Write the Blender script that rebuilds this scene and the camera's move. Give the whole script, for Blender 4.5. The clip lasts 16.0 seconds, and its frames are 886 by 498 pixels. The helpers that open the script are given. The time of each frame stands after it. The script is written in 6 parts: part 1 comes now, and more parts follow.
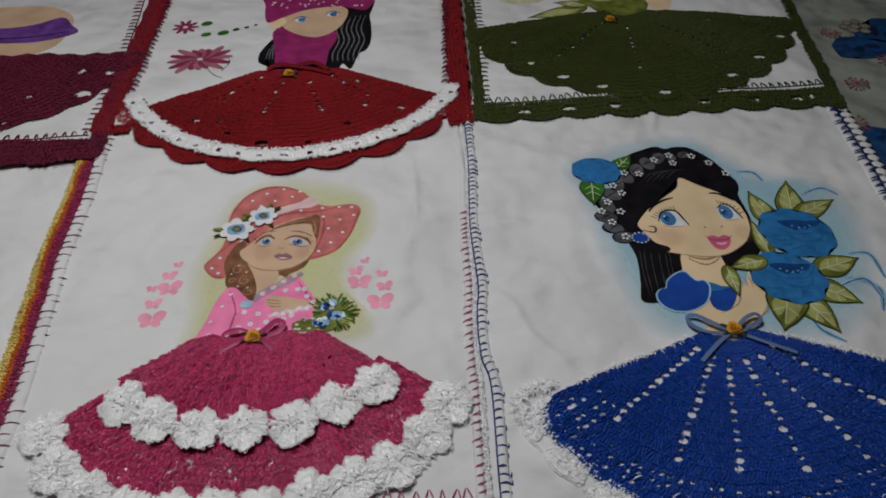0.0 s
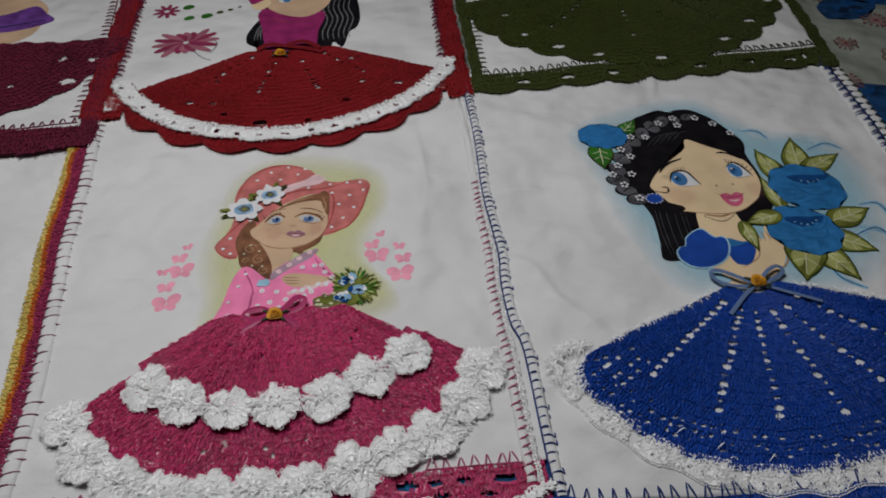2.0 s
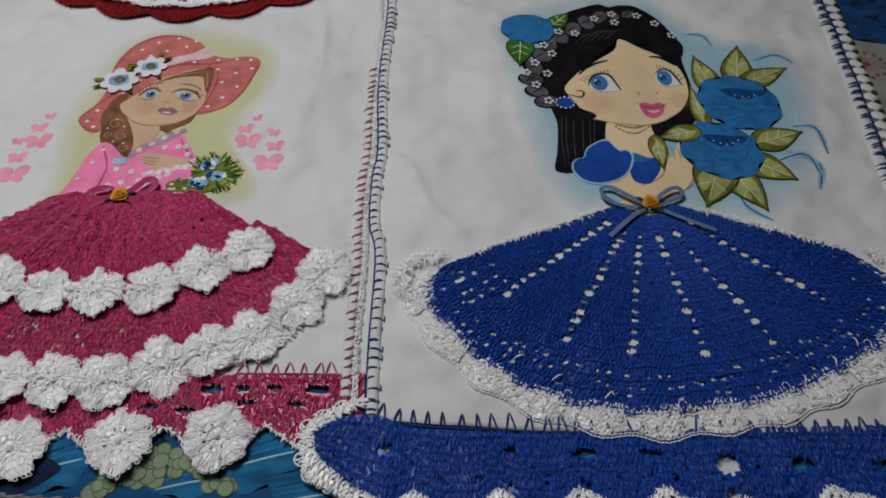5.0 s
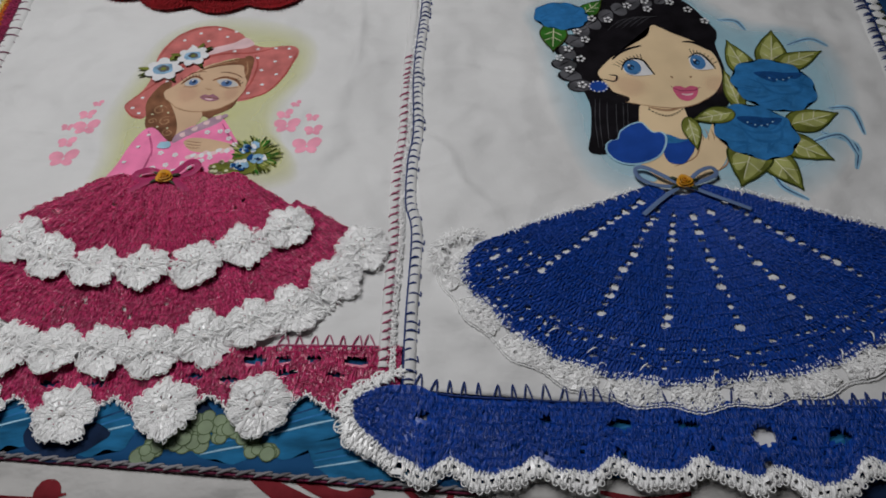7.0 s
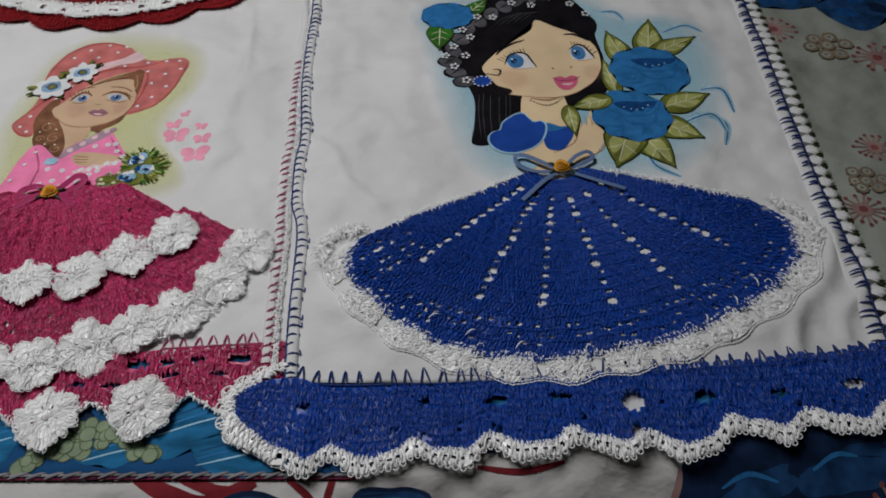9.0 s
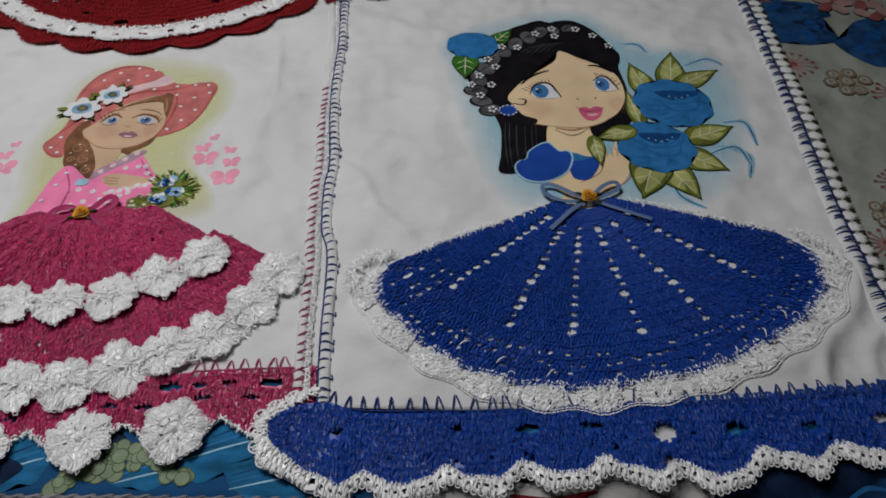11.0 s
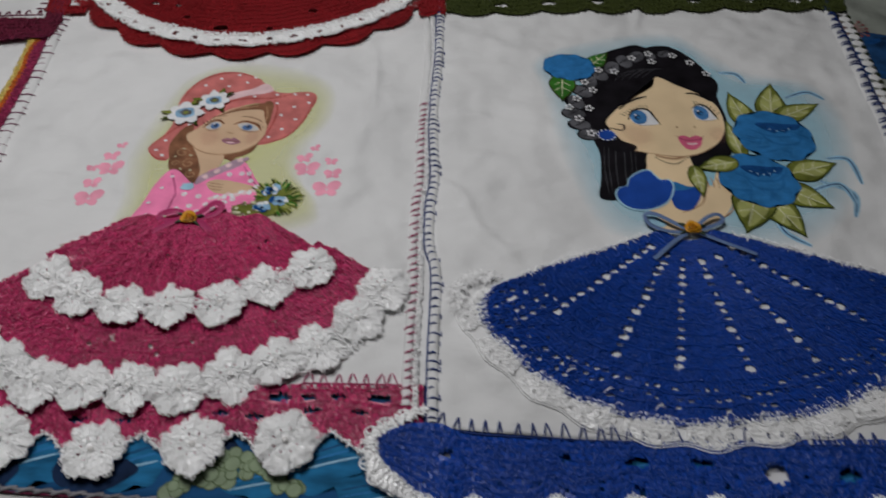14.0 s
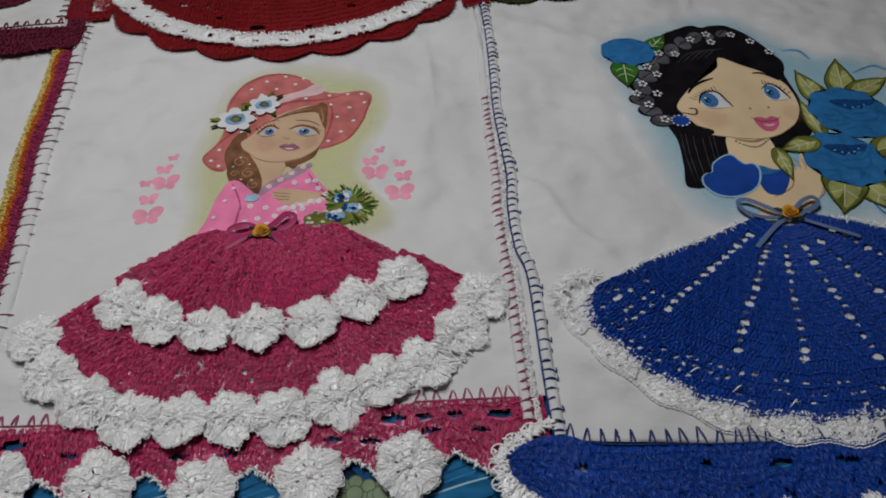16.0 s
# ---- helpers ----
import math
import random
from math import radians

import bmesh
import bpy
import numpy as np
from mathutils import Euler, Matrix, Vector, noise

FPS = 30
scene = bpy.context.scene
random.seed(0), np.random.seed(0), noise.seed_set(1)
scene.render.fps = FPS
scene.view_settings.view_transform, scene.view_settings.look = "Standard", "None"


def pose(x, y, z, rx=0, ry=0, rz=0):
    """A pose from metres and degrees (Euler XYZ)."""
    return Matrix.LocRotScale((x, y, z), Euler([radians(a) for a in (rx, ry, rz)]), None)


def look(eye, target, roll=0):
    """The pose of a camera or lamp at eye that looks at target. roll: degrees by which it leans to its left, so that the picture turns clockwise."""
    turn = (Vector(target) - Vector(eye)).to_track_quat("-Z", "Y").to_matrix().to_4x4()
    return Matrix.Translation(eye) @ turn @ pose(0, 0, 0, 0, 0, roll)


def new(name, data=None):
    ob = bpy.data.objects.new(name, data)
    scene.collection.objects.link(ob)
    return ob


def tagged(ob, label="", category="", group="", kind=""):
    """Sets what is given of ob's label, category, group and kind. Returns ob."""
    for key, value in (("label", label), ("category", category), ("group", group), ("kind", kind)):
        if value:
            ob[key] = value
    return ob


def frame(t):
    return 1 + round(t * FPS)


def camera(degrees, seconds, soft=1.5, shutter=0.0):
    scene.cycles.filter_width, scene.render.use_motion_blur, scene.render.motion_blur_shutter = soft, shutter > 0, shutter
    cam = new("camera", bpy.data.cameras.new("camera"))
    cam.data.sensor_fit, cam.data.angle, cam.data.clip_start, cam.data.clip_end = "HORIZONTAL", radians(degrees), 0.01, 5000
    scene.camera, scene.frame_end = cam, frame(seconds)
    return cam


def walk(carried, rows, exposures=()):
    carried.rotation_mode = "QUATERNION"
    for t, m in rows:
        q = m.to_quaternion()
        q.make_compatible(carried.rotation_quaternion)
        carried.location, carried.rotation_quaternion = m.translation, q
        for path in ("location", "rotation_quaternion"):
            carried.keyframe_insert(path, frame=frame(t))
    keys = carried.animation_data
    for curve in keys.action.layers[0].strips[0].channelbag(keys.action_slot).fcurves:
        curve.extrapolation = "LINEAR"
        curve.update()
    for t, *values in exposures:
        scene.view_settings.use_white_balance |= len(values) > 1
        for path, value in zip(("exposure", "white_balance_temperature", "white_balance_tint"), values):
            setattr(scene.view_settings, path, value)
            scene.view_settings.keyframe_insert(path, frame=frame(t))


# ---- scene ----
cam = camera(60.0, 16.0, 1.8, 0.4)
PATH = [
    (0, (-0.056, 0.193, 0.567), (-0.003, 1.639, -0.814), -0.6),
    (0.5, (-0.045, 0.187, 0.559), (0.01, 1.629, -0.825), 0.1),
    (1, (-0.051, 0.191, 0.553), (0.017, 1.631, -0.834), -0.1),
    (1.5, (-0.088, 0.198, 0.549), (0.013, 1.638, -0.835), -0.0),
    (2, (-0.113, 0.187, 0.539), (0.036, 1.619, -0.849), -0.7),
    (2.5, (-0.091, 0.196, 0.526), (0.098, 1.602, -0.884), -1.1),
    (3, (-0.005, 0.199, 0.52), (0.192, 1.508, -0.979), -0.3),
    (3.5, (0.02, 0.207, 0.506), (0.215, 1.478, -1.026), 4.6),
    (4, (0.046, 0.227, 0.502), (0.143, 1.455, -1.073), 3.8),
    (6.5, (0.037, 0.197, 0.493), (0.05, 1.453, -1.064), -0.7),
    (7, (0.038, 0.193, 0.492), (0.004, 1.448, -1.065), -1.7),
    (7.5, (0.068, 0.186, 0.495), (0.041, 1.445, -1.058), -3.1),
    (8, (0.088, 0.172, 0.49), (0.104, 1.43, -1.066), -3.6),
    (8.5, (0.104, 0.168, 0.49), (0.15, 1.433, -1.058), -2.7),
    (11, (0.077, 0.169, 0.497), (0.148, 1.493, -1.0), -0.8),
    (11.5, (0.068, 0.17, 0.5), (0.136, 1.495, -0.997), -0.3),
    (12, (0.068, 0.168, 0.501), (0.123, 1.494, -0.995), -0.1),
    (12.5, (0.072, 0.165, 0.499), (0.104, 1.493, -0.996), -0.6),
    (13, (0.066, 0.159, 0.503), (0.099, 1.489, -0.99), 0.0),
    (13.5, (0.055, 0.152, 0.503), (0.07, 1.484, -0.989), 0.4),
    (14, (0.011, 0.181, 0.509), (0.013, 1.515, -0.981), 0.1),
    (14.5, (-0.051, 0.215, 0.516), (-0.058, 1.596, -0.932), -2.9),
    (15, (-0.088, 0.224, 0.497), (-0.079, 1.59, -0.963), -5.8),
    (15.5, (-0.111, 0.223, 0.486), (-0.033, 1.545, -1.012), -3.2),
    (16, (-0.091, 0.215, 0.49), (-0.013, 1.529, -1.015), -0.7),
]
EXPOSURES = [(0, -0.09), (2, -0.08), (4, -0.04), (6.5, 0.0), (8.5, 0.05), (12.5, 0.04), (14.5, -0.1), (16, -0.17)]
walk(cam, [(t, look(eye, target, roll)) for t, eye, target, roll in PATH], EXPOSURES)

# ---- light: one ceiling lamp in a closed bedroom ----
world = bpy.data.worlds.new("world")
scene.world = world
world.use_nodes = True
world.node_tree.nodes["Background"].inputs[0].default_value = (0.55, 0.6, 0.7, 1)
world.node_tree.nodes["Background"].inputs[1].default_value = 0.05
lamp_data = bpy.data.lights.new("ceiling_lamp_light", "AREA")
lamp_data.shape, lamp_data.size = "DISK", 0.5
lamp_data.energy, lamp_data.color = 9.85, (0.985, 0.98, 0.985)
lamp_light = new("ceiling_lamp_light", lamp_data)
lamp_light.matrix_world = look((-0.33, 0.80, 1.2), (-0.25, 0.72, 0.0))

C = 0.01  # the plan below is drawn in centimetres
rng = np.random.default_rng(7)


# ---- materials ----
def nodes_of(name):
    m = bpy.data.materials.new(name)
    m.use_nodes = True
    t = m.node_tree
    return m, t.nodes, t.links, t.nodes["Principled BSDF"]


def noise_node(n, l, scale, detail=4.0, stretch=None):
    g = n.new("ShaderNodeNewGeometry")
    tex = n.new("ShaderNodeTexNoise")
    tex.inputs["Scale"].default_value, tex.inputs["Detail"].default_value = scale, detail
    if stretch:
        mp = n.new("ShaderNodeMapping")
        mp.inputs["Scale"].default_value = stretch
        l.new(g.outputs["Position"], mp.inputs["Vector"])
        l.new(mp.outputs["Vector"], tex.inputs["Vector"])
    else:
        l.new(g.outputs["Position"], tex.inputs["Vector"])
    return tex.outputs["Fac"]


def ramp(n, l, fac, a, b, lo=0.3, hi=0.7):
    r = n.new("ShaderNodeValToRGB")
    r.color_ramp.elements[0].position, r.color_ramp.elements[1].position = lo, hi
    r.color_ramp.elements[0].color, r.color_ramp.elements[1].color = (*a, 1), (*b, 1)
    l.new(fac, r.inputs["Fac"])
    return r.outputs["Color"]


def weave(n, l, scale):
    """Fine plain weave as relief: two crossed wave textures."""
    g = n.new("ShaderNodeNewGeometry")
    out = []
    for axis in ("X", "Y"):
        w = n.new("ShaderNodeTexWave")
        w.bands_direction = axis
        w.inputs["Scale"].default_value, w.inputs["Distortion"].default_value = scale, 1.2
        l.new(g.outputs["Position"], w.inputs["Vector"])
        out.append(w.outputs["Fac"])
    mx = n.new("ShaderNodeMath")
    mx.operation = "MULTIPLY"
    l.new(out[0], mx.inputs[0])
    l.new(out[1], mx.inputs[1])
    return mx.outputs[0]


def bump(n, l, height, strength, distance, before=None):
    b = n.new("ShaderNodeBump")
    b.inputs["Strength"].default_value, b.inputs["Distance"].default_value = strength, distance
    l.new(height, b.inputs["Height"])
    if before:
        l.new(before, b.inputs["Normal"])
    return b.outputs["Normal"]


def scaled(c, k):
    return tuple(min(1.0, v * k) for v in c)


def cotton(name, colour, creases=0.5):
    m, n, l, p = nodes_of(name)
    l.new(ramp(n, l, noise_node(n, l, 7, 5), scaled(colour, 0.9), scaled(colour, 1.04)), p.inputs["Base Color"])
    p.inputs["Roughness"].default_value = 0.92
    p.inputs["Specular IOR Level"].default_value = 0.15
    a = bump(n, l, noise_node(n, l, 11, 2), creases, 0.06)
    b = bump(n, l, noise_node(n, l, 36, 3, (1, 1.4, 1)), creases * 0.6, 0.007, a)
    l.new(bump(n, l, weave(n, l, 420), 0.25, 0.0004, b), p.inputs["Normal"])
    return m


def paint(name, colour, dark=0.72, light=1.18, stretch=(1, 1, 1), scale=60):
    """Fabric paint: brushy variation, the weave of the cloth shows through."""
    m, n, l, p = nodes_of(name)
    l.new(ramp(n, l, noise_node(n, l, scale, 5, stretch), scaled(colour, dark), scaled(colour, light)), p.inputs["Base Color"])
    p.inputs["Roughness"].default_value = 0.7
    p.inputs["Specular IOR Level"].default_value = 0.07
    a = bump(n, l, noise_node(n, l, 10, 2), 0.5, 0.03)
    l.new(bump(n, l, weave(n, l, 420), 0.25, 0.0004, a), p.inputs["Normal"])
    return m


def airbrush(name, colour, strength):
    """Thin sprayed paint that fades out to the cloth, by the mesh's own fade value."""
    m, n, l, p = nodes_of(name)
    p.inputs["Base Color"].default_value = (*colour, 1)
    p.inputs["Roughness"].default_value = 0.9
    at = n.new("ShaderNodeAttribute")
    at.attribute_name = "fade"
    k = n.new("ShaderNodeMath")
    k.operation = "MULTIPLY"
    r = n.new("ShaderNodeMapRange")
    r.inputs["From Min"].default_value, r.inputs["From Max"].default_value = 0.25, 0.7
    r.inputs["To Min"].default_value, r.inputs["To Max"].default_value = strength * 0.6, strength
    l.new(noise_node(n, l, 14, 4), r.inputs["Value"])
    l.new(at.outputs["Fac"], k.inputs[0])
    l.new(r.outputs["Result"], k.inputs[1])
    l.new(k.outputs[0], p.inputs["Alpha"])
    return m


def yarn(name, colour, rough=0.6, spread=0.4, sheen=0.0, spec=0.22, low=0.82):
    """Twisted yarn: every strand a little lighter or darker, fine ply relief."""
    m, n, l, p = nodes_of(name)
    g = n.new("ShaderNodeNewGeometry")
    c1 = ramp(n, l, g.outputs["Random Per Island"], scaled(colour, 1 - spread), scaled(colour, 1 + spread * 0.8), 0.0, 1.0)
    c2 = ramp(n, l, noise_node(n, l, 18, 3), (low,) * 3, (1.0,) * 3)
    mx = n.new("ShaderNodeMixRGB")
    mx.blend_type = "MULTIPLY"
    mx.inputs["Fac"].default_value = 1.0
    l.new(c1, mx.inputs["Color1"])
    l.new(c2, mx.inputs["Color2"])
    l.new(mx.outputs["Color"], p.inputs["Base Color"])
    p.inputs["Roughness"].default_value = rough
    p.inputs["Specular IOR Level"].default_value = spec
    p.inputs["Sheen Weight"].default_value = sheen
    p.inputs["Sheen Roughness"].default_value = 0.4
    l.new(bump(n, l, noise_node(n, l, 1500, 2), 0.3, 0.0004), p.inputs["Normal"])
    return m


def plain(name, colour, rough=0.5, metal=0.0, spec=0.5, coat=0.0):
    m, n, l, p = nodes_of(name)
    l.new(ramp(n, l, noise_node(n, l, 40, 3), scaled(colour, 0.85), scaled(colour, 1.1)), p.inputs["Base Color"])
    p.inputs["Roughness"].default_value, p.inputs["Metallic"].default_value = rough, metal
    p.inputs["Specular IOR Level"].default_value, p.inputs["Coat Weight"].default_value = spec, coat
    return m


WHITE = cotton("white_cotton", (0.74, 0.74, 0.74))
BEDSPREAD = cotton("bedspread_cotton", (0.29, 0.31, 0.275), 0.8)
UNDERSHEET = cotton("printed_sheet_cotton", (0.55, 0.54, 0.53), 0.9)
TEAL_CLOTH = cotton("teal_printed_cotton", (0.012, 0.075, 0.20), 0.5)
BLUE = yarn("royal_blue_yarn", (0.0065, 0.060, 0.38), 0.3, 0.3, 0.0, 0.36)
PINK = yarn("raspberry_yarn", (0.58, 0.036, 0.155), 0.22, 0.5, 0.0, 0.7)
RED = yarn("dark_red_yarn", (0.27, 0.010, 0.015), 0.6, 0.22)
OLIVE = yarn("olive_yarn", (0.052, 0.067, 0.014), 0.6, 0.22)
PLUM = yarn("plum_yarn", (0.15, 0.014, 0.04))
SNOW = yarn("white_yarn", (0.99, 0.99, 0.99), 0.3, 0.01, 0.0, 0.7, 0.99)
YELLOW = yarn("yellow_yarn", (0.80, 0.60, 0.16))
ORANGE = yarn("orange_yarn", (0.62, 0.14, 0.02))
BURGUNDY = yarn("burgundy_yarn", (0.36, 0.035, 0.11))
STITCH_BLUE = yarn("navy_thread", (0.016, 0.04, 0.18), 0.5, 0.2)
STITCH_ROSE = yarn("rose_thread", (0.42, 0.09, 0.18), 0.5, 0.25)
STITCH_WINE = yarn("wine_thread", (0.14, 0.012, 0.045), 0.5, 0.2)
STITCH_GREEN = yarn("dark_green_thread", (0.03, 0.04, 0.012), 0.5, 0.2)
STITCH_PALE = yarn("faded_wine_thread", (0.20, 0.06, 0.11), 0.5, 0.25)
STITCH_GREY = yarn("grey_thread", (0.24, 0.23, 0.25), 0.5, 0.3)
PEARL = plain("pearl", (0.86, 0.84, 0.82), 0.10, 0.0, 0.7, 1.0)
GOLD_ROSE = plain("yellow_satin", (0.70, 0.32, 0.015), 0.45)
RIBBON_BLUE = plain("slate_blue_satin", (0.14, 0.21, 0.38), 0.24, 0.0, 0.8)
RIBBON_PINK = plain("raspberry_satin", (0.40, 0.035, 0.13), 0.22, 0.0, 0.8)
RIBBON_RED = plain("dark_red_satin", (0.20, 0.01, 0.015), 0.4)
LEAF_SATIN = plain("dark_green_satin", (0.02, 0.04, 0.015), 0.5)
WALL = plain("wall_paint", (0.24, 0.235, 0.23), 0.9, 0.0, 0.2)
WOOD = plain("bed_wood", (0.16, 0.08, 0.04), 0.5)

P_CORAL = paint("paint_coral", (0.56, 0.17, 0.16), 0.74, 1.2)
P_CORAL_DARK = paint("paint_coral_dark", (0.42, 0.09, 0.08))
P_BLUSH = paint("paint_blush", (0.78, 0.55, 0.57), 0.85, 1.1)
P_SKIN = paint("paint_beige", (0.64, 0.44, 0.29), 0.86, 1.08, (1, 1, 1), 25)
P_SKIN_PALE = paint("paint_pale_beige", (0.80, 0.61, 0.38), 0.92, 1.06, (1, 1, 1), 25)
P_SKIN_DARK = paint("paint_tan", (0.40, 0.23, 0.13))
P_BROWN = paint("paint_brown", (0.20, 0.09, 0.05), 0.5, 1.5)
P_BLACK = paint("paint_black", (0.007, 0.006, 0.008), 0.6, 1.6)
P_GREY = paint("paint_grey", (0.085, 0.085, 0.095), 0.55, 1.6)
P_SOFT_GREY = paint("paint_soft_grey", (0.22, 0.22, 0.23), 0.8, 1.2)
P_PINK = paint("paint_pink", (0.93, 0.25, 0.47), 0.85, 1.08)
P_PINK_DARK = paint("paint_deep_pink", (0.55, 0.11, 0.25))
P_HEART = paint("paint_soft_pink", (0.88, 0.36, 0.48), 0.85, 1.15)
P_WHITE = paint("paint_white", (0.76, 0.76, 0.78), 0.9, 1.05)
P_LILAC = paint("paint_lilac", (0.42, 0.28, 0.36), 0.8)
P_EYE_WHITE = paint("paint_grey_white", (0.55, 0.54, 0.53), 0.85, 1.05)
P_EYE_SOFT = paint("paint_eye_soft_blue", (0.10, 0.18, 0.36), 0.75, 1.25)
P_EYE = paint("paint_eye_blue", (0.06, 0.19, 0.42), 0.75, 1.25)
P_LIP = paint("paint_rose", (0.62, 0.12, 0.22), 0.85)
P_MAUVE = paint("paint_mauve", (0.33, 0.15, 0.20), 0.85)
P_ROSE_BLUE = paint("paint_rose_blue", (0.028, 0.17, 0.42), 0.8, 1.2, (1, 1, 1), 120)
P_ROSE_DARK = paint("paint_rose_dark", (0.009, 0.062, 0.21), 0.75, 1.25, (1, 1, 1), 120)
P_ROSE_SHADE = paint("paint_rose_shade", (0.020, 0.135, 0.35), 0.8, 1.2, (1, 1, 1), 120)
P_ROSE_LIGHT = paint("paint_rose_light", (0.032, 0.18, 0.43), 0.8, 1.2, (1, 1, 1), 120)
P_COBALT = paint("paint_cobalt", (0.014, 0.065, 0.34), 0.85, 1.15)
P_SKY = paint("paint_sky", (0.34, 0.56, 0.70), 0.8)
P_POSY = paint("paint_pale_blue", (0.26, 0.44, 0.62), 0.7, 1.3, (1, 1, 1), 150)
P_OLIVE = paint("paint_olive", (0.16, 0.18, 0.035), 0.6, 1.4)
P_OLIVE_LIGHT = paint("paint_olive_light", (0.38, 0.40, 0.14), 0.75, 1.25)
P_OLIVE_DARK = paint("paint_olive_dark", (0.045, 0.06, 0.012))
P_GREEN = paint("paint_green", (0.035, 0.15, 0.02), 0.6, 1.4)
P_CREAM = paint("paint_cream", (0.62, 0.62, 0.42), 0.85)
P_MAROON = paint("paint_maroon", (0.27, 0.035, 0.09), 0.75)
P_DUSTY = paint("paint_dusty_maroon", (0.36, 0.12, 0.17), 0.75)
P_MAGENTA = paint("paint_magenta", (0.30, 0.025, 0.13), 0.75)
P_PURPLE = paint("paint_purple", (0.14, 0.05, 0.25), 0.65, 1.4)
P_NAVY = paint("print_navy", (0.008, 0.02, 0.055), 0.6, 1.6)
P_PRINT_BLUE = paint("print_blue", (0.014, 0.055, 0.15), 0.5, 1.5)
P_PRINT_TEAL = paint("print_teal", (0.014, 0.125, 0.27), 0.6, 1.4, (1, 3, 1), 40)
P_PRINT_RED = paint("print_red", (0.20, 0.02, 0.028), 0.7)
P_PRINT_DUSK = paint("print_dusky_red", (0.22, 0.07, 0.07), 0.7)
P_PRINT_ROSE = paint("print_rose", (0.30, 0.19, 0.175), 0.8)
P_PRINT_BROWN = paint("print_brown", (0.21, 0.165, 0.115), 0.75)
P_BUBBLE = paint("print_bubble", (0.23, 0.29, 0.19), 0.8, 1.2)
P_BUBBLE_RIM = paint("print_bubble_rim", (0.10, 0.14, 0.07))
HALO_GREEN = airbrush("airbrush_green", (0.66, 0.66, 0.18), 0.55)
HALO_BLUE = airbrush("airbrush_blue", (0.28, 0.60, 0.75), 0.75)
HALO_BLUSH = airbrush("airbrush_blush", (0.62, 0.30, 0.24), 0.2)


# ---- mesh helpers ----
def mesh_from(name, verts, faces, mats, index=None, smooth=True):
    me = bpy.data.meshes.new(name)
    me.from_pydata((np.asarray(verts, float) * C).tolist(), [], faces if isinstance(faces, list) else faces.tolist())
    for m in mats if isinstance(mats, (list, tuple)) else [mats]:
        me.materials.append(m)
    if index is not None:
        me.polygons.foreach_set("material_index", np.asarray(index, np.int32))
    me.polygons.foreach_set("use_smooth", np.full(len(me.polygons), smooth))
    me.update()
    return me


def part(name, me, parent, label="", m=None, kind=""):
    ob = new(name, me)
    ob.parent = parent
    if parent.type == "EMPTY":
        ob.matrix_parent_inverse = Matrix.Translation(-parent.location)
    if m is not None:
        ob.matrix_basis = m
    return tagged(ob, label, kind=kind)


def thing(name, x, y, z, label, category, group=""):
    ob = new(name)
    ob.empty_display_size = 0.05
    ob.location = (x * C, y * C, z * C)
    return tagged(ob, label, category, group)


def spline(pts, closed=True, n=6):
    """A smooth line through a few points."""
    p = np.asarray(pts, float)
    k = len(p)
    out = []
    for i in range(k if closed else k - 1):
        a, b, c, d = (p[(i + j) % k] if closed else p[min(max(i + j, 0), k - 1)] for j in (-1, 0, 1, 2))
        for s in np.arange(n) / n:
            out.append(0.5 * (2 * b + (c - a) * s + (2 * a - 5 * b + 4 * c - d) * s * s + (3 * b - a - 3 * c + d) * s ** 3))
    if not closed:
        out.append(p[-1])
    return np.array(out)


def ridge(x, y, x0, y0, x1, y1, width, height):
    dx, dy = x1 - x0, y1 - y0
    s = ((x - x0) * dx + (y - y0) * dy) / (dx * dx + dy * dy)
    if s < -0.15 or s > 1.15:
        return 0.0
    side = ((x - x0) * dy - (y - y0) * dx) / math.hypot(dx, dy) + 0.5 * math.sin(s * 7)
    return height * math.exp(-(side / width) ** 2) * max(0.0, min(1.0, (s + 0.15) * 5, (1.15 - s) * 5))


STIFF = ((-34, -8, 65, 92), (11.5, 43.5, 63, 97.5), (-44, -12, 113.5, 143), (3, 36, 128, 142), (-78, -56, 121, 140))


def relief(x, y):
    """The gentle waves and creases of the laid-out cloths."""
    h = 0.30 * noise.noise((x / 13, y / 13, 1.7)) + 0.16 * noise.noise((x / 5, y / 5, 4.1))
    h += ridge(x, y, -6.4, 92, -8.5, 62, 0.4, 0.42) + ridge(x, y, 24.6, 106, 24.6, 94, 0.4, 0.42)
    h += ridge(x, y, 2, 82, 12, 81, 0.6, 0.22) + ridge(x, y, 1.5, 72, 7, 62, 0.6, 0.36) + ridge(x, y, 3, 66, 9, 63, 0.6, 0.25) + ridge(x, y, 2, 53, 9, 47, 0.9, 0.3)
    h += ridge(x, y, 37.5, 45.5, 44.5, 56, 0.7, 0.55) + ridge(x, y, 41.5, 46, 45.5, 53, 0.6, 0.45) + ridge(x, y, 30, 46, 38, 48, 0.7, 0.2)
    h += ridge(x, y, -36, 92, -30, 60, 1.4, 0.08) + ridge(x, y, 36, 100, 43, 70, 1.6, 0.16) + ridge(x, y, -4.5, 86, -3, 66, 0.8, 0.16)
    h += ridge(x, y, -40, 92, -28, 94, 0.7, 0.16) + ridge(x, y, 4, 97, 12, 93, 0.8, 0.18) + ridge(x, y, 4, 76, 13, 70, 1.0, 0.16)
    # the painted parts are stiff and lie flat
    for x0, x1, y0, y1 in STIFF:
        d = math.hypot(max(x0 - x, 0, x - x1), max(y0 - y, 0, y - y1)) / 2.5
        h *= min(1.0, d * d * (3 - 2 * d)) if d < 1 else 1.0
    return h


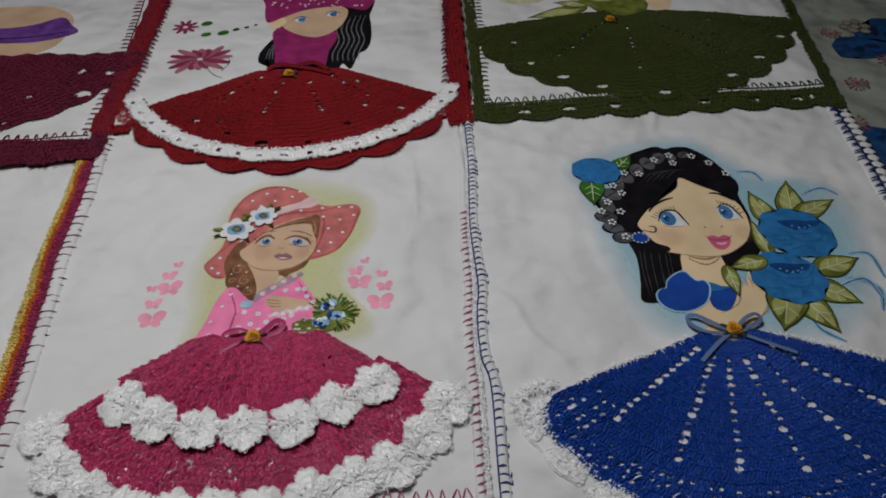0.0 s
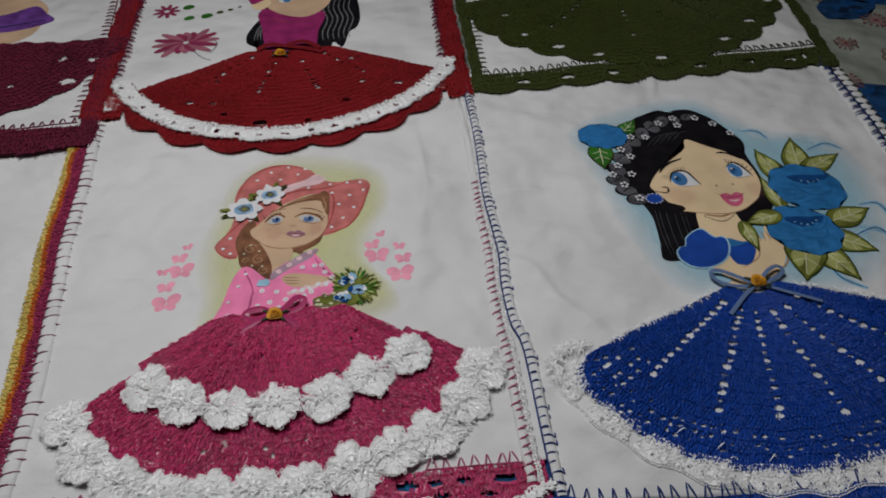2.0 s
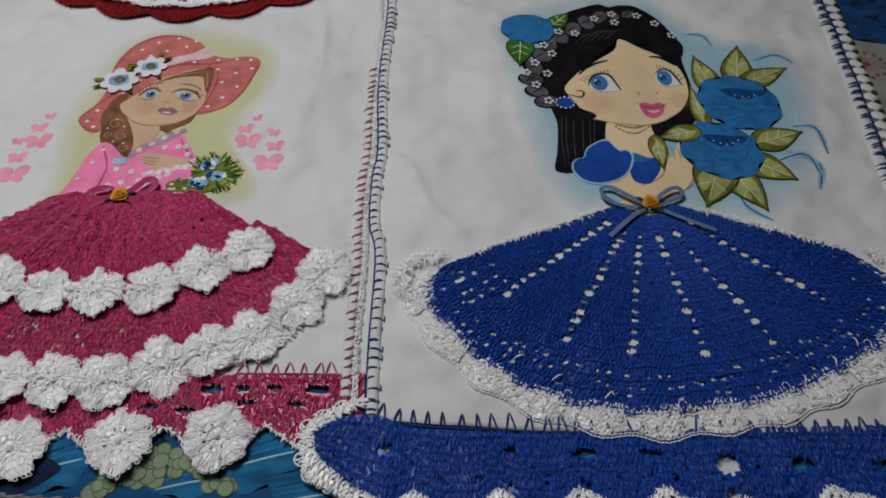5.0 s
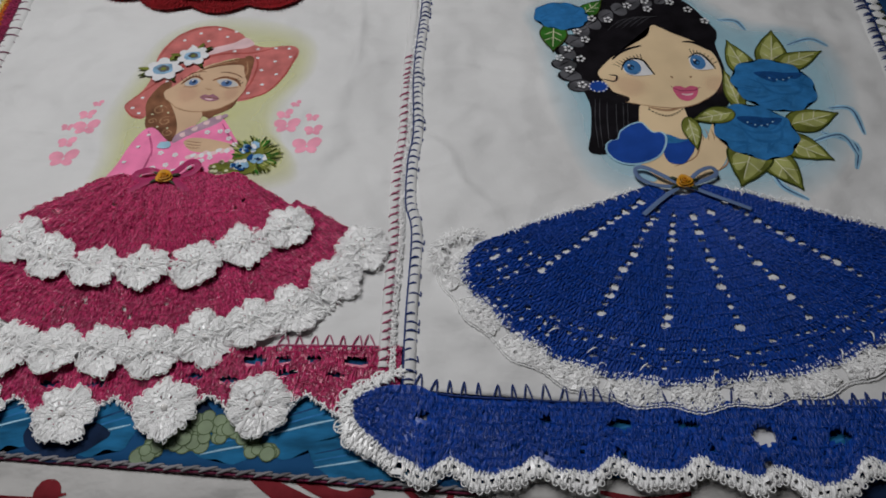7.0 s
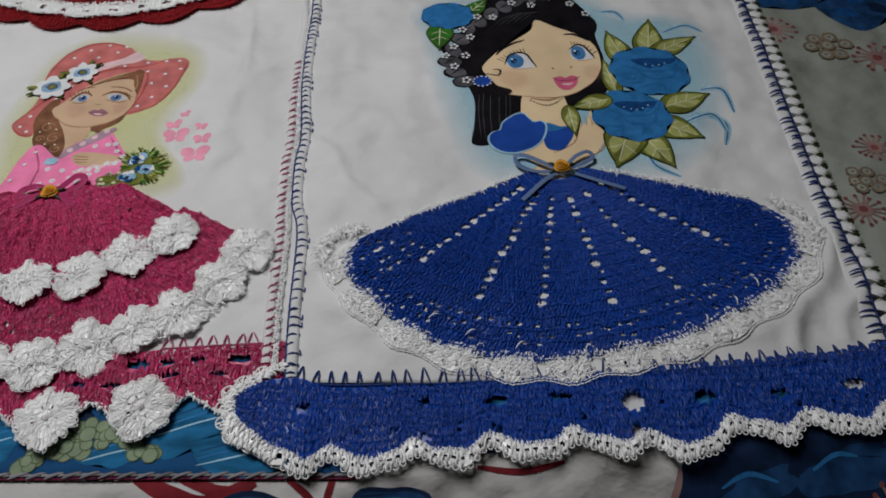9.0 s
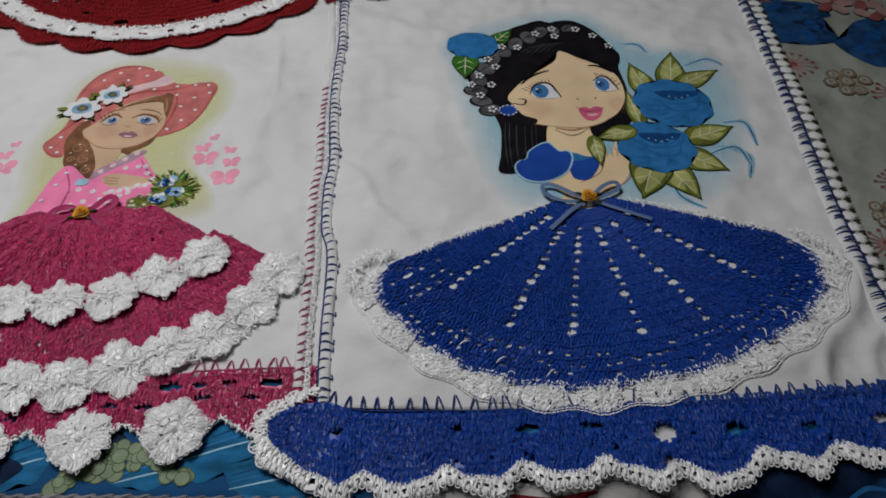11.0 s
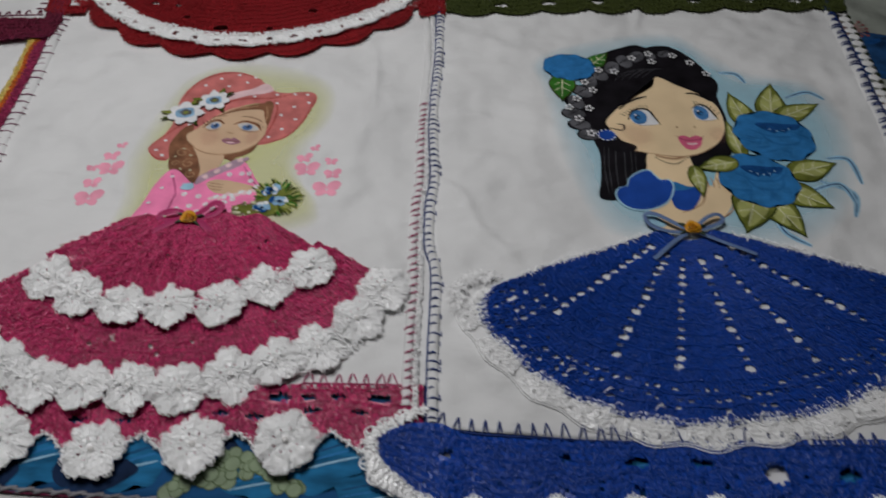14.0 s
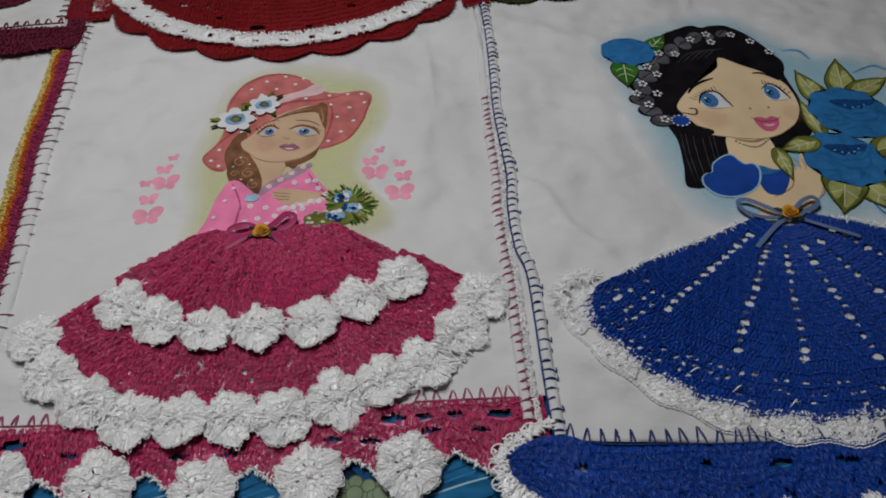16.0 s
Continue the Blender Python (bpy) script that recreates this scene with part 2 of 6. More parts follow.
def front_drop(y):
    """The bed's rounded front: how far the sheet has fallen away at this place."""
    d = max(0.0, 38.8 - y)
    return -0.62 * d * d / (d + 0.6)


def sheet(x0, x1, y0, y1, z, mats, step=0.7, bend=None, thick=0.09, flat=False, drop=None):
    """A cloth: a fine sheet with relief and a turned-down edge. bend(x, y) moves its outline."""
    nx, ny = int((x1 - x0) / step) + 1, int((y1 - y0) / step) + 1
    verts, faces = [], []
    for j in range(ny + 1):
        for i in range(nx + 1):
            x, y = x0 + (x1 - x0) * i / nx, y0 + (y1 - y0) * j / ny
            if bend:
                x, y = bend(x, y)
            verts.append((x, y, z + (0 if flat else relief(x, y)) + (drop(y) if drop else 0)))
    row = nx + 1
    for j in range(ny):
        for i in range(nx):
            a = j * row + i
            faces.append((a, a + 1, a + row + 1, a + row))
    rim = [i for i in range(row)] + [j * row + nx for j in range(1, ny + 1)]
    rim += [ny * row + i for i in range(nx - 1, -1, -1)] + [j * row for j in range(ny - 1, 0, -1)]
    base = len(verts)
    for r in rim:
        x, y, h = verts[r]
        verts.append((x, y, h - thick))
    for i, r in enumerate(rim):
        k = (i + 1) % len(rim)
        faces.append((rim[k], r, base + i, base + k))
    return mesh_from("cloth", verts, faces, mats)


class Canvas:
    """Flat painted shapes, one above another, gathered in one mesh that follows the cloth."""

    def __init__(self, z, flat=False, step=0.0006, drop=None):
        self.z, self.step, self.layer, self.flat = z + 0.012, step, 0, flat
        self.v, self.f, self.mi, self.mats, self.fade, self.drop = [], [], [], [], [], drop

    def add(self, outline, mat, fade=None):
        pts = [Vector((p[0], p[1], 0)) for p in outline]
        bm = bmesh.new()
        vs = [bm.verts.new(p) for p in pts]
        try:
            bm.faces.new(vs)
        except ValueError:
            bm.free()
            return
        if self.drop:
            # cut into strips, so that the print follows the curve of the sheet
            for k in np.arange(26.0, 39.0, 0.45):
                bmesh.ops.bisect_plane(bm, geom=bm.verts[:] + bm.edges[:] + bm.faces[:], plane_co=(0, k, 0), plane_no=(0, 1, 0))
        bmesh.ops.triangulate(bm, faces=bm.faces[:], ngon_method="EAR_CLIP")
        self.put(bm, mat, 1.0)
        bm.free()

    def put(self, bm, mat, fade):
        if mat not in self.mats:
            self.mats.append(mat)
        base = len(self.v)
        bm.verts.index_update()
        z = self.z + self.layer * self.step
        for v in bm.verts:
            self.v.append((v.co.x, v.co.y, z + (0 if self.flat else relief(v.co.x, v.co.y)) + (self.drop(v.co.y) if self.drop else 0)))
            self.fade.append(fade)
        for f in bm.faces:
            ids = [base + v.index for v in f.verts]
            if f.normal.z < 0:
                ids.reverse()
            self.f.append(ids)
            self.mi.append(self.mats.index(mat))
        self.layer += 1

    def blob(self, pts, mat, n=6):
        self.add(spline(pts, True, n), mat)

    def oval(self, x, y, rx, ry, mat, turn=0.0, n=18, rough=0.0, seed=0):
        n = n * 2 if rough and max(rx, ry) > 1 else n
        a = np.arange(n) / n * 2 * np.pi
        k = 1 + rough * np.array([noise.noise((math.cos(s) * 1.7 + seed, math.sin(s) * 1.7, seed * 3.1)) for s in a])
        px, py = rx * k * np.cos(a), ry * k * np.sin(a)
        c, s = math.cos(radians(turn)), math.sin(radians(turn))
        self.add(np.stack([x + px * c - py * s, y + px * s + py * c], 1), mat)

    def stroke(self, pts, width, mat, taper=0.25):
        p = spline(pts, False, 6)
        d = np.gradient(p, axis=0)
        d /= np.linalg.norm(d, axis=1)[:, None] + 1e-9
        s = np.linspace(0, 1, len(p))
        w = width * 0.5 * (taper + (1 - taper) * np.sin(np.pi * np.clip(s, 0.02, 0.98)) ** 0.6)[:, None]
        nrm = np.stack([-d[:, 1], d[:, 0]], 1)
        self.add(np.concatenate([p + nrm * w, (p - nrm * w)[::-1]]), mat)

    def halo(self, outline, spread, mat):
        """Sprayed paint: full inside the outline, fading over the spread."""
        p = spline(outline, True, 5)
        c = p.mean(0)
        rings = [c + (p - c) * 0.55, c + (p - c) * 0.86]
        d = (p - c) / (np.linalg.norm(p - c, axis=1)[:, None] + 1e-9)
        rings += [p + d * spread * 0.3, p + d * spread]
        if mat not in self.mats:
            self.mats.append(mat)
        base, k = len(self.v), len(p)
        z = self.z + self.layer * self.step
        rings.insert(0, c + (p - c) * 0.02)
        for ring, fade in zip(rings, (1.0, 1.0, 0.85, 0.3, 0.0)):
            for x, y in ring:
                self.v.append((x, y, z + relief(x, y)))
                self.fade.append(fade)
        for r in range(4):
            for i in range(k):
                j = (i + 1) % k
                self.f.append([base + r * k + i, base + (r + 1) * k + i, base + (r + 1) * k + j, base + r * k + j])
                self.mi.append(self.mats.index(mat))
        self.layer += 1

    def leaf(self, bx, by, tx, ty, width, dark=P_OLIVE_DARK, mid=P_OLIVE, light=P_OLIVE_LIGHT, vein=P_CREAM):
        d = np.array([tx - bx, ty - by])
        n = np.array([-d[1], d[0]]) / np.linalg.norm(d)
        o = np.array([bx, by])

        def shape(k, s0, s1):
            return [o + d * (s0 + (s1 - s0) * s) + n * (w * k * width) for s, w in
                    ((0, 0), (0.12, 0.36), (0.4, 0.5), (0.72, 0.3), (0.9, 0.1), (1, 0), (0.9, -0.08), (0.72, -0.28), (0.4, -0.5), (0.12, -0.36))]
        self.blob(shape(1.0, -0.03, 1.02), dark, 4)
        self.blob(shape(0.9, 0.0, 0.97), mid, 4)
        self.blob([o + d * 0.1, o + d * 0.35 + n * 0.33 * width, o + d * 0.7 + n * 0.2 * width, o + d * 0.88, o + d * 0.5 + n * 0.03 * width], light, 4)
        self.blob([o + d * 0.2, o + d * 0.45 - n * 0.33 * width, o + d * 0.72 - n * 0.18 * width, o + d * 0.6 - n * 0.05 * width], light, 4)
        if vein:
            self.stroke([o + d * 0.05, o + d * 0.5, o + d * 0.85], 0.12, vein)
            for s in (0.28, 0.5):
                for k in (-1, 1):
                    self.stroke([o + d * s, o + d * (s + 0.14) + n * k * 0.3 * width], 0.09, vein)

    def rose(self, x, y, rx, ry, seed, big=True):
        """A painted rose: a scalloped bloom with faint petal lines and a dark open cup."""
        r = random.Random(seed)
        rim = []
        for i in range(44):
            a = 2 * math.pi * i / 44
            k = 0.95 + 0.13 * abs(math.sin(4.5 * a + seed)) + 0.05 * math.sin(2 * a + seed) + r.uniform(-0.02, 0.02)
            rim.append((x + rx * k * math.cos(a), y + ry * k * math.sin(a)))
        self.blob(rim, P_ROSE_BLUE, 2)
        cx, cy = x + (0.22 * rx if big else 0), y + (0.38 * ry if big else 0.1 * ry)
        for i in range(22 if big else 10):
            a = r.uniform(-2.9, 0.4) if big else r.uniform(0, 6.28)
            k0, k1 = r.uniform(0.35, 0.6), r.uniform(0.75, 0.98)
            da = r.uniform(0.25, 0.7) * r.choice((-1, 1))
            pts = [(x + rx * k * math.cos(a + da * s), y + ry * k * math.sin(a + da * s)) for k, s in ((k0, 0), ((k0 + k1) / 2, 0.6), (k1, 1.0))]
            self.stroke(pts, r.uniform(0.1, 0.3) * ry * 0.3, (P_ROSE_LIGHT, P_ROSE_SHADE)[i % 2], 0.1)
        for k in range(2 if big else 0):
            w = 0.8 - 0.2 * k
            self.stroke([(cx - rx * w, cy - ry * 0.1), (cx - rx * 0.3, cy - ry * (0.42 + 0.3 * k)), (cx + rx * 0.35, cy - ry * (0.4 + 0.3 * k)), (cx + rx * w * 0.85, cy - ry * 0.02)], ry * 0.09, P_ROSE_SHADE, 0.15)
        if big:
            self.blob([(cx + rx * 1.2 * p, cy + ry * 1.15 * q) for p, q in ((-0.5, 0.12), (-0.2, 0.16), (0.15, 0.1), (0.5, 0.08), (0.34, -0.14), (0.2, -0.12), (0.1, -0.24), (-0.05, -0.16), (-0.15, -0.25), (-0.36, -0.1))], P_ROSE_DARK, 5)
            for k in range(9):
                f = k / 8
                self.oval(cx + rx * (0.66 * f - 0.34), cy - ry * (0.05 + 0.14 * math.sin(math.pi * f)), 0.1, 0.09, (P_NAVY, P_SKY)[(k + seed) % 2], 0, 6)

    def flush(self, name, parent, label=""):
        """Makes a part of what has been painted so far, and goes on above it."""
        part(name, self.mesh(name), parent, label)
        self.v, self.f, self.mi, self.mats, self.fade = [], [], [], [], []

    def mesh(self, name):
        me = mesh_from(name, self.v, self.f, self.mats, self.mi, True)
        at = me.attributes.new("fade", "FLOAT", "POINT")
        at.data.foreach_set("value", np.asarray(self.fade, np.float32))
        return me


class Yarn:
    """Gathers strands of yarn (short arched tapered cords) and thin backing faces in one mesh."""
    RINGS, SIDES = np.array([0, 0.22, 0.5, 0.78, 1.0]), 4

    def __init__(self, mats):
        self.mats = mats if isinstance(mats, list) else [mats]
        self.v, self.f, self.mi, self.count = [], [], [], 0

    def strands(self, a, b, radius, arch, mat=0):
        a, b = np.asarray(a, float), np.asarray(b, float)
        n = len(a)
        if not n:
            return
        radius, arch = np.broadcast_to(radius, n), np.broadcast_to(arch, n)
        d = b - a
        side = np.stack([-d[:, 1], d[:, 0], np.zeros(n)], 1)
        side /= np.linalg.norm(side, axis=1)[:, None] + 1e-9
        up = np.array([0, 0, 1.0])
        fat = np.array([0.45, 0.95, 1.05, 0.95, 0.45])
        v = np.zeros((n, 5, 4, 3))
        for i, s in enumerate(self.RINGS):
            mid = a + d * s + up * (arch * 4 * s * (1 - s))[:, None]
            for k in range(4):
                q = math.pi / 4 + k * math.pi / 2
                v[:, i, k] = mid + (side * math.cos(q) + up * math.sin(q)) * (radius * fat[i])[:, None]
        quad = [(i * 4 + k, i * 4 + (k + 1) % 4, i * 4 + 4 + (k + 1) % 4, i * 4 + 4 + k) for i in range(4) for k in range(4)]
        f = self.count + np.arange(n)[:, None, None] * 20 + np.array(quad)[None]
        self.v.append(v.reshape(-1, 3))
        self.f.append(f.reshape(-1, 4))
        self.mi.append(np.full(n * 16, mat))
        self.count += n * 20

    def faces(self, verts, quads, mat=0):
        self.v.append(np.asarray(verts, float))
        self.f.append(np.asarray(quads, int) + self.count)
        self.mi.append(np.full(len(quads), mat))
        self.count += len(verts)

    def mesh(self, name):
        return mesh_from(name, np.concatenate(self.v), np.concatenate(self.f), self.mats, np.concatenate(self.mi))


def patch(y, at, us, vs, hole, radius, slant=0.25, jitter=0.3, arch=0.07, mat=0, over=1.3, skip=0.02, fine=2, chain=0, up=0.05, shell=0.0, period=3.0, cell=0):
    """A crocheted patch over (u, v): at(u, v) gives its place, hole(x, y) its eyelets. Rows run along u, the stitches stand along v."""
    nu, nv = len(us), len(vs)
    # backing, on a finer net, with the eyelets left open
    uu, vv = np.linspace(us[0], us[-1], (nu - 1) * fine + 1), np.linspace(vs[0], vs[-1], (nv - 1) * fine + 1)
    verts = np.array([at(u, v) for v in vv for u in uu])
    quads, row = [], len(uu)
    for j in range(len(vv) - 1):
        for i in range(row - 1):
            c = verts[[j * row + i, j * row + i + 1, (j + 1) * row + i + 1, (j + 1) * row + i]].mean(0)
            if not hole(c[0], c[1]):
                a = j * row + i
                quads.append((a, a + 1, a + row + 1, a + row))
    if quads:
        y.faces(verts, quads, mat)
    a, b = [], []
    if cell:
        # shell stitches: little fans of loops from one foot, the rows set off by half a shell
        du, dv = us[1] - us[0], vs[1] - vs[0]
        for j in range(nv - 1):
            for i in range(-1, (nu - 1) // cell + 1):
                mid = us[0] + (i + (0.75 if j % 2 else 0.25) + rng.uniform(-0.12, 0.12)) * cell * du
                foot = vs[j] + dv * rng.uniform(-0.25, 0.1)
                count = 2 * cell + 1
                for k in range(count):
                    f = 2 * k / (count - 1) - 1 + rng.uniform(-0.15, 0.15)
                    u0, u1 = mid + f * 0.22 * cell * du, mid + (f * 0.52 + rng.uniform(-0.3, 0.3)) * cell * du
                    if min(u0, u1) < us[0] or max(u0, u1) > us[-1] or rng.random() < skip:
                        continue
                    p, q = np.array(at(u0, max(0.0, foot))), np.array(at(u1, min(1.0, foot + dv * (over - 0.25 * f * f + rng.uniform(-jitter, jitter)))))
                    m = (p + q) / 2
                    if hole(m[0], m[1]) or hole(p[0] * 0.7 + q[0] * 0.3, p[1] * 0.7 + q[1] * 0.3):
                        continue
                    lift = up + rng.uniform(0.0, 0.05) + 0.05 * (1 - f * f)
                    p[2] += lift * 0.5
                    q[2] += lift
                    a.append(p)
                    b.append(q)
    for j in range(0 if cell else nv - 1):
        for i in range(nu - 1):
            if rng.random() < skip:
                continue
            f = i + 0.5 + rng.uniform(-jitter, jitter)
            u0 = us[0] + (us[-1] - us[0]) * min(max(f, 0), nu - 1) / (nu - 1)
            du = (us[1] - us[0]) * (slant * (1 if (i + j) % 2 else -1) + rng.uniform(-jitter, jitter))
            if shell:
                du += shell * math.sin(2 * math.pi * (u0 / period + (0.5 if (j // 3) % 2 else 0.0)))
            dv = vs[j + 1] - vs[j]
            v0 = vs[j] + dv * rng.uniform(-jitter, jitter) * 0.5
            p, q = np.array(at(u0, v0)), np.array(at(u0 + du, v0 + dv * over))
            m = (p + q) / 2
            if hole(m[0], m[1]) or hole(p[0] * 0.7 + q[0] * 0.3, p[1] * 0.7 + q[1] * 0.3):
                continue
            lift = up + rng.uniform(0.0, 0.05)
            p[2] += lift
            q[2] += lift
            a.append(p)
            b.append(q)
    y.strands(a, b, radius * rng.uniform(0.8, 1.2, len(a)), arch * rng.uniform(0.5, 1.5, len(a)), mat)
    if chain:
        a, b = [], []
        du, dv = us[1] - us[0], vs[1] - vs[0]
        for j in range(1, nv - 1, chain):
            for i in range(nu - 2):
                p, q = np.array(at(us[i], vs[j] + dv * rng.uniform(-0.1, 0.1))), np.array(at(us[i] + du * 1.5, vs[j] + dv * rng.uniform(0.05, 0.45)))
                m = (p + q) / 2
                if hole(m[0], m[1]) or rng.random() < 0.12:
                    continue
                p[2] += up + 0.06
                q[2] += up + 0.09
                a.append(p)
                b.append(q)
        y.strands(a, b, radius * rng.uniform(0.75, 1.1, len(a)), arch, mat)


def polar(ax, ay, r, deg):
    a = radians(deg)
    return ax + r * math.sin(a), ay - r * math.cos(a)


def fan(y, ax, ay, r0, r1, a0, a1, z, hole, radius=0.11, row=0.42, gap=0.24, mat=0, top=None, scallop=0.0, lobes=12, rise=0.0, bulge=0.0, full=None, pleat=(0.06, 26), **kw):
    """A skirt crocheted as a fan round (ax, ay). top: it is gathered at this height."""
    mid = 0.6 * r1 + 0.4 * r0
    us = np.linspace(a0, a1, max(3, int(radians(a1 - a0) * mid / gap)))
    vs = np.linspace(0, 1, max(3, int((r1 - r0) / row)))

    def at(u, v):
        edge = r1 + scallop * abs(math.sin((u - a0) / (a1 - a0) * math.pi * lobes))
        r = r0 + (edge + (full(u) if full else 0.0) - r0) * v
        x, yy = polar(ax, ay, r, u * (1 + bulge * math.sin(math.pi * v)))
        lid = top if top is None else top + 0.25 * math.sin(x * 1.9) + 0.2 * math.sin(x * 0.6)
        if top is not None and yy > lid:
            yy = lid - (yy - lid) * 0.15
        ripple = pleat[0] * math.sin(radians(u) * pleat[1]) * min(1.0, v * 1.6)
        return x, yy, z + relief(x, yy) + ripple + rise * v
    patch(y, at, us, vs, hole, radius, mat=mat, **kw)
    return at


def eyelets(ax, ay, angles, r0, r1, step, w, h, extra=()):
    """The openings along the ribs of a fan, as a test on (x, y)."""
    spots = []
    for a in angles:
        r, k = r0, 0
        while r < r1:
            size = rng.uniform(0.6, 1.15)
            spots.append((*polar(ax, ay, r, a + rng.uniform(-0.6, 0.6)), w * size, h * size * (0.8 if k % 2 else 1.1)))
            r += step * rng.uniform(0.85, 1.15)
            k += 1
    spots += list(extra)
    s = np.array(spots) if spots else np.zeros((0, 4))

    def inside(x, y):
        return bool(len(s)) and bool(np.any(((x - s[:, 0]) / s[:, 2]) ** 2 + ((y - s[:, 1]) / s[:, 3]) ** 2 < 1))
    return inside


def no_hole(x, y):
    return False


def cord(y, pts, radius, mat=0, lift=0.0, z=0.5, n=5, closed=False):
    """A yarn laid along a line, as overlapping strands."""
    p = spline(pts, closed, n)
    q = np.array([(x, yy, z + relief(x, yy) + lift) for x, yy in p])
    y.strands(q[:-1], q[1:] + (q[1:] - q[:-1]) * 0.25, radius, 0.02, mat)


def no_full(u):
    return 0.0


def lace_ring(y, ax, ay, r0, r1, a0, a1, shells, z, mat=0, full=no_full):
    """A crocheted lace edging round a fan: plump shells of loops, open bars between them, two chains along the rim."""
    step = (a1 - a0) / shells
    wide = r1 - r0

    def at(u, v):
        x, yy = polar(ax, ay, r0 + full(u) + wide * v * (1 + 0.11 * math.cos(2 * math.pi * (u - a0) / step + math.pi)), u)
        return np.array((x, yy, z + relief(x, yy)))
    a, b = [], []
    for s in range(shells):
        mid = a0 + (s + 0.5 + rng.uniform(-0.08, 0.08)) * step
        half = rng.uniform(0.36, 0.43)
        grid = []
        for v in np.linspace(0, 1, 7):
            for f in np.linspace(-1, 1, 15):
                p = at(mid + f * half * (0.85 + 0.25 * v) * step, -0.22 + v * 1.14 * (1.0 - 0.12 * f * f))
                p[2] += 0.2 * math.sin(math.pi * min(1, v * 0.95)) * (1 - 0.8 * f * f) + 0.05 * math.sin(9 * f + 5 * v)
                grid.append(p)
        y.faces(grid, [(j * 15 + i + 1, j * 15 + i, j * 15 + 15 + i, j * 15 + 16 + i) for j in range(6) for i in range(14) if not (j in (2, 4) and i % 4 == 1)], mat)
        g = np.array(grid).reshape(7, 15, 3)
        for j in range(6):
            for i in range(15):
                for twin in range(3):
                    w = rng.uniform(-0.1, 0.1, 3) * (1, 1, 0)
                    k = min(14, max(0, i + int(rng.integers(-2, 3))))
                    a.append(g[j, i] + w + (0, 0, 0.03 + rng.uniform(0, 0.04)))
                    b.append(g[j + 1, k] + w * 0.5 + (0, 0, 0.03 + rng.uniform(0, 0.05)))
        # bars and loops between two shells
        for k in range(7):
            u = mid + step * (0.36 + 0.28 * k / 6)
            a.append(at(u, -0.15) + (0, 0, 0.06))
            b.append(at(u + rng.uniform(-0.04, 0.04) * step, 0.12) + (0, 0, 0.08))
        for v in (0.05, 0.2):
            c0 = [at(mid + step * (0.3 + 0.4 * k / 7), v + 0.06 * math.sin(k * 1.7)) + (0, 0, 0.07) for k in range(8)]
            y.strands(c0[:-1], c0[1:], 0.045, 0.02, mat)
        if s % 2:
            q = at(mid + 0.4 * step, -0.2)
            ring = [q + (0.3 * math.cos(k), 0.34 * math.sin(k), 0.1 + 0.1 * math.sin(k)) for k in np.linspace(-0.5, 3.6, 8)]
            y.strands(ring[:-1], ring[1:], 0.045, 0.02, mat)
    for v, w in ((1.0, 0.06), (0.9, 0.05)):
        rim = [at(u, v + 0.02 * math.sin(u * 5)) + (0, 0, 0.06) for u in np.linspace(a0, a1, shells * 16)]
        y.strands(rim[:-1], rim[1:], w, 0.03, mat)
    y.strands(a, b, 0.036, 0.06, mat)


def fuzz(y, pts, length, radius, z, spacing, mat=0, spread=1.0):
    """Small loops standing off a line, like a picot edge."""
    p = spline(pts, False, 12)
    seg = np.linalg.norm(np.diff(p, axis=0), axis=1)
    run = np.concatenate([[0], np.cumsum(seg)])
    a, b = [], []
    for s in np.arange(0, run[-1], spacing):
        x, yy = np.interp(s, run, p[:, 0]), np.interp(s, run, p[:, 1])
        t = rng.uniform(0, 2 * math.pi)
        d = length * rng.uniform(0.5, 1.1)
        h = z + relief(x, yy) + rng.uniform(0, 0.12)
        a.append((x, yy, h))
        b.append((x + d * math.cos(t) * spread, yy + d * math.sin(t), h + rng.uniform(-0.03, 0.06)))
    y.strands(a, b, radius, length * 0.3, mat)


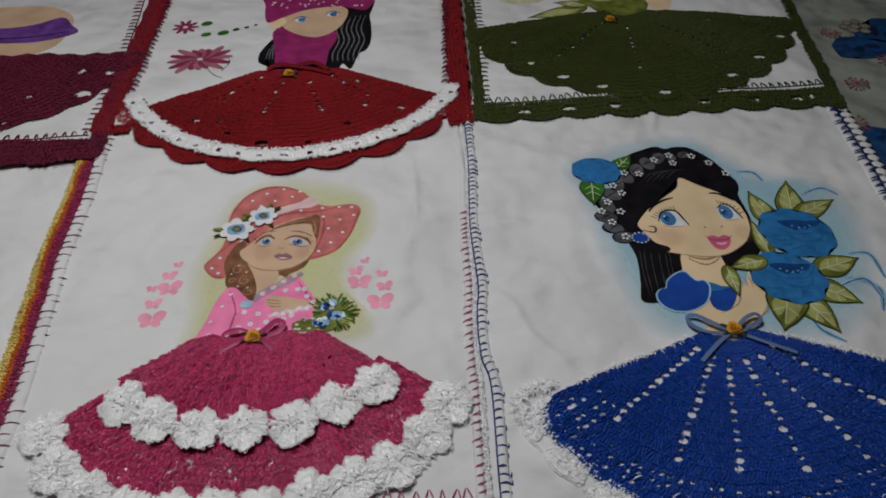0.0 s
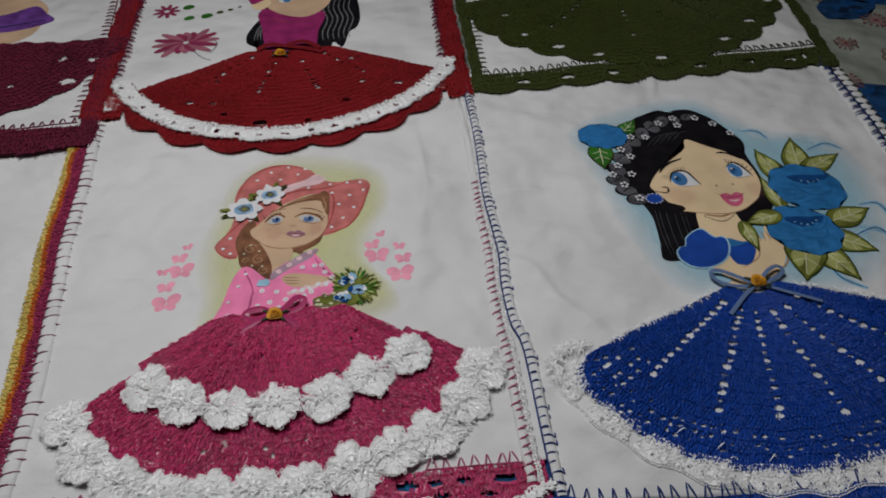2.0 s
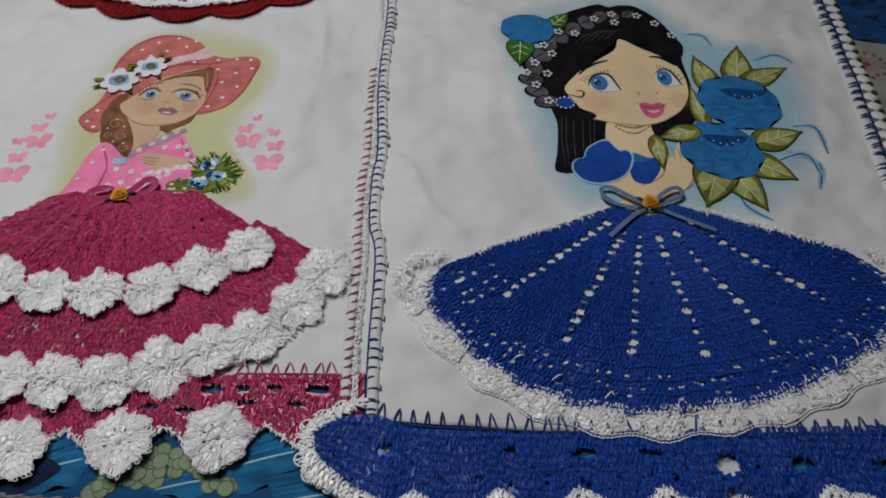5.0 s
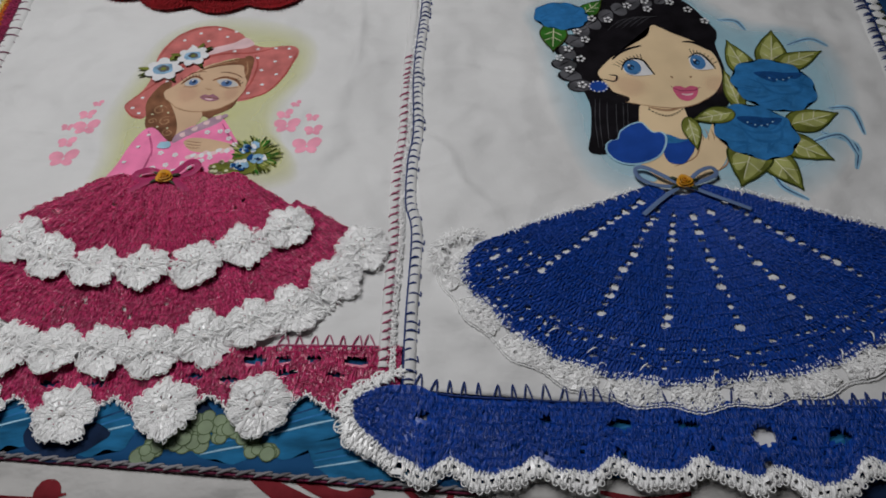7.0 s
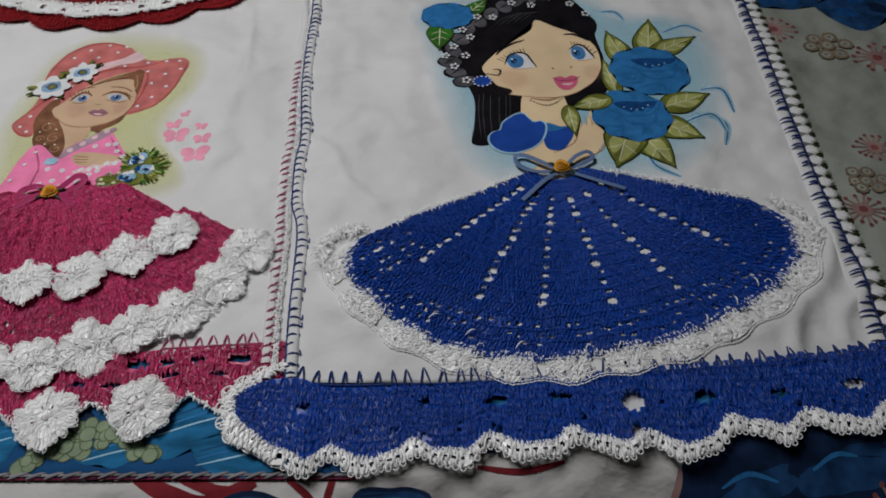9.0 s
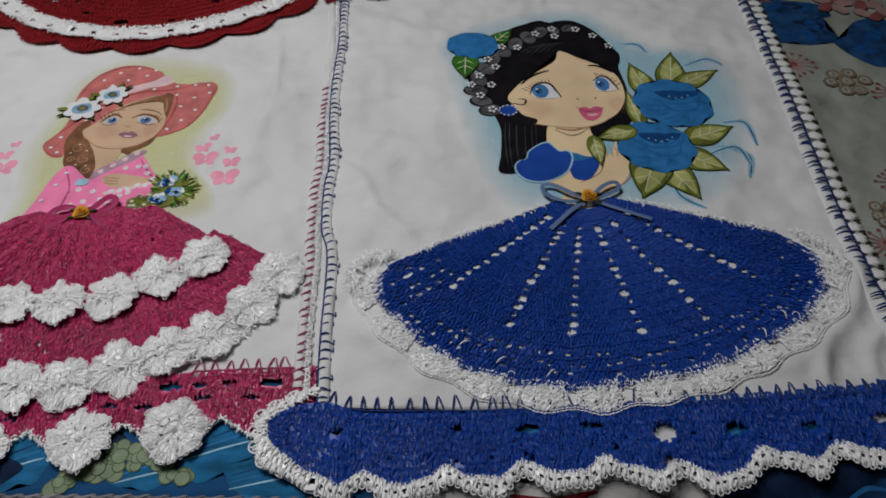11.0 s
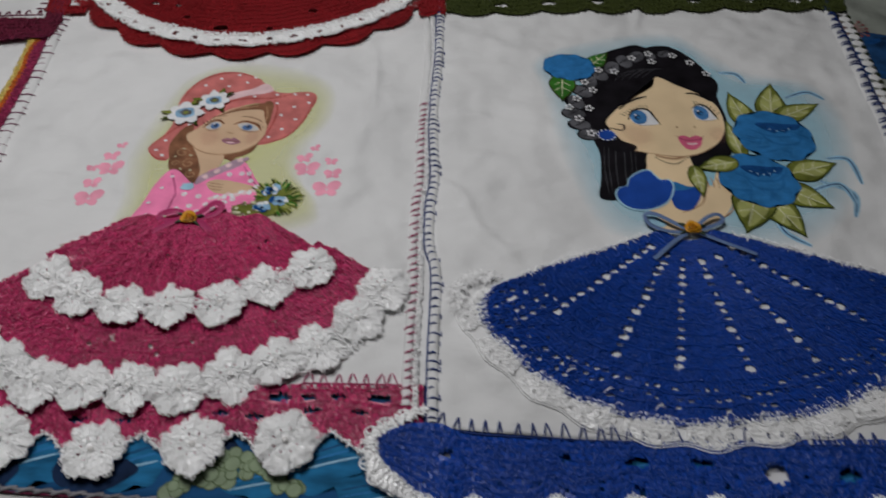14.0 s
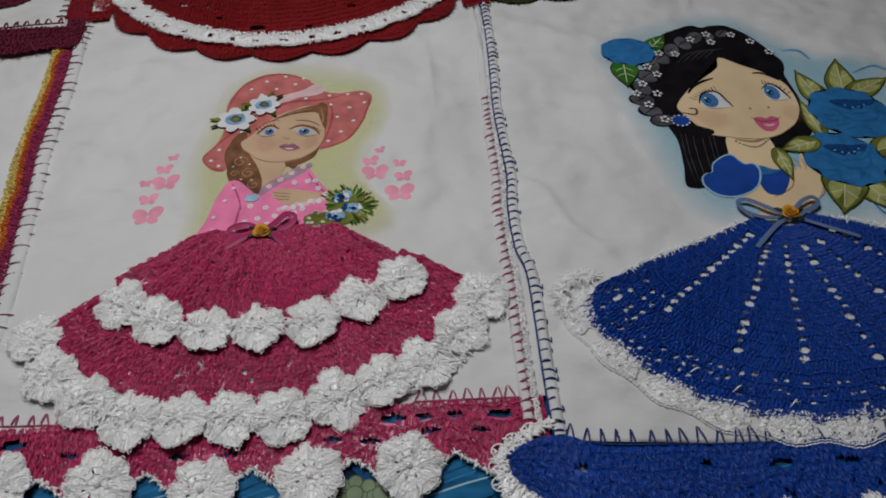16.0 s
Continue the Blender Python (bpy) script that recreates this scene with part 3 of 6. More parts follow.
def lace_flower(seed):
    """A crocheted flower, about four centimetres across, with ruffled petals of many fine loops."""
    r = np.random.default_rng(seed)
    y = Yarn(SNOW)
    n, rings = 72, 9
    turn = r.uniform(0, 6.28)
    cup = r.uniform(-0.1, 0.25, 6)
    reach = r.uniform(0.9, 1.12, 6)

    def at(th, rho):
        which = int(((th + turn) % (2 * math.pi)) / (math.pi / 3)) % 6
        lobe = abs(math.sin(3 * (th + turn))) ** 0.6
        rad = 2.2 * rho * (1 - (0.16 - 0.16 * lobe) * rho) * (1 + (reach[which] - 1) * rho * lobe)
        h = 0.12 + cup[which] * rho * rho * lobe + 0.34 * math.sin(math.pi * min(1, rho * 0.92)) * (0.35 + 0.65 * lobe)
        h += (0.13 * math.sin(11 * th + seed * 2) + 0.07 * math.sin(17 * th + seed)) * rho * rho
        return rad * math.cos(th), rad * math.sin(th), h
    verts = [at(2 * math.pi * i / n, j / rings) for j in range(rings + 1) for i in range(n)]
    quads = [(j * n + i, j * n + (i + 1) % n, (j + 1) * n + (i + 1) % n, (j + 1) * n + i) for j in range(rings) for i in range(n)
             if not (j == 3 and i % 9 in (1, 2)) and not (j == 6 and i % 12 in (4, 5))]
    y.faces(verts, [q[::-1] for q in quads])
    a, b = [], []
    for r0, r1, count, tilt in ((0.05, 0.30, 26, 0.3), (0.26, 0.50, 40, 0.16), (0.44, 0.74, 90, 0.16), (0.66, 1.0, 130, 0.14), (0.5, 0.97, 70, 0.5), (0.75, 1.04, 70, 0.3)):
        for i in range(count):
            th = 2 * math.pi * (i + r.uniform(-0.4, 0.4)) / count
            p = np.array(at(th, r0))
            q = np.array(at(th + r.uniform(-tilt, tilt), r1 + r.uniform(-0.06, 0.06)))
            p[2] += r.uniform(0.0, 0.05)
            q[2] += r.uniform(0.0, 0.05)
            a.append(p)
            b.append(q)
    y.strands(a, b, 0.034 * r.uniform(0.75, 1.3, len(a)), 0.05 * r.uniform(0.2, 2.0, len(a)))
    for k, w in ((0.30, 0.05), (0.50, 0.04), (0.74, 0.04), (1.01, 0.05)):
        rim = [np.array(at(2 * math.pi * i / 60, k + r.uniform(-0.015, 0.015))) + (0, 0, 0.05) for i in range(61)]
        y.strands(rim[:-1], rim[1:], w, 0.03)
    for i in range(36):
        th = 2 * math.pi * (i + r.uniform(-0.3, 0.3)) / 36
        k0 = r.uniform(1.05, 1.12)
        ps = [np.array(at(th + d, k)) + (0, 0, h) for d, k, h in ((-0.06, 0.99, 0.05), (-0.05, k0, 0.06), (0.05, k0, 0.06), (0.06, 0.99, 0.05))]
        y.strands(ps[:-1], ps[1:], 0.038, 0.01)
    return y.mesh("lace_flower")


FLOWERS = [lace_flower(s) for s in (3, 11, 23, 31)]


def ball(name, radius, mat, squash=1.0):
    bm = bmesh.new()
    bmesh.ops.create_uvsphere(bm, u_segments=16, v_segments=10, radius=radius * C)
    bmesh.ops.scale(bm, vec=(1, 1, squash), verts=bm.verts)
    me = bpy.data.meshes.new(name)
    bm.to_mesh(me)
    bm.free()
    me.materials.append(mat)
    me.polygons.foreach_set("use_smooth", np.full(len(me.polygons), True))
    return me


PEARL_MESH = ball("pearl", 0.24, PEARL, 0.9)


def flowers_on(parent, spots, z, size=1.0, pearl=True):
    for i, (x, y, s) in enumerate(spots):
        h = z + relief(x, y)
        turn = (i * 47 + 13) % 360
        m = Matrix.Translation((x * C, y * C, h * C)) @ Euler((radians(rng.uniform(-5, 5)), radians(rng.uniform(-5, 5)), radians(turn))).to_matrix().to_4x4() @ Matrix.Scale(s * size, 4)
        part("lace_flower", FLOWERS[i % 4], parent, "white crocheted flower with a pearl in its centre" if pearl else "", m)
        if pearl:
            part("pearl", PEARL_MESH, parent, "", Matrix.Translation((x * C, y * C, (h + 0.42 * s * size) * C)))


def ribbon(name, lines, width, mat, parent, z, label):
    """Satin ribbon: each line runs (x, y, height above the cloth)."""
    verts, quads = [], []
    for line in lines:
        p = spline(line, False, 8)
        d = np.gradient(p, axis=0)
        d[:, 2] = 0
        d /= np.linalg.norm(d, axis=1)[:, None] + 1e-9
        nrm = np.stack([-d[:, 1], d[:, 0], np.zeros(len(p))], 1)
        base = len(verts)
        for i, (q, m) in enumerate(zip(p, nrm)):
            h = z + relief(q[0], q[1]) + q[2]
            for s, lift in ((-0.5, 0.03), (0, 0.04), (0.5, 0.0)):
                verts.append((q[0] + m[0] * s * width, q[1] + m[1] * s * width, h + lift))
        for i in range(len(p) - 1):
            for k in range(2):
                a = base + i * 3 + k
                quads.append((a + 1, a, a + 3, a + 4))
    me = mesh_from(name, verts, quads, mat, None, False)
    ob = part(name, me, parent, label)
    so = ob.modifiers.new("thick", "SOLIDIFY")
    so.thickness = 0.0006
    return ob


def satin_rose(parent, x, y, z, size=1.0):
    """A small ribbon rose: rolled petals round one another."""
    verts, quads = [], []
    n = 14
    for k, (r0, r1, h0, h1, off) in enumerate(((0.16, 0.22, 0.1, 0.62, 0), (0.26, 0.42, 0.05, 0.56, 0.6), (0.38, 0.62, 0.0, 0.46, 1.4), (0.42, 0.74, 0.0, 0.26, 2.5))):
        base = len(verts)
        for j in range(4):
            s = j / 3
            for i in range(n):
                a = 2 * math.pi * i / n + off
                wob = 1 + 0.12 * math.sin(3 * a + k)
                r = (r0 + (r1 - r0) * s ** 1.6) * wob * size
                verts.append((x + r * math.cos(a), y + r * math.sin(a), z + (h0 + (h1 - h0) * math.sin(s * math.pi * 0.56)) * size))
        for j in range(3):
            for i in range(n):
                i2 = (i + 1) % n
                quads.append((base + j * n + i, base + j * n + i2, base + (j + 1) * n + i2, base + (j + 1) * n + i))
    me = mesh_from("ribbon_rose", verts, quads, GOLD_ROSE)
    ob = part("ribbon_rose", me, parent, "small yellow satin rose")
    so = ob.modifiers.new("thick", "SOLIDIFY")
    so.thickness = 0.0005
    leaves = Yarn(LEAF_SATIN)
    for a in (0.3, 2.6, 3.6, 5.6):
        c, s = math.cos(a), math.sin(a)
        leaves.strands([(x + 0.5 * c * size, y + 0.5 * s * size, z + 0.08)], [(x + 1.35 * c * size, y + 1.35 * s * size, z + 0.04)], 0.14, 0.08)
    part("leaf", leaves.mesh("leaf"), ob, "dark green satin leaves")


def stitch_mesh(kind, mat, length, width, radius=0.075):
    """One blanket stitch at the origin, its foot on the edge, standing along +y."""
    y = Yarn(mat)
    h = width / 2
    if kind == "tooth":
        y.strands([(-h, 0, 0.05), (h, 0, 0.05)], [(-h * 0.12, length, 0.05), (h * 0.12, length, 0.05)], radius, 0.06)
    elif kind == "pair":
        # two bars over the rolled hem, joined along the edge
        y.strands([(-h, 0, 0.1), (0.0, 0, 0.1)], [(-h * 1.1, length, 0.02), (-h * 0.25, length * 0.96, 0.02)], radius, 0.3)
        y.strands([(-h, -0.02, 0.04)], [(h, 0.02, 0.04)], radius * 1.2, 0.03)
    elif kind == "ladder":
        # a bar over the hem and a chain loop at its far end
        y.strands([(0, 0, 0.0)], [(rng.uniform(-0.1, 0.1), length, -0.06)], radius, 0.36)
        y.strands([(-h, 0.0, 0.05), (-h * 0.9, length, -0.02)], [(h, 0.03, 0.05), (h * 0.5, length * 1.02, -0.02)], radius * 0.9, 0.04)
    elif kind == "wrap":
        y.strands([(0.14, -0.12, 0.0), (0.0, length * 0.2, 0.26)], [(0.0, length * 0.35, 0.36), (-0.16, length * 1.02, 0.0)], radius, 0.16)
    else:
        y.strands([(0, 0, 0.05)], [(rng.uniform(-0.1, 0.1), length, 0.05)], radius, 0.10)
        y.strands([(-h, 0, 0.05)], [(h, 0, 0.05)], radius, 0.03)
    return y.mesh("stitch")


def hem(parent, pts, width, side, z, height=0.16):
    """A rolled white hem along an edge; side: +1 if it lies on the left of the line."""
    p = spline(pts, False, 12)
    d = np.gradient(p, axis=0)
    d /= np.linalg.norm(d, axis=1)[:, None]
    nrm = np.stack([-d[:, 1], d[:, 0]], 1) * side
    verts, quads, k = [], [], 7
    for i, (q, m) in enumerate(zip(p, nrm)):
        puff = 1 + 0.22 * math.sin(i * 1.9) + 0.12 * math.sin(i * 0.7)
        for j in range(k):
            a = math.pi * j / (k - 1)
            x, yy = q + m * width * (0.5 - 0.5 * math.cos(a))
            verts.append((x, yy, z + relief(x, yy) + height * puff * math.sin(a)))
    for i in range(len(p) - 1):
        for j in range(k - 1):
            a = i * k + j
            quads.append((a, a + k, a + k + 1, a + 1) if side < 0 else (a, a + 1, a + k + 1, a + k))
    part("hem", mesh_from("hem", verts, quads, WHITE), parent, "rolled white hem")


def edging(parent, pts, spacing, kind, mat, length, inward, z, label, name="edging", line=True, width=0.6, radius=0.075):
    """Blanket stitches along an edge. inward: +1 if the cloth lies on the left of the line."""
    p = spline(pts, False, 10)
    seg = np.linalg.norm(np.diff(p, axis=0), axis=1)
    run = np.concatenate([[0], np.cumsum(seg)])
    y = Yarn(mat)
    cord(y, pts, radius * (1.1 if line else 0.35), 0, 0.0, z + (0.03 if line else -0.1), 10)
    owner = part(name, y.mesh(name), parent, label)
    meshes = [stitch_mesh(kind, mat, length * k, width * w, radius) for k, w in ((1.0, 1.0), (0.88, 0.8), (1.1, 1.15), (0.95, 0.6))]
    i, s = 0, spacing * 0.5
    while s < run[-1]:
        x, yy = np.interp(s, run, p[:, 0]), np.interp(s, run, p[:, 1])
        x2, y2 = np.interp(s + 0.1, run, p[:, 0]), np.interp(s + 0.1, run, p[:, 1])
        a = math.degrees(math.atan2(y2 - yy, x2 - x)) if s + 0.1 < run[-1] else 0 if abs(p[-1, 0] - p[0, 0]) > abs(p[-1, 1] - p[0, 1]) else 90
        flip = 0 if inward > 0 else 180
        m = pose(x * C, yy * C, (z + relief(x, yy)) * C, 0, 0, a + flip + rng.uniform(-7, 7))
        part("stitch", meshes[int(rng.integers(4))], owner, "", m)
        s += spacing * rng.uniform(0.85, 1.15)
        i += 1
    return owner


# ---- the room and the bed ----
def box(name, x0, x1, y0, y1, z0, z1, mat, label="", category="", kind="structure", bevel=0.0):
    bm = bmesh.new()
    bmesh.ops.create_cube(bm, size=1, matrix=Matrix.LocRotScale(((x0 + x1) / 2, (y0 + y1) / 2, (z0 + z1) / 2), None, (x1 - x0, y1 - y0, z1 - z0)))
    if bevel:
        bmesh.ops.bevel(bm, geom=bm.edges[:], offset=bevel, segments=4, affect="EDGES", profile=0.5)
    me = bpy.data.meshes.new(name)
    bm.to_mesh(me)
    bm.free()
    me.materials.append(mat)
    return tagged(new(name, me), label, category, "", kind)


box("floor", -2.0, 2.2, -1.6, 2.6, -0.75, -0.65, WOOD, "plain dark floor under the bed", "floor")
box("ceiling", -2.0, 2.2, -1.6, 2.6, 1.95, 2.05, WALL, "plain painted ceiling", "ceiling")
box("wall_north", -2.0, 2.2, 2.6, 2.7, -0.65, 1.95, WALL, "plain painted wall", "wall")
box("wall_south", -2.0, 2.2, -1.7, -1.6, -0.65, 1.95, WALL, "plain painted wall", "wall")
box("wall_west", -2.1, -2.0, -1.6, 2.6, -0.65, 1.95, WALL, "plain painted wall", "wall")
box("wall_east", 2.2, 2.3, -1.6, 2.6, -0.65, 1.95, WALL, "plain painted wall", "wall")

bed = tagged(new("bed"), "wide bed under a printed cotton bedspread", "bed")
bed.location = (0.05, 1.1, -0.65)
for nm, (x0, x1, y0, y1, z0, z1), mt, bv in (
        ("mattress", (-0.95, 1.05, 0.40, 2.1, -0.35, -0.014), WHITE, 0.06),
        ("bed_base", (-0.93, 1.03, 0.42, 2.08, -0.65, -0.351), WOOD, 0.01)):
    o = box(nm, x0, x1, y0, y1, z0, z1, mt, kind="", bevel=bv)
    o.parent, o.matrix_parent_inverse = bed, Matrix.Translation(-bed.location)

# bedspread: pale cotton printed with blue roses, red pin flowers and brown lace clusters
spread = thing("bedspread", 0, 60, -1.2, "pale cotton bedspread printed with blue roses and small red flowers", "bedspread")
part("cloth", sheet(-97, 107, 41, 212, -0.9, [BEDSPREAD], 4.0, None, 0.25, True), spread)


def pin_flower(c, x, y, r, seed):
    q = random.Random(seed)
    c.oval(x, y, r * 0.42, r * 0.42, P_PRINT_ROSE, 0, 12, 0.2, seed)
    c.oval(x, y, r * 0.2, r * 0.2, P_PRINT_DUSK, 0, 10)
    for i in range(15):
        a = 2 * math.pi * i / 15 + q.uniform(-0.1, 0.1)
        k = r * q.uniform(0.75, 1.0)
        c.stroke([(x + 0.2 * r * math.cos(a), y + 0.2 * r * math.sin(a)), (x + k * math.cos(a), y + k * math.sin(a))], r * 0.1, P_PRINT_ROSE, 0.7)
        c.oval(x + k * math.cos(a), y + k * math.sin(a), r * 0.1, r * 0.1, P_PRINT_DUSK, 0, 8)


def lace_cluster(c, x, y, r, seed):
    q = random.Random(seed)
    for i in range(7):
        a = 2 * math.pi * i / 6 if i else 0
        d = r * 0.62 if i else 0
        px, py = x + d * math.cos(a) * q.uniform(0.8, 1.3), y + d * math.sin(a) * q.uniform(0.8, 1.2)
        c.oval(px, py, r * 0.34, r * 0.34, P_PRINT_BROWN, q.uniform(0, 60), 8, 0.15, seed + i)
        c.oval(px, py, r * 0.2, r * 0.2, BEDSPREAD, 0, 8, 0.3, seed + i)
        c.oval(px, py, r * 0.09, r * 0.09, P_PRINT_BROWN, 0, 6)


def print_rose(c, x, y, rx, ry, turn, seed):
    q = random.Random(seed)
    c.oval(x, y, rx, ry, P_PRINT_BLUE, turn, 28, 0.5, seed)
    for i in range(8):
        a, k = q.uniform(0, 6.28), q.uniform(0.2, 0.7)
        c.oval(x + rx * k * math.cos(a) * 0.8, y + ry * k * math.sin(a), rx * 0.26, ry * 0.2, (P_PRINT_BLUE, P_ROSE_DARK, P_NAVY)[i % 3], q.uniform(0, 180), 12, 0.3, seed + i)


c = Canvas(-0.9, True, 0.0004)
for i, (x, y, rx, ry, t) in enumerate(((53.8, 92.9, 4.6, 3.2, -15), (61.4, 90.1, 5.0, 4.0, 5), (60.9, 119.7, 4.4, 3.4, 30), (67.0, 124.1, 5, 4, 10), (54.5, 97.2, 4.2, 2.2, -10), (69.0, 103.0, 5, 4, 0),
                                       (60.5, 62.7, 3.6, 3.2, 20), (71.3, 71.9, 5, 4, 0), (61.7, 147.0, 5, 4, 0))):
    print_rose(c, x, y, rx, ry, t, i + 3)
    c.flush("printed_rose", spread)
for i, (x, y, r) in enumerate(((50.7, 86.2, 2.4), (59.6, 80.1, 2.6), (53.4, 66.9, 1.9), (49.1, 59.4, 2.0), (50.9, 100.6, 2.4), (63.0, 99.3, 2.2), (57.8, 124.0, 1.6), (63.3, 115.6, 2.2), (63.2, 74.1, 2), (55.6, 109.8, 1.8))):
    pin_flower(c, x, y, r, i)
    c.flush("printed_flower", spread)
for i, (x, y, r) in enumerate(((55.2, 82.6, 2.6), (50.7, 62.7, 2.0), (62.3, 125.9, 2.4), (60.7, 105.3, 2.4), (65.7, 82.6, 2.4))):
    lace_cluster(c, x, y, r, i)
    c.flush("printed_cluster", spread)
for i, (x, y) in enumerate(((59.8, 97.9), (63.8, 96.0))):
    for k in range(5):
        c.oval(x + 1.4 * math.cos(k * 1.26 + i), y + 1.4 * math.sin(k * 1.26 + i), 1.2, 0.75, (P_PRINT_ROSE, P_PRINT_DUSK)[k % 2], 72 * k, 12, 0.2, k)
    c.flush("printed_flower", spread)
# a paler printed sheet shows along the front: dark red sprays, blue blooms and a navy one
under = thing("bed_sheet", -20, 40, -0.9, "off-white cotton sheet printed with dark red sprays", "bed sheet")
part("cloth", sheet(-96, 46, 26, 60, -0.72, [UNDERSHEET], 0.9, None, 0.15, True, front_drop), under)
c = Canvas(-0.68, True, 0.0004, front_drop)
for i, pts in enumerate((((-10.1, 40.0), (-7.6, 38.5), (-5.2, 37.7), (-1.9, 39.0)), ((-8.1, 40.3), (-4.7, 38.6), (-2.2, 38.4)), ((0.3, 38.9), (1.7, 37.7), (2.5, 36.3)), ((3.5, 38.9), (2.9, 37.5), (2.6, 35.8)),
                         ((-27.9, 38.6), (-24.5, 38.4), (-22.5, 38.7)), ((-25.5, 37.3), (-18.5, 36.1), (-12.6, 36.2)), ((13.2, 38.7), (16.2, 38.2), (19.2, 38.6)))):
    c.stroke(pts, (1.3, 0.8, 0.5, 0.5, 0.25, 0.4, 0.4)[i], P_PRINT_RED, 0.5)
    c.flush("printed_spray", under)
for x, y, r in ((-23.8, 38.8, 0.95), (-27.4, 36.1, 0.7), (-14.6, 35.2, 0.8)):
    c.oval(x, y, r, r, P_PRINT_RED, 0, 14, 0.1, 2)
    c.flush("printed_berry", under)
for i, (x, y, rx, ry) in enumerate(((-2.5, 36.0, 4.2, 1.8), (6.8, 36.2, 3.2, 1.6), (11.7, 33.8, 5, 2))):
    c.oval(x, y, rx + 0.3, ry + 0.3, P_NAVY, 4, 24, 0.3, i)
    c.oval(x, y, rx, ry, P_PRINT_BLUE, 4, 24, 0.3, i)
    c.oval(x + 0.5, y + 0.3, rx * 0.6, ry * 0.5, P_PRINT_TEAL, 8, 18, 0.3, i + 4)
    c.flush("printed_bloom", under)
c.oval(37.6, 35.2, 12.0, 6.5, P_NAVY, 8, 34, 0.25, 5)
for i, (x, y, rx, ry) in enumerate(((32.1, 36.0, 2.6, 1.2), (39.1, 36.9, 3.6, 1.4), (36, 33.0, 3, 1.2), (43.7, 38.1, 2.6, 1.6))):
    c.oval(x, y, rx, ry, P_PRINT_BLUE, 15, 18, 0.4, i + 8)
c.stroke(((29.7, 36.3), (31.6, 37.0), (33.6, 36.4)), 0.3, P_ROSE_BLUE)
c.stroke(((36.1, 36.9), (37.8, 37.7), (39.3, 37.5)), 0.3, P_ROSE_BLUE)
c.stroke(((27.0, 37.6), (26.6, 36.4), (25.4, 34.6)), 0.5, P_PRINT_ROSE)
pin_flower(c, 41.5, 34.0, 2.0, 40)
c.flush("printed_bloom", under, "large navy printed bloom")

# teal printed cloth folded under the front of the towels
teal = thing("folded_cloth", -10, 45, -0.8, "teal cotton cloth with a bubble print and a corded edge", "cloth")


def teal_bend(x, y):
    k = (62 - y) / 22.0
    return x, 62 - k * (62 - (39.1 - 0.08 * x)) if x < 4 else 62 - k * (62 - (38.85 + 0.8 * min(1.0, (x - 4) / 3)))


part("cloth", sheet(-60, 44, 40, 62, -0.45, [TEAL_CLOTH], 0.9, teal_bend, 0.2, True), teal)
c = Canvas(-0.45, True, 0.0004)
for i, (x, y, rx, ry, t) in enumerate(((-28.4, 44.2, 2.6, 2.6, 10), (-21.0, 43.6, 2.4, 2.2, -20), (-12.2, 42.0, 2.2, 1.3, 0), (-6.8, 44.0, 3.4, 2.6, 20), (-2.3, 41.3, 4.6, 1.9, -8), (-33.1, 43.8, 2.6, 2, 0),
                                       (15.7, 43.1, 3.5, 2, 0), (20.2, 43.0, 2, 2, 0), (30.1, 42.0, 2.4, 1.8, 0), (35.6, 42.1, 2.4, 1.6, 0), (2.2, 43.3, 2, 2, 0), (-8.2, 48.6, 3.5, 1.6, 0), (-19.2, 47.4, 3.5, 1.4, 0))):
    c.oval(x, y, rx, ry, P_PRINT_TEAL, t, 20, 0.35, i)
    for k in range(3):
        c.stroke(((x - rx * 0.8, y - ry * 0.5 + k * 0.5), (x, y - ry * 0.2 + k * 0.6), (x + rx * 0.7, y + k * 0.7)), 0.14, (P_SKY, P_ROSE_LIGHT, P_PRINT_BLUE)[k])
    c.flush("printed_petal", teal)
# navy ovals: the shade round the border's notches, painted onto the cloth
for x, y, rx, ry in ((-22.8, 42.3, 2.4, 1.0), (-14.8, 43.8, 1.6, 1.6), (-25.2, 43.1, 1.4, 1.4), (-30.6, 43.0, 1.4, 1.6)):
    c.oval(x, y, rx, ry, P_NAVY, 25, 16, 0.3, 3)
    c.flush("painted_shade_patch", teal)
q = random.Random(5)
for i in range(84):
    f = (i * 0.618) % 1.0
    x = -18.2 + 9.2 * f + q.uniform(-0.5, 0.5)
    y = 41.2 + 2.7 * math.sin(math.pi * f) * q.uniform(0.3, 1.1) + q.uniform(-0.2, 0.2)
    if (x + 11.8) ** 2 + ((y - 41.6) * 1.5) ** 2 < 1.6:
        continue
    r = q.uniform(0.34, 0.56)
    c.oval(x, y, r + 0.08, r + 0.08, P_BUBBLE_RIM, 0, 12)
    c.oval(x, y, r, r, P_BUBBLE, 0, 12)
    c.flush("printed_bubble", teal)
# added white patches, so that the blue border's openings look white
for x, y, r in ((24.9, 42.2, 1.2), (24.7, 39.8, 0.9), (41.0, 42.4, 1.2), (1.7, 43.6, 0.6)):
    c.oval(x, y, r, r, P_WHITE, 0, 14)
    c.flush("white_backing_patch", teal)
y = Yarn([STITCH_GREY, STITCH_WINE])
line = [(x, 39.15 - 0.08 * x) for x in np.linspace(-59, 5, 30)]
cord(y, line, 0.13, 0, 0.0, -0.34, 4)
cord(y, [(x, yy - 0.22) for x, yy in line], 0.1, 1, 0.0, -0.42, 4)
for x in np.arange(-58, 3.5, 1.25):
    yy = 39.15 - 0.08 * x
    h = -0.32 + relief(x, yy)
    y.strands([(x - 0.7, yy - 0.2, h)], [(x + 0.55, yy + 0.16, h)], 0.13, 0.08, 0)
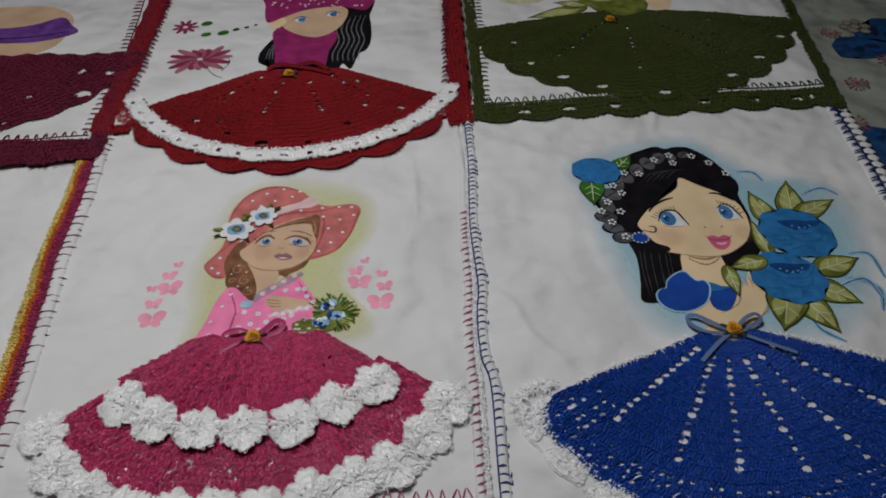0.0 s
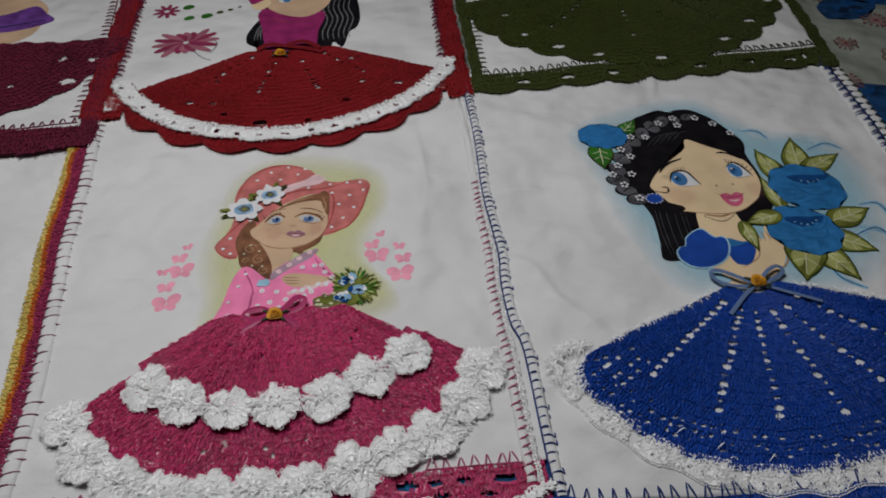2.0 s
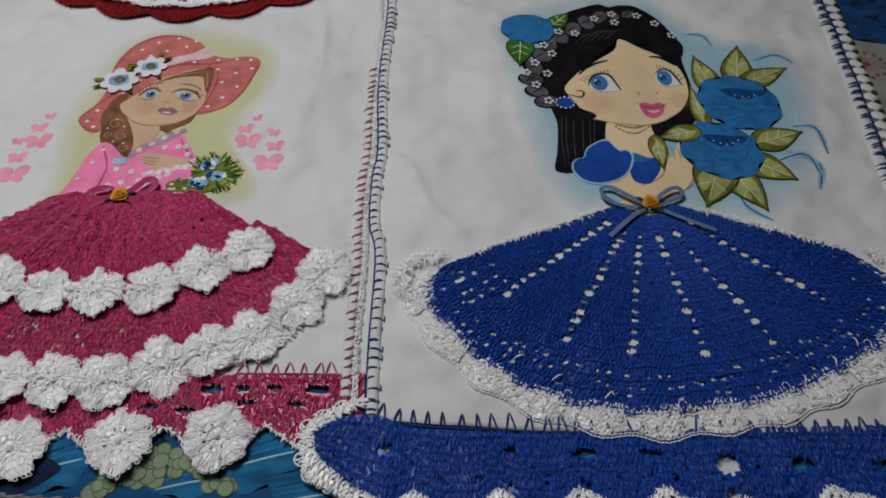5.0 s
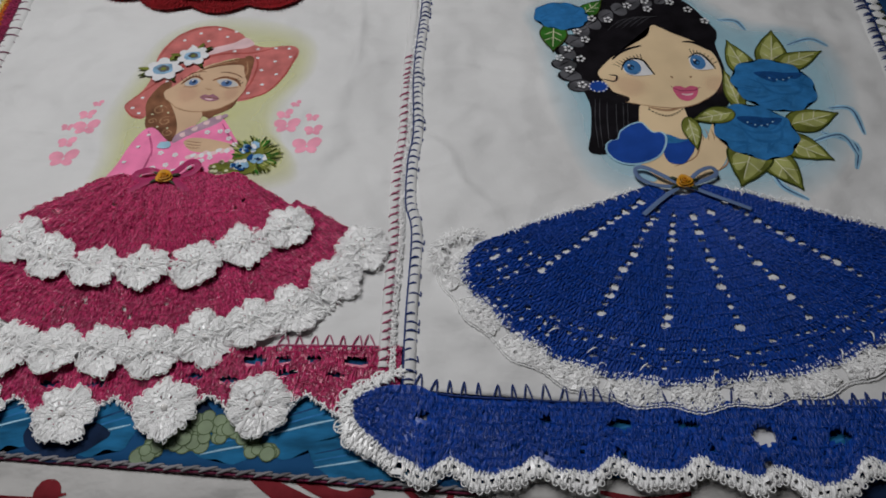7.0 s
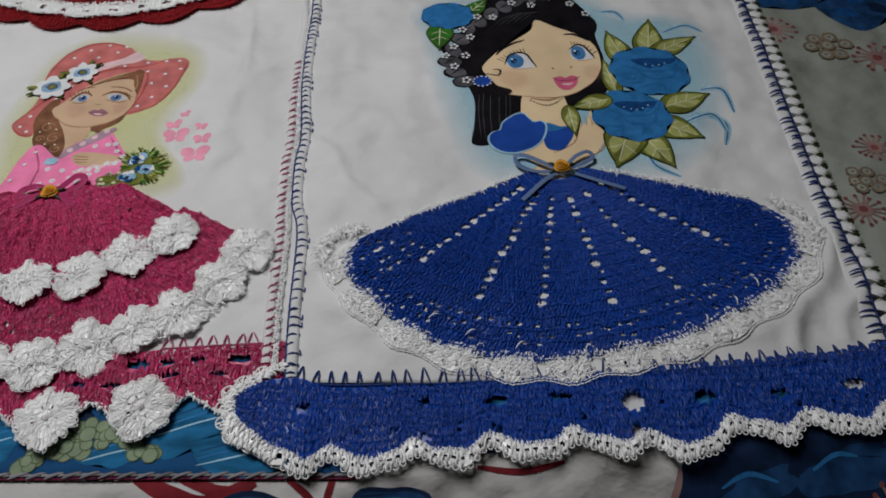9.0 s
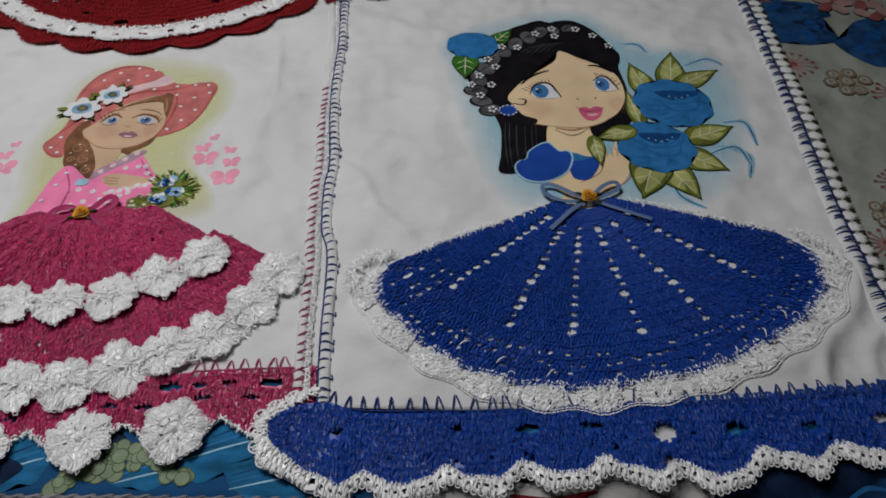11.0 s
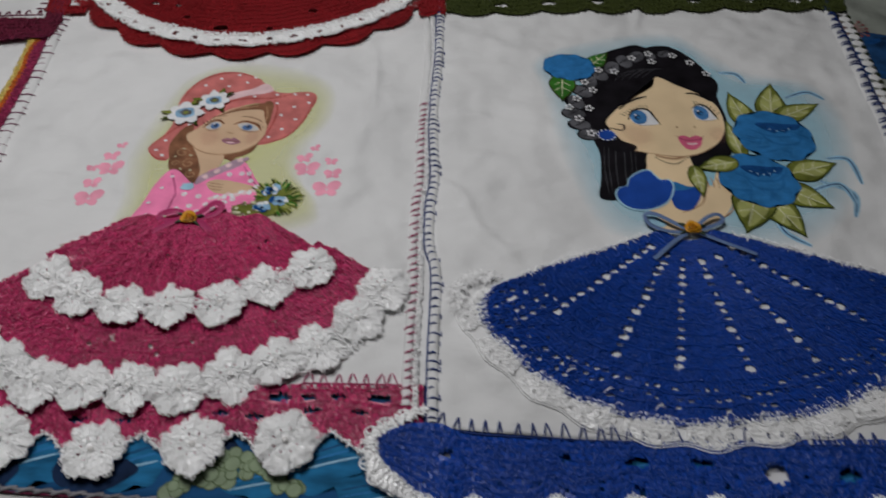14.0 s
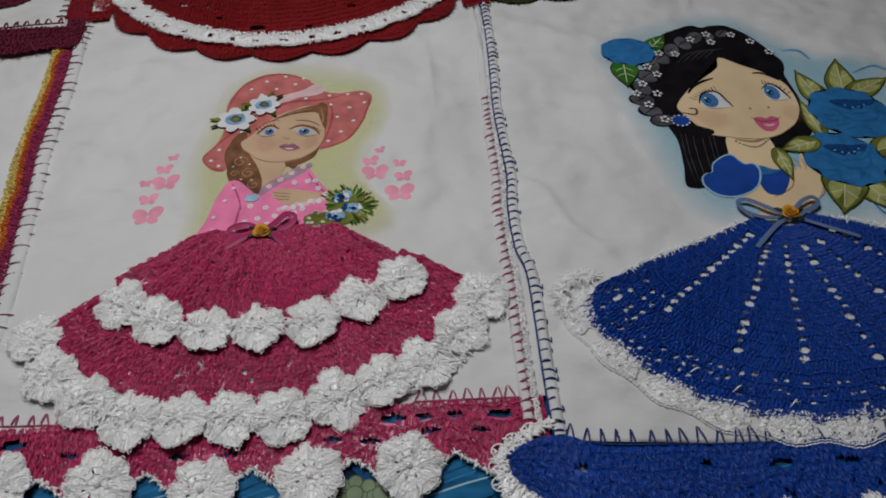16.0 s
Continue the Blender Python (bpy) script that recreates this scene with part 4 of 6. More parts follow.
part("corded_edge", y.mesh("corded_edge"), teal, "grey and wine twisted cord")

# ---- tea towel with the variegated edge, beside the pink one ----
left = thing("tea_towel", -66, 80, -0.3, "white cotton tea towel edged in yellow, orange and burgundy crochet", "tea towel", "tea towels on the bed")
part("cloth", sheet(-90, -44.4, 42, 100, -0.25, [WHITE], 0.9), left)
PINK_EDGE = [(-45.9, 104), (-45.2, 95.4), (-44.8, 89.4), (-44.6, 84), (-44.3, 78.3), (-43.8, 73.7), (-43.5, 69.6), (-42.7, 61), (-42.6, 55.9), (-42.5, 50.8)]
y = Yarn([BURGUNDY, ORANGE, YELLOW])
for mt, d0, d1, n in ((0, 0.35, -0.85, 8), (1, -0.8, -1.35, 5), (2, -1.3, -2.0, 6)):
    us, vs = np.linspace(42, 101, 300), np.linspace(0, 1, n)

    def at(u, v):
        edge = float(np.interp(u, [p[1] for p in PINK_EDGE[::-1]], [p[0] for p in PINK_EDGE[::-1]]))
        wob = 0.55 * noise.noise((u / 2.6, 3.3, 0)) if 0 < mt + v < 3 else 0.0
        x = edge + d0 + (d1 - d0) * v + (wob if mt < 2 else wob * (1 - v))
        return x, u, -0.02 + 0.02 * mt + relief(x, u)
    patch(y, at, us, vs, no_hole, 0.06, 0.7, 0.7, 0.08, mt, 2.2, 0.03, 1)
part("crocheted_edge", y.mesh("crocheted_edge"), left, "crocheted edge in yellow, orange and burgundy")

# ---- raspberry tea towel ----
pink = thing("tea_towel", -21.5, 75, -0.1, "white cotton tea towel with painted doll and raspberry crocheted skirt", "tea towel", "tea towels on the bed")
PZ = 0.0


def pink_bend(x, y):
    k = (x + 43.6) / 42.6
    return x + (1 - k) * (-0.028 * (y - 75)), y + (0.0 if y > 60 else (60 - y) / 11 * (0.4 * math.sin(x * 0.2)))


part("cloth", sheet(-43.6, 0.9, 49.6, 108, PZ, [WHITE], 0.4, pink_bend), pink)
c = Canvas(PZ)
c.halo(((-29, 76), (-28, 82), (-26.5, 88), (-22, 90.8), (-16, 90.0), (-11.8, 87), (-11.4, 82), (-13.5, 77.5), (-13.5, 73.5), (-11.4, 70), (-12, 67), (-20, 66), (-28, 66), (-28.3, 71)), 1.3, HALO_GREEN)
c.blob(((-28.5, 77.0), (-28.4, 77.9), (-27.5, 79.3), (-27.0, 81.3), (-27.1, 85.1), (-26.6, 87.1), (-25.5, 88.9), (-23.9, 90.1), (-22.1, 90.3), (-20.4, 89.8), (-18.9, 88.7), (-17.4, 86.9), (-15.8, 86.4), (-14.4, 86.6), (-13.0, 86.5), (-12.4, 85.4),
        (-12.9, 83.3), (-13.8, 80.7), (-15.2, 78.9), (-16.6, 78.0), (-17.7, 77.9), (-17.3, 79.5), (-17.0, 81.8), (-17.2, 83.7), (-18.3, 84.6), (-20.0, 84.2), (-21.8, 83.0), (-23.1, 81.1), (-24.3, 79.2), (-25.6, 77.6), (-26.0, 76.1), (-26.4, 75.4), (-27.5, 75.7)), P_CORAL)
c.stroke(((-28.5, 77.6), (-26.9, 79.9), (-24.1, 83.4), (-20.7, 85.3), (-17.2, 85.5), (-14.6, 86.5)), 0.28, P_CORAL_DARK)
c.stroke(((-16.9, 85.1), (-16.4, 83.4), (-16.7, 80.6), (-17.6, 78.0)), 0.22, P_CORAL_DARK)
c.stroke(((-17.4, 78.0), (-15.0, 79.0), (-13.4, 81.8), (-12.6, 85.4)), 0.22, P_CORAL_DARK)
c.stroke(((-27.0, 84.8), (-25.6, 88.7), (-22.1, 90.2), (-18.8, 88.7)), 0.22, P_CORAL_DARK)
c.stroke(((-28.4, 76.9), (-27.4, 75.8), (-26.2, 75.6)), 0.2, P_CORAL_DARK)
c.blob(((-23.6, 85.0), (-22.4, 86.0), (-21.2, 86.6), (-19.6, 87.2), (-18.3, 88.1), (-17.3, 87.0), (-18.2, 86.3), (-19.8, 86.0), (-21.5, 85.3)), P_BLUSH)
q = random.Random(8)
for x, y in ((-27.7, 77.0), (-27.1, 78.5), (-25.9, 78.2), (-25.2, 81.0), (-24.1, 82.9), (-22.5, 84.5), (-24.9, 87.8), (-23.4, 89.0), (-21.5, 89.7), (-19.6, 89.2), (-22.3, 87.6), (-20.4, 88.3), (-19.2, 85.8), (-16.8, 86.1), (-14.9, 86.2),
             (-13.5, 86.1), (-13.2, 84.7), (-14.7, 84.0), (-15.9, 82.6), (-14.3, 81.9), (-15.5, 80.3), (-16.7, 79.0), (-16.6, 84.6), (-26.9, 76.2), (-25.8, 79.5), (-23.8, 86.8)):
    c.oval(x, y, 0.2, 0.17, P_WHITE, 0, 8)
# brown hair, plain face, neck
c.blob(((-26.5, 78.0), (-25.7, 80.4), (-24.7, 80.8), (-24.3, 78.1), (-22.8, 77.1), (-22.7, 74.9), (-22.5, 72.7), (-23.0, 72.0), (-24.1, 72.7), (-25.2, 74.1), (-26.1, 75.9)), P_BROWN)
c.blob(((-18.1, 84.4), (-17.0, 84.6), (-16.9, 82.4), (-17.1, 80.0), (-17.9, 77.7), (-19.1, 76.3), (-19.9, 75.3), (-20.8, 76.6), (-19.5, 78.3)), P_BROWN)
c.blob(((-20.6, 77.4), (-18.6, 77.6), (-17.6, 78.4), (-17.9, 76.9), (-19.2, 75.9), (-20.4, 75.6), (-21.2, 76.2)), P_BROWN)
c.blob(((-24.0, 77.5), (-21.4, 77.2), (-20.6, 75.6), (-21.2, 74.1), (-22.4, 72.9), (-23.2, 74.5)), P_SKIN)
c.stroke(((-23.1, 76.9), (-21.0, 76.7), (-19.2, 76.8)), 0.35, P_SKIN_DARK)
c.blob(((-25.1, 79.4), (-24.3, 80.3), (-23.0, 82.0), (-21.5, 83.5), (-19.4, 84.2), (-17.9, 84.2), (-17.2, 82.2), (-17.1, 80.4), (-17.2, 79.2), (-17.8, 77.9), (-18.8, 77.0), (-20.1, 76.5), (-21.4, 76.4), (-22.7, 76.7), (-24.0, 77.5), (-24.8, 78.4)), P_SKIN)
c.blob(((-22.6, 82.3), (-21.4, 83.3), (-19.8, 84.1), (-18.2, 84.6), (-17.2, 84.4), (-17.0, 82.4), (-17.1, 80.9), (-17.6, 82.3), (-18.0, 83.4), (-19.8, 83.4), (-21.4, 82.9)), P_BROWN)
c.stroke(((-21.8, 83.0), (-20.2, 83.7), (-18.5, 84.1)), 0.16, P_SKIN_DARK)
c.stroke(((-17.6, 84.0), (-17.3, 82.6), (-17.4, 81.4)), 0.14, P_SKIN_DARK)
c.stroke(((-24.6, 78.2), (-23.2, 76.8), (-21.3, 76.3), (-19.4, 76.6), (-17.8, 77.8)), 0.14, P_SKIN_DARK)
c.blob(((-25.9, 77.0), (-24.6, 78.0), (-23.6, 76.6), (-22.9, 74.9), (-22.6, 73.4), (-22.9, 71.6), (-23.7, 71.2), (-24.7, 72.8), (-25.9, 74.6)), P_BROWN)
for x, y, r in ((-24.9, 76.6, 0.75), (-24.0, 75.0, 0.7), (-23.4, 73.4, 0.6), (-25.3, 75.0, 0.45), (-23.3, 71.9, 0.4)):
    c.stroke([(x + r * (1 - k / 12) * math.cos(k * 0.8 + x), y + r * (1 - k / 12) * math.sin(k * 0.8 + x)) for k in range(11)], 0.12, P_SKIN_DARK)
for x, y in ((-25.5, 76.0), (-24.6, 74.2), (-24.0, 76.2), (-23.6, 74.0), (-23.9, 72.4), (-24.9, 77.2)):
    c.oval(x, y, 0.13, 0.11, P_CREAM, 0, 7)
c.halo(((-23.6, 79.6), (-22.4, 79.8), (-21.8, 78.6), (-23.0, 77.8)), 0.7, HALO_BLUSH)
c.halo(((-18.9, 79.4), (-17.9, 79.6), (-17.8, 78.6), (-18.7, 78.0)), 0.6, HALO_BLUSH)
EYES = (((-23.5, 80.6), (-22.9, 81.4), (-22.2, 81.5), (-21.7, 81.0), (-22.0, 80.4), (-22.6, 80.1), (-23.2, 80.2)), ((-20.3, 81.1), (-19.6, 81.35), (-18.8, 81.2), (-18.1, 80.7), (-17.7, 80.1), (-18.5, 79.85), (-19.4, 80.0), (-20.0, 80.5)))
for shape, (x, y, r) in zip(EYES, ((-22.5, 80.85, 0.5), (-19.1, 80.62, 0.62))):
    p = np.array(shape)
    c.blob(p.mean(0) + (p - p.mean(0)) * 0.86, P_EYE_WHITE)
    c.oval(x, y - 0.08, r * 0.9, 0.48, P_EYE_SOFT, 0, 14)
    c.oval(x + 0.05, y + 0.02, 0.2, 0.24, P_NAVY, 0, 10)
    c.oval(x - 0.12, y + 0.2, 0.1, 0.1, P_WHITE, 0, 7)
c.stroke(((-23.7, 80.5), (-22.9, 81.5), (-22.2, 81.65), (-21.6, 81.1)), 0.3, P_BROWN)
c.stroke(((-20.6, 81.0), (-19.6, 81.5), (-18.7, 81.3), (-18.0, 80.8), (-17.6, 80.0)), 0.32, P_BROWN)
c.stroke(((-23.4, 80.2), (-22.6, 80.0), (-21.9, 80.3)), 0.08, P_BROWN)
c.stroke(((-20.0, 80.3), (-18.8, 79.8), (-17.8, 79.9)), 0.08, P_BROWN)
for k in range(6):
    c.stroke(((-23.5 + 0.3 * k, 80.9 + 0.2 * min(k, 3)), (-23.9 + 0.34 * k, 81.5 + 0.2 * min(k, 3))), 0.07, P_BLACK)
for k in range(3):
    c.stroke(((-18.3 + 0.25 * k, 80.9 - 0.3 * k), (-18.0 + 0.3 * k, 81.3 - 0.3 * k)), 0.07, P_BLACK)
c.stroke(((-23.2, 82.0), (-22.5, 82.35), (-21.5, 82.45)), 0.13, P_BROWN)
c.stroke(((-20.0, 82.3), (-19.2, 82.25), (-18.3, 81.9), (-17.6, 81.3)), 0.13, P_BROWN)
c.blob(((-21.4, 78.45), (-20.9, 78.85), (-20.5, 78.7), (-20.1, 78.85), (-19.4, 78.15), (-20.1, 77.8), (-20.8, 77.95)), P_MAUVE)
c.stroke(((-21.3, 78.45), (-20.5, 78.4), (-19.4, 78.15)), 0.11, P_BROWN)
c.stroke(((-20.8, 78.2), (-20.4, 78.1), (-20.0, 78.1)), 0.22, P_BLUSH)
c.stroke(((-21.1, 79.8), (-20.7, 79.6), (-20.4, 79.65)), 0.09, P_SKIN_DARK)
# blouse, arm, collar, bouquet
c.blob(((-25.7, 73.8), (-24.7, 73.9), (-23.0, 72.1), (-22.4, 72.9), (-21.4, 74.1), (-18.8, 75.2), (-17.9, 74.4), (-16.7, 72.3), (-15.1, 70.3), (-14.8, 68.7), (-18.0, 68.2), (-18.5, 66.8), (-24.0, 66.9), (-24.3, 69.9), (-24.6, 68.6), (-25.1, 66.9), (-27.7, 66.8), (-27.1, 69.2), (-26.5, 71.9)), P_PINK)
c.stroke(((-24.3, 70.6), (-24.5, 68.6), (-25.0, 66.9)), 0.22, P_PINK_DARK)
c.stroke(((-25.3, 73.6), (-24.5, 71.6), (-24.2, 70.2)), 0.2, P_PINK_DARK)
c.stroke(((-18.4, 74.5), (-17.2, 72.4), (-16.0, 70.9)), 0.2, P_PINK_DARK)
c.blob(((-22.6, 71.9), (-22.5, 73.1), (-21.1, 74.2), (-19.2, 75.6), (-18.5, 75.1), (-19.2, 74.3), (-21.1, 73.1)), P_LILAC)
c.blob(((-21.6, 72.0), (-20.8, 72.6), (-18.9, 72.3), (-16.5, 71.4), (-17.7, 70.8), (-19.0, 70.6), (-20.6, 70.8)), P_SKIN)
for i in range(3):
    c.stroke(((-21.5 + 0.15 * i, 72.2 - 0.4 * i), (-20.6, 72.0 - 0.4 * i), (-19.9, 71.9 - 0.35 * i)), 0.09, P_BROWN)
for i in range(11):
    c.oval(-20.7 + 0.38 * i, 70.0 + 0.1 * i + 0.15 * math.sin(i * 2.0), 0.34, 0.26, (P_BLUSH, P_WHITE)[i % 2], 30 * i, 9, 0.3, i)
for i in range(9):
    c.oval(-22.4 + 0.5 * i, 72.5 + 0.4 * i - 0.15 * math.cos(i * 3.1), 0.36, 0.3, (P_LILAC, P_BLUSH)[i % 2], 40, 9, 0.3, i)
for x, y in ((-23.4, 70.6), (-22.6, 69.0), (-22.0, 70.3), (-21.1, 69.2), (-20.3, 68.6), (-19.4, 69.5), (-18.7, 69.9), (-23.0, 71.6), (-18.4, 73.4), (-17.4, 72.4), (-19.6, 73.3), (-16.7, 71.6), (-23.7, 68.6), (-21.7, 68.2), (-17.7, 73.4)):
    for k in range(5):
        c.oval(x + 0.17 * math.cos(k * 1.26), y + 0.19 * math.sin(k * 1.26), 0.13, 0.13, P_WHITE, 0, 6)
for x, y in ((-26.5, 69.4), (-25.7, 71.4), (-25.1, 73.0), (-26.4, 67.8)):
    c.oval(x, y, 0.22, 0.16, P_WHITE, 30, 7)
c.oval(-23.3, 71.6, 0.7, 0.5, P_SKY, 10, 12, 0.4, 2)
c.blob(((-16.3, 71.4), (-15.1, 72.0), (-13.8, 71.4), (-13.1, 70.1), (-13.4, 68.6), (-14.4, 67.9), (-16.3, 67.4), (-18.2, 67.2), (-18.3, 69.0), (-16.7, 69.4)), P_OLIVE)
for i in range(110):
    a = q.uniform(-1.4, 3.0)
    k = q.uniform(0.9, 1.7)
    x, y = -14.7 + k * math.cos(a), 69.9 + k * math.sin(a)
    d = q.uniform(0.6, 1.25)
    c.stroke(((x, y), (x + d * math.cos(a + q.uniform(-0.6, 0.6)), y + d * math.sin(a + q.uniform(-0.4, 0.4)))), q.uniform(0.12, 0.24), (P_OLIVE_DARK, P_OLIVE, P_OLIVE_LIGHT, P_GREEN)[i % 4])
for i in range(60):
    x, y = q.uniform(-18.4, -15.6), q.uniform(67.2, 69.4)
    c.oval(x, y, 0.2, 0.17, (P_CREAM, P_PRINT_BROWN, P_OLIVE)[i % 3], 0, 8, 0.2, i)
for j, (x, y) in enumerate(((-15.2, 71.0), (-14.2, 69.5), (-15.7, 68.6))):
    for k in range(16):
        a, d = q.uniform(0, 6.28), q.uniform(0.25, 0.85)
        c.oval(x + d * math.cos(a), y + 0.9 * d * math.sin(a), q.uniform(0.22, 0.42), q.uniform(0.16, 0.3), (P_POSY, P_WHITE, P_POSY, P_ROSE_DARK)[k % 4], math.degrees(a) + 90, 9, 0.4, k + j)
    c.oval(x, y, 0.22, 0.2, P_NAVY, 0, 8, 0.3, j)
# flowers on the hat
for x, y, r in ((-25.9, 82.7, 1.75), (-23.3, 84.8, 1.5)):
    for k in range(5):
        a = radians(20 + 130 * k + 15 * r)
        c.stroke(((x, y), (x + (r + 0.9) * math.cos(a), y + (r + 0.7) * math.sin(a))), 0.5, (P_OLIVE_DARK, P_OLIVE)[k % 2])
    for k in range(7):
        a = 2 * math.pi * k / 7
        c.oval(x + r * 0.62 * math.cos(a), y + r * 0.62 * math.sin(a), r * 0.5, r * 0.36, P_WHITE, math.degrees(a), 10, 0.1, k)
    c.oval(x, y, r * 0.58, r * 0.5, P_POSY, 0, 14, 0.3, 3)
    c.oval(x, y, r * 0.34, r * 0.32, P_GREY, 0, 12, 0.4, 5)
    c.oval(x, y, r * 0.16, r * 0.16, P_OLIVE, 0, 8)


c.flush("painted_doll", pink, "painted motif of plain shapes: coral sun hat, pink blouse, bouquet")


def butterfly(c, x, y, s, turn):
    for k in (-1, 1):
        a = radians(turn)
        c.oval(x + k * 0.55 * s * math.cos(a), y + 0.3 * s + k * 0.55 * s * math.sin(a), 0.62 * s, 0.5 * s, P_HEART, turn + 45 * k, 11, 0.15, 1)
        c.oval(x + k * 0.4 * s * math.cos(a), y - 0.4 * s, 0.46 * s, 0.36 * s, P_HEART, turn - 30 * k, 10, 0.15, 2)


for x, y, s, t in ((-11.7, 77.3, 0.5, 30), (-12.6, 75.8, 0.75, 20), (-12.2, 74.2, 1.15, 5), (-9.9, 75.3, 0.6, -10), (-9.6, 73.5, 0.8, 10), (-10.0, 71.4, 1.25, 5),
                   (-31.3, 77.7, 0.5, 20), (-31.9, 76.1, 0.75, 10), (-31.5, 74.3, 1.15, 10), (-33.3, 74.3, 0.55, 0), (-32.7, 72.2, 0.8, 10), (-32.4, 70.1, 1.25, 10)):
    c.layer = 3
    butterfly(c, x, y, s, t)
    c.flush("painted_butterfly", pink)

AX, AY = -21.2, 71.9
hole_p = eyelets(AX, AY, (), 0, 0, 1, 1, 1, [(*polar(AX, AY, r, a), 0.2, 0.2) for r, a in [(rng.uniform(9, 21), rng.uniform(-48, 54)) for _ in range(26)]])
y = Yarn(PINK)
fan(y, AX, AY, 13.4, 22.2, -51, 56, PZ + 0.15, hole_p, 0.045, 0.42, 0.16, 0, None, 0.0, 12, 0.05, 0.0, None, (0.1, 34), jitter=0.45, arch=0.11, over=1.45, chain=2, up=0.07, cell=3)
fan(y, AX, AY, 4.6, 15.5, -53, 52, PZ + 0.35, hole_p, 0.045, 0.42, 0.14, 0, 67.2, 0.0, 12, 0.25, 0.0, None, (0.16, 44), jitter=0.45, arch=0.11, over=1.45, chain=2, up=0.07, cell=3)
skirt = part("skirt", y.mesh("skirt"), pink, "two-tiered raspberry crocheted skirt")
flowers_on(skirt, [(-32.2, 59.6, 1.0), (-29.0, 57.7, 0.98), (-25.3, 56.7, 0.98), (-21.4, 56.7, 1.0), (-17.2, 57.0, 1.05), (-13.6, 58.9, 1.0), (-10.1, 60.7, 1.02)], PZ + 0.66, 0.95)
flowers_on(skirt, [(-38.4, 57.1, 1.0), (-36.2, 53.5, 1.0), (-33.3, 51.2, 1.0), (-29.8, 49.5, 1.05), (-26.2, 49.3, 1.02), (-22.7, 49.2, 1.0), (-18.9, 49.1, 1.05), (-15.1, 50.2, 1.05), (-11.9, 51.4, 1.0), (-8.6, 52.6, 1.02), (-5.8, 55.5, 1.0), (-3.8, 58.8, 1.02)], PZ + 0.33, 0.95)
y = Yarn(SNOW)
fuzz(y, [(-38.4, 57.1), (-36.2, 53.5), (-33.3, 51.2), (-29.8, 49.5), (-26.2, 49.3), (-22.7, 49.2), (-18.9, 49.1), (-15.1, 50.2), (-11.9, 51.4), (-8.6, 52.6), (-5.8, 55.5), (-3.8, 58.8)], 1.3, 0.05, PZ + 0.5, 0.09)
fuzz(y, [(-32.2, 59.6), (-29.0, 57.7), (-25.3, 56.7), (-21.4, 56.7), (-17.2, 57.0), (-13.6, 58.9), (-10.1, 60.7)], 1.3, 0.05, PZ + 0.82, 0.09)
fuzz(y, [(-4.4, 57.3), (-5.0, 54.3), (-7.4, 51.6), (-10.1, 50.3)], 0.5, 0.07, PZ + 0.2, 0.12)
part("lace_edge", y.mesh("lace_edge"), skirt, "white lace edge")

# the zigzag border with its flowers
NOTCH, PERIOD = -6.9, 7.05


def pink_bottom(x):
    f = ((x - NOTCH) / PERIOD) % 1.0
    return 45.7 - 2.7 * (1 - abs(2 * f - 1))


hole_b = eyelets(0, 0, (), 0, 0, 1, 1, 1, [(x, 48.3 + 0.25 * math.sin(x), 0.95, 0.42) for x in (-3.6, -11.2, -37.6, -41)] + [(x, 47.1 + 0.3 * math.sin(x * 2), 0.75, 0.28) for x in (-5.0, -8.6, -12.8, -15.4, -22.6, -26, -33.5, -40)]
                 + [(x, 48.6, 0.6, 0.28) for x in (-6.8, -9.0)])


def at(u, v):
    return u, 49.7 + (pink_bottom(u) - 49.7) * v, PZ - 0.12 + relief(u, 48)


y = Yarn([PINK, SNOW])
patch(y, at, np.linspace(-43.2, -0.3, 268), np.linspace(0, 1, 11), hole_b, 0.045, 1.4, 0.45, 0.11, 0, 1.5, 0.02, 2, 2, 0.07, cell=4)
zig = [(x, pink_bottom(x)) for x in np.arange(-43.2, -0.9, 0.35)]
fuzz(y, zig, 0.42, 0.07, PZ - 0.1, 0.08, 1)
cord(y, zig, 0.1, 1, 0.0, PZ - 0.15, 1)
border = part("border", y.mesh("border"), pink, "raspberry crocheted zigzag border with white picot edge")
flowers_on(border, [(-37.6, 45.1, 1.12), (-31.0, 44.9, 1.12), (-24.1, 44.1, 1.12), (-16.9, 44.5, 1.12), (-10.2, 44.7, 1.15)], PZ + 0.08, 0.93)
edging(pink, [(-42.8, 50.0), (-32.8, 49.6)], 1.1, "tooth", STITCH_ROSE, 0.95, 1, PZ + 0.02, "rose blanket stitches")
edging(pink, [(-9.7, 49.7), (-1.1, 49.5)], 1.05, "tooth", STITCH_ROSE, 0.95, 1, PZ + 0.02, "rose blanket stitches", width=0.75)
hem(pink, PINK_EDGE, 1.4, 1, PZ - 0.05, 0.40)
edging(pink, PINK_EDGE, 1.1, "wrap", STITCH_PALE, 1.5, 1, PZ + 0.02, "thin wine stitches wrapped over the rolled hem", line=False, radius=0.085)
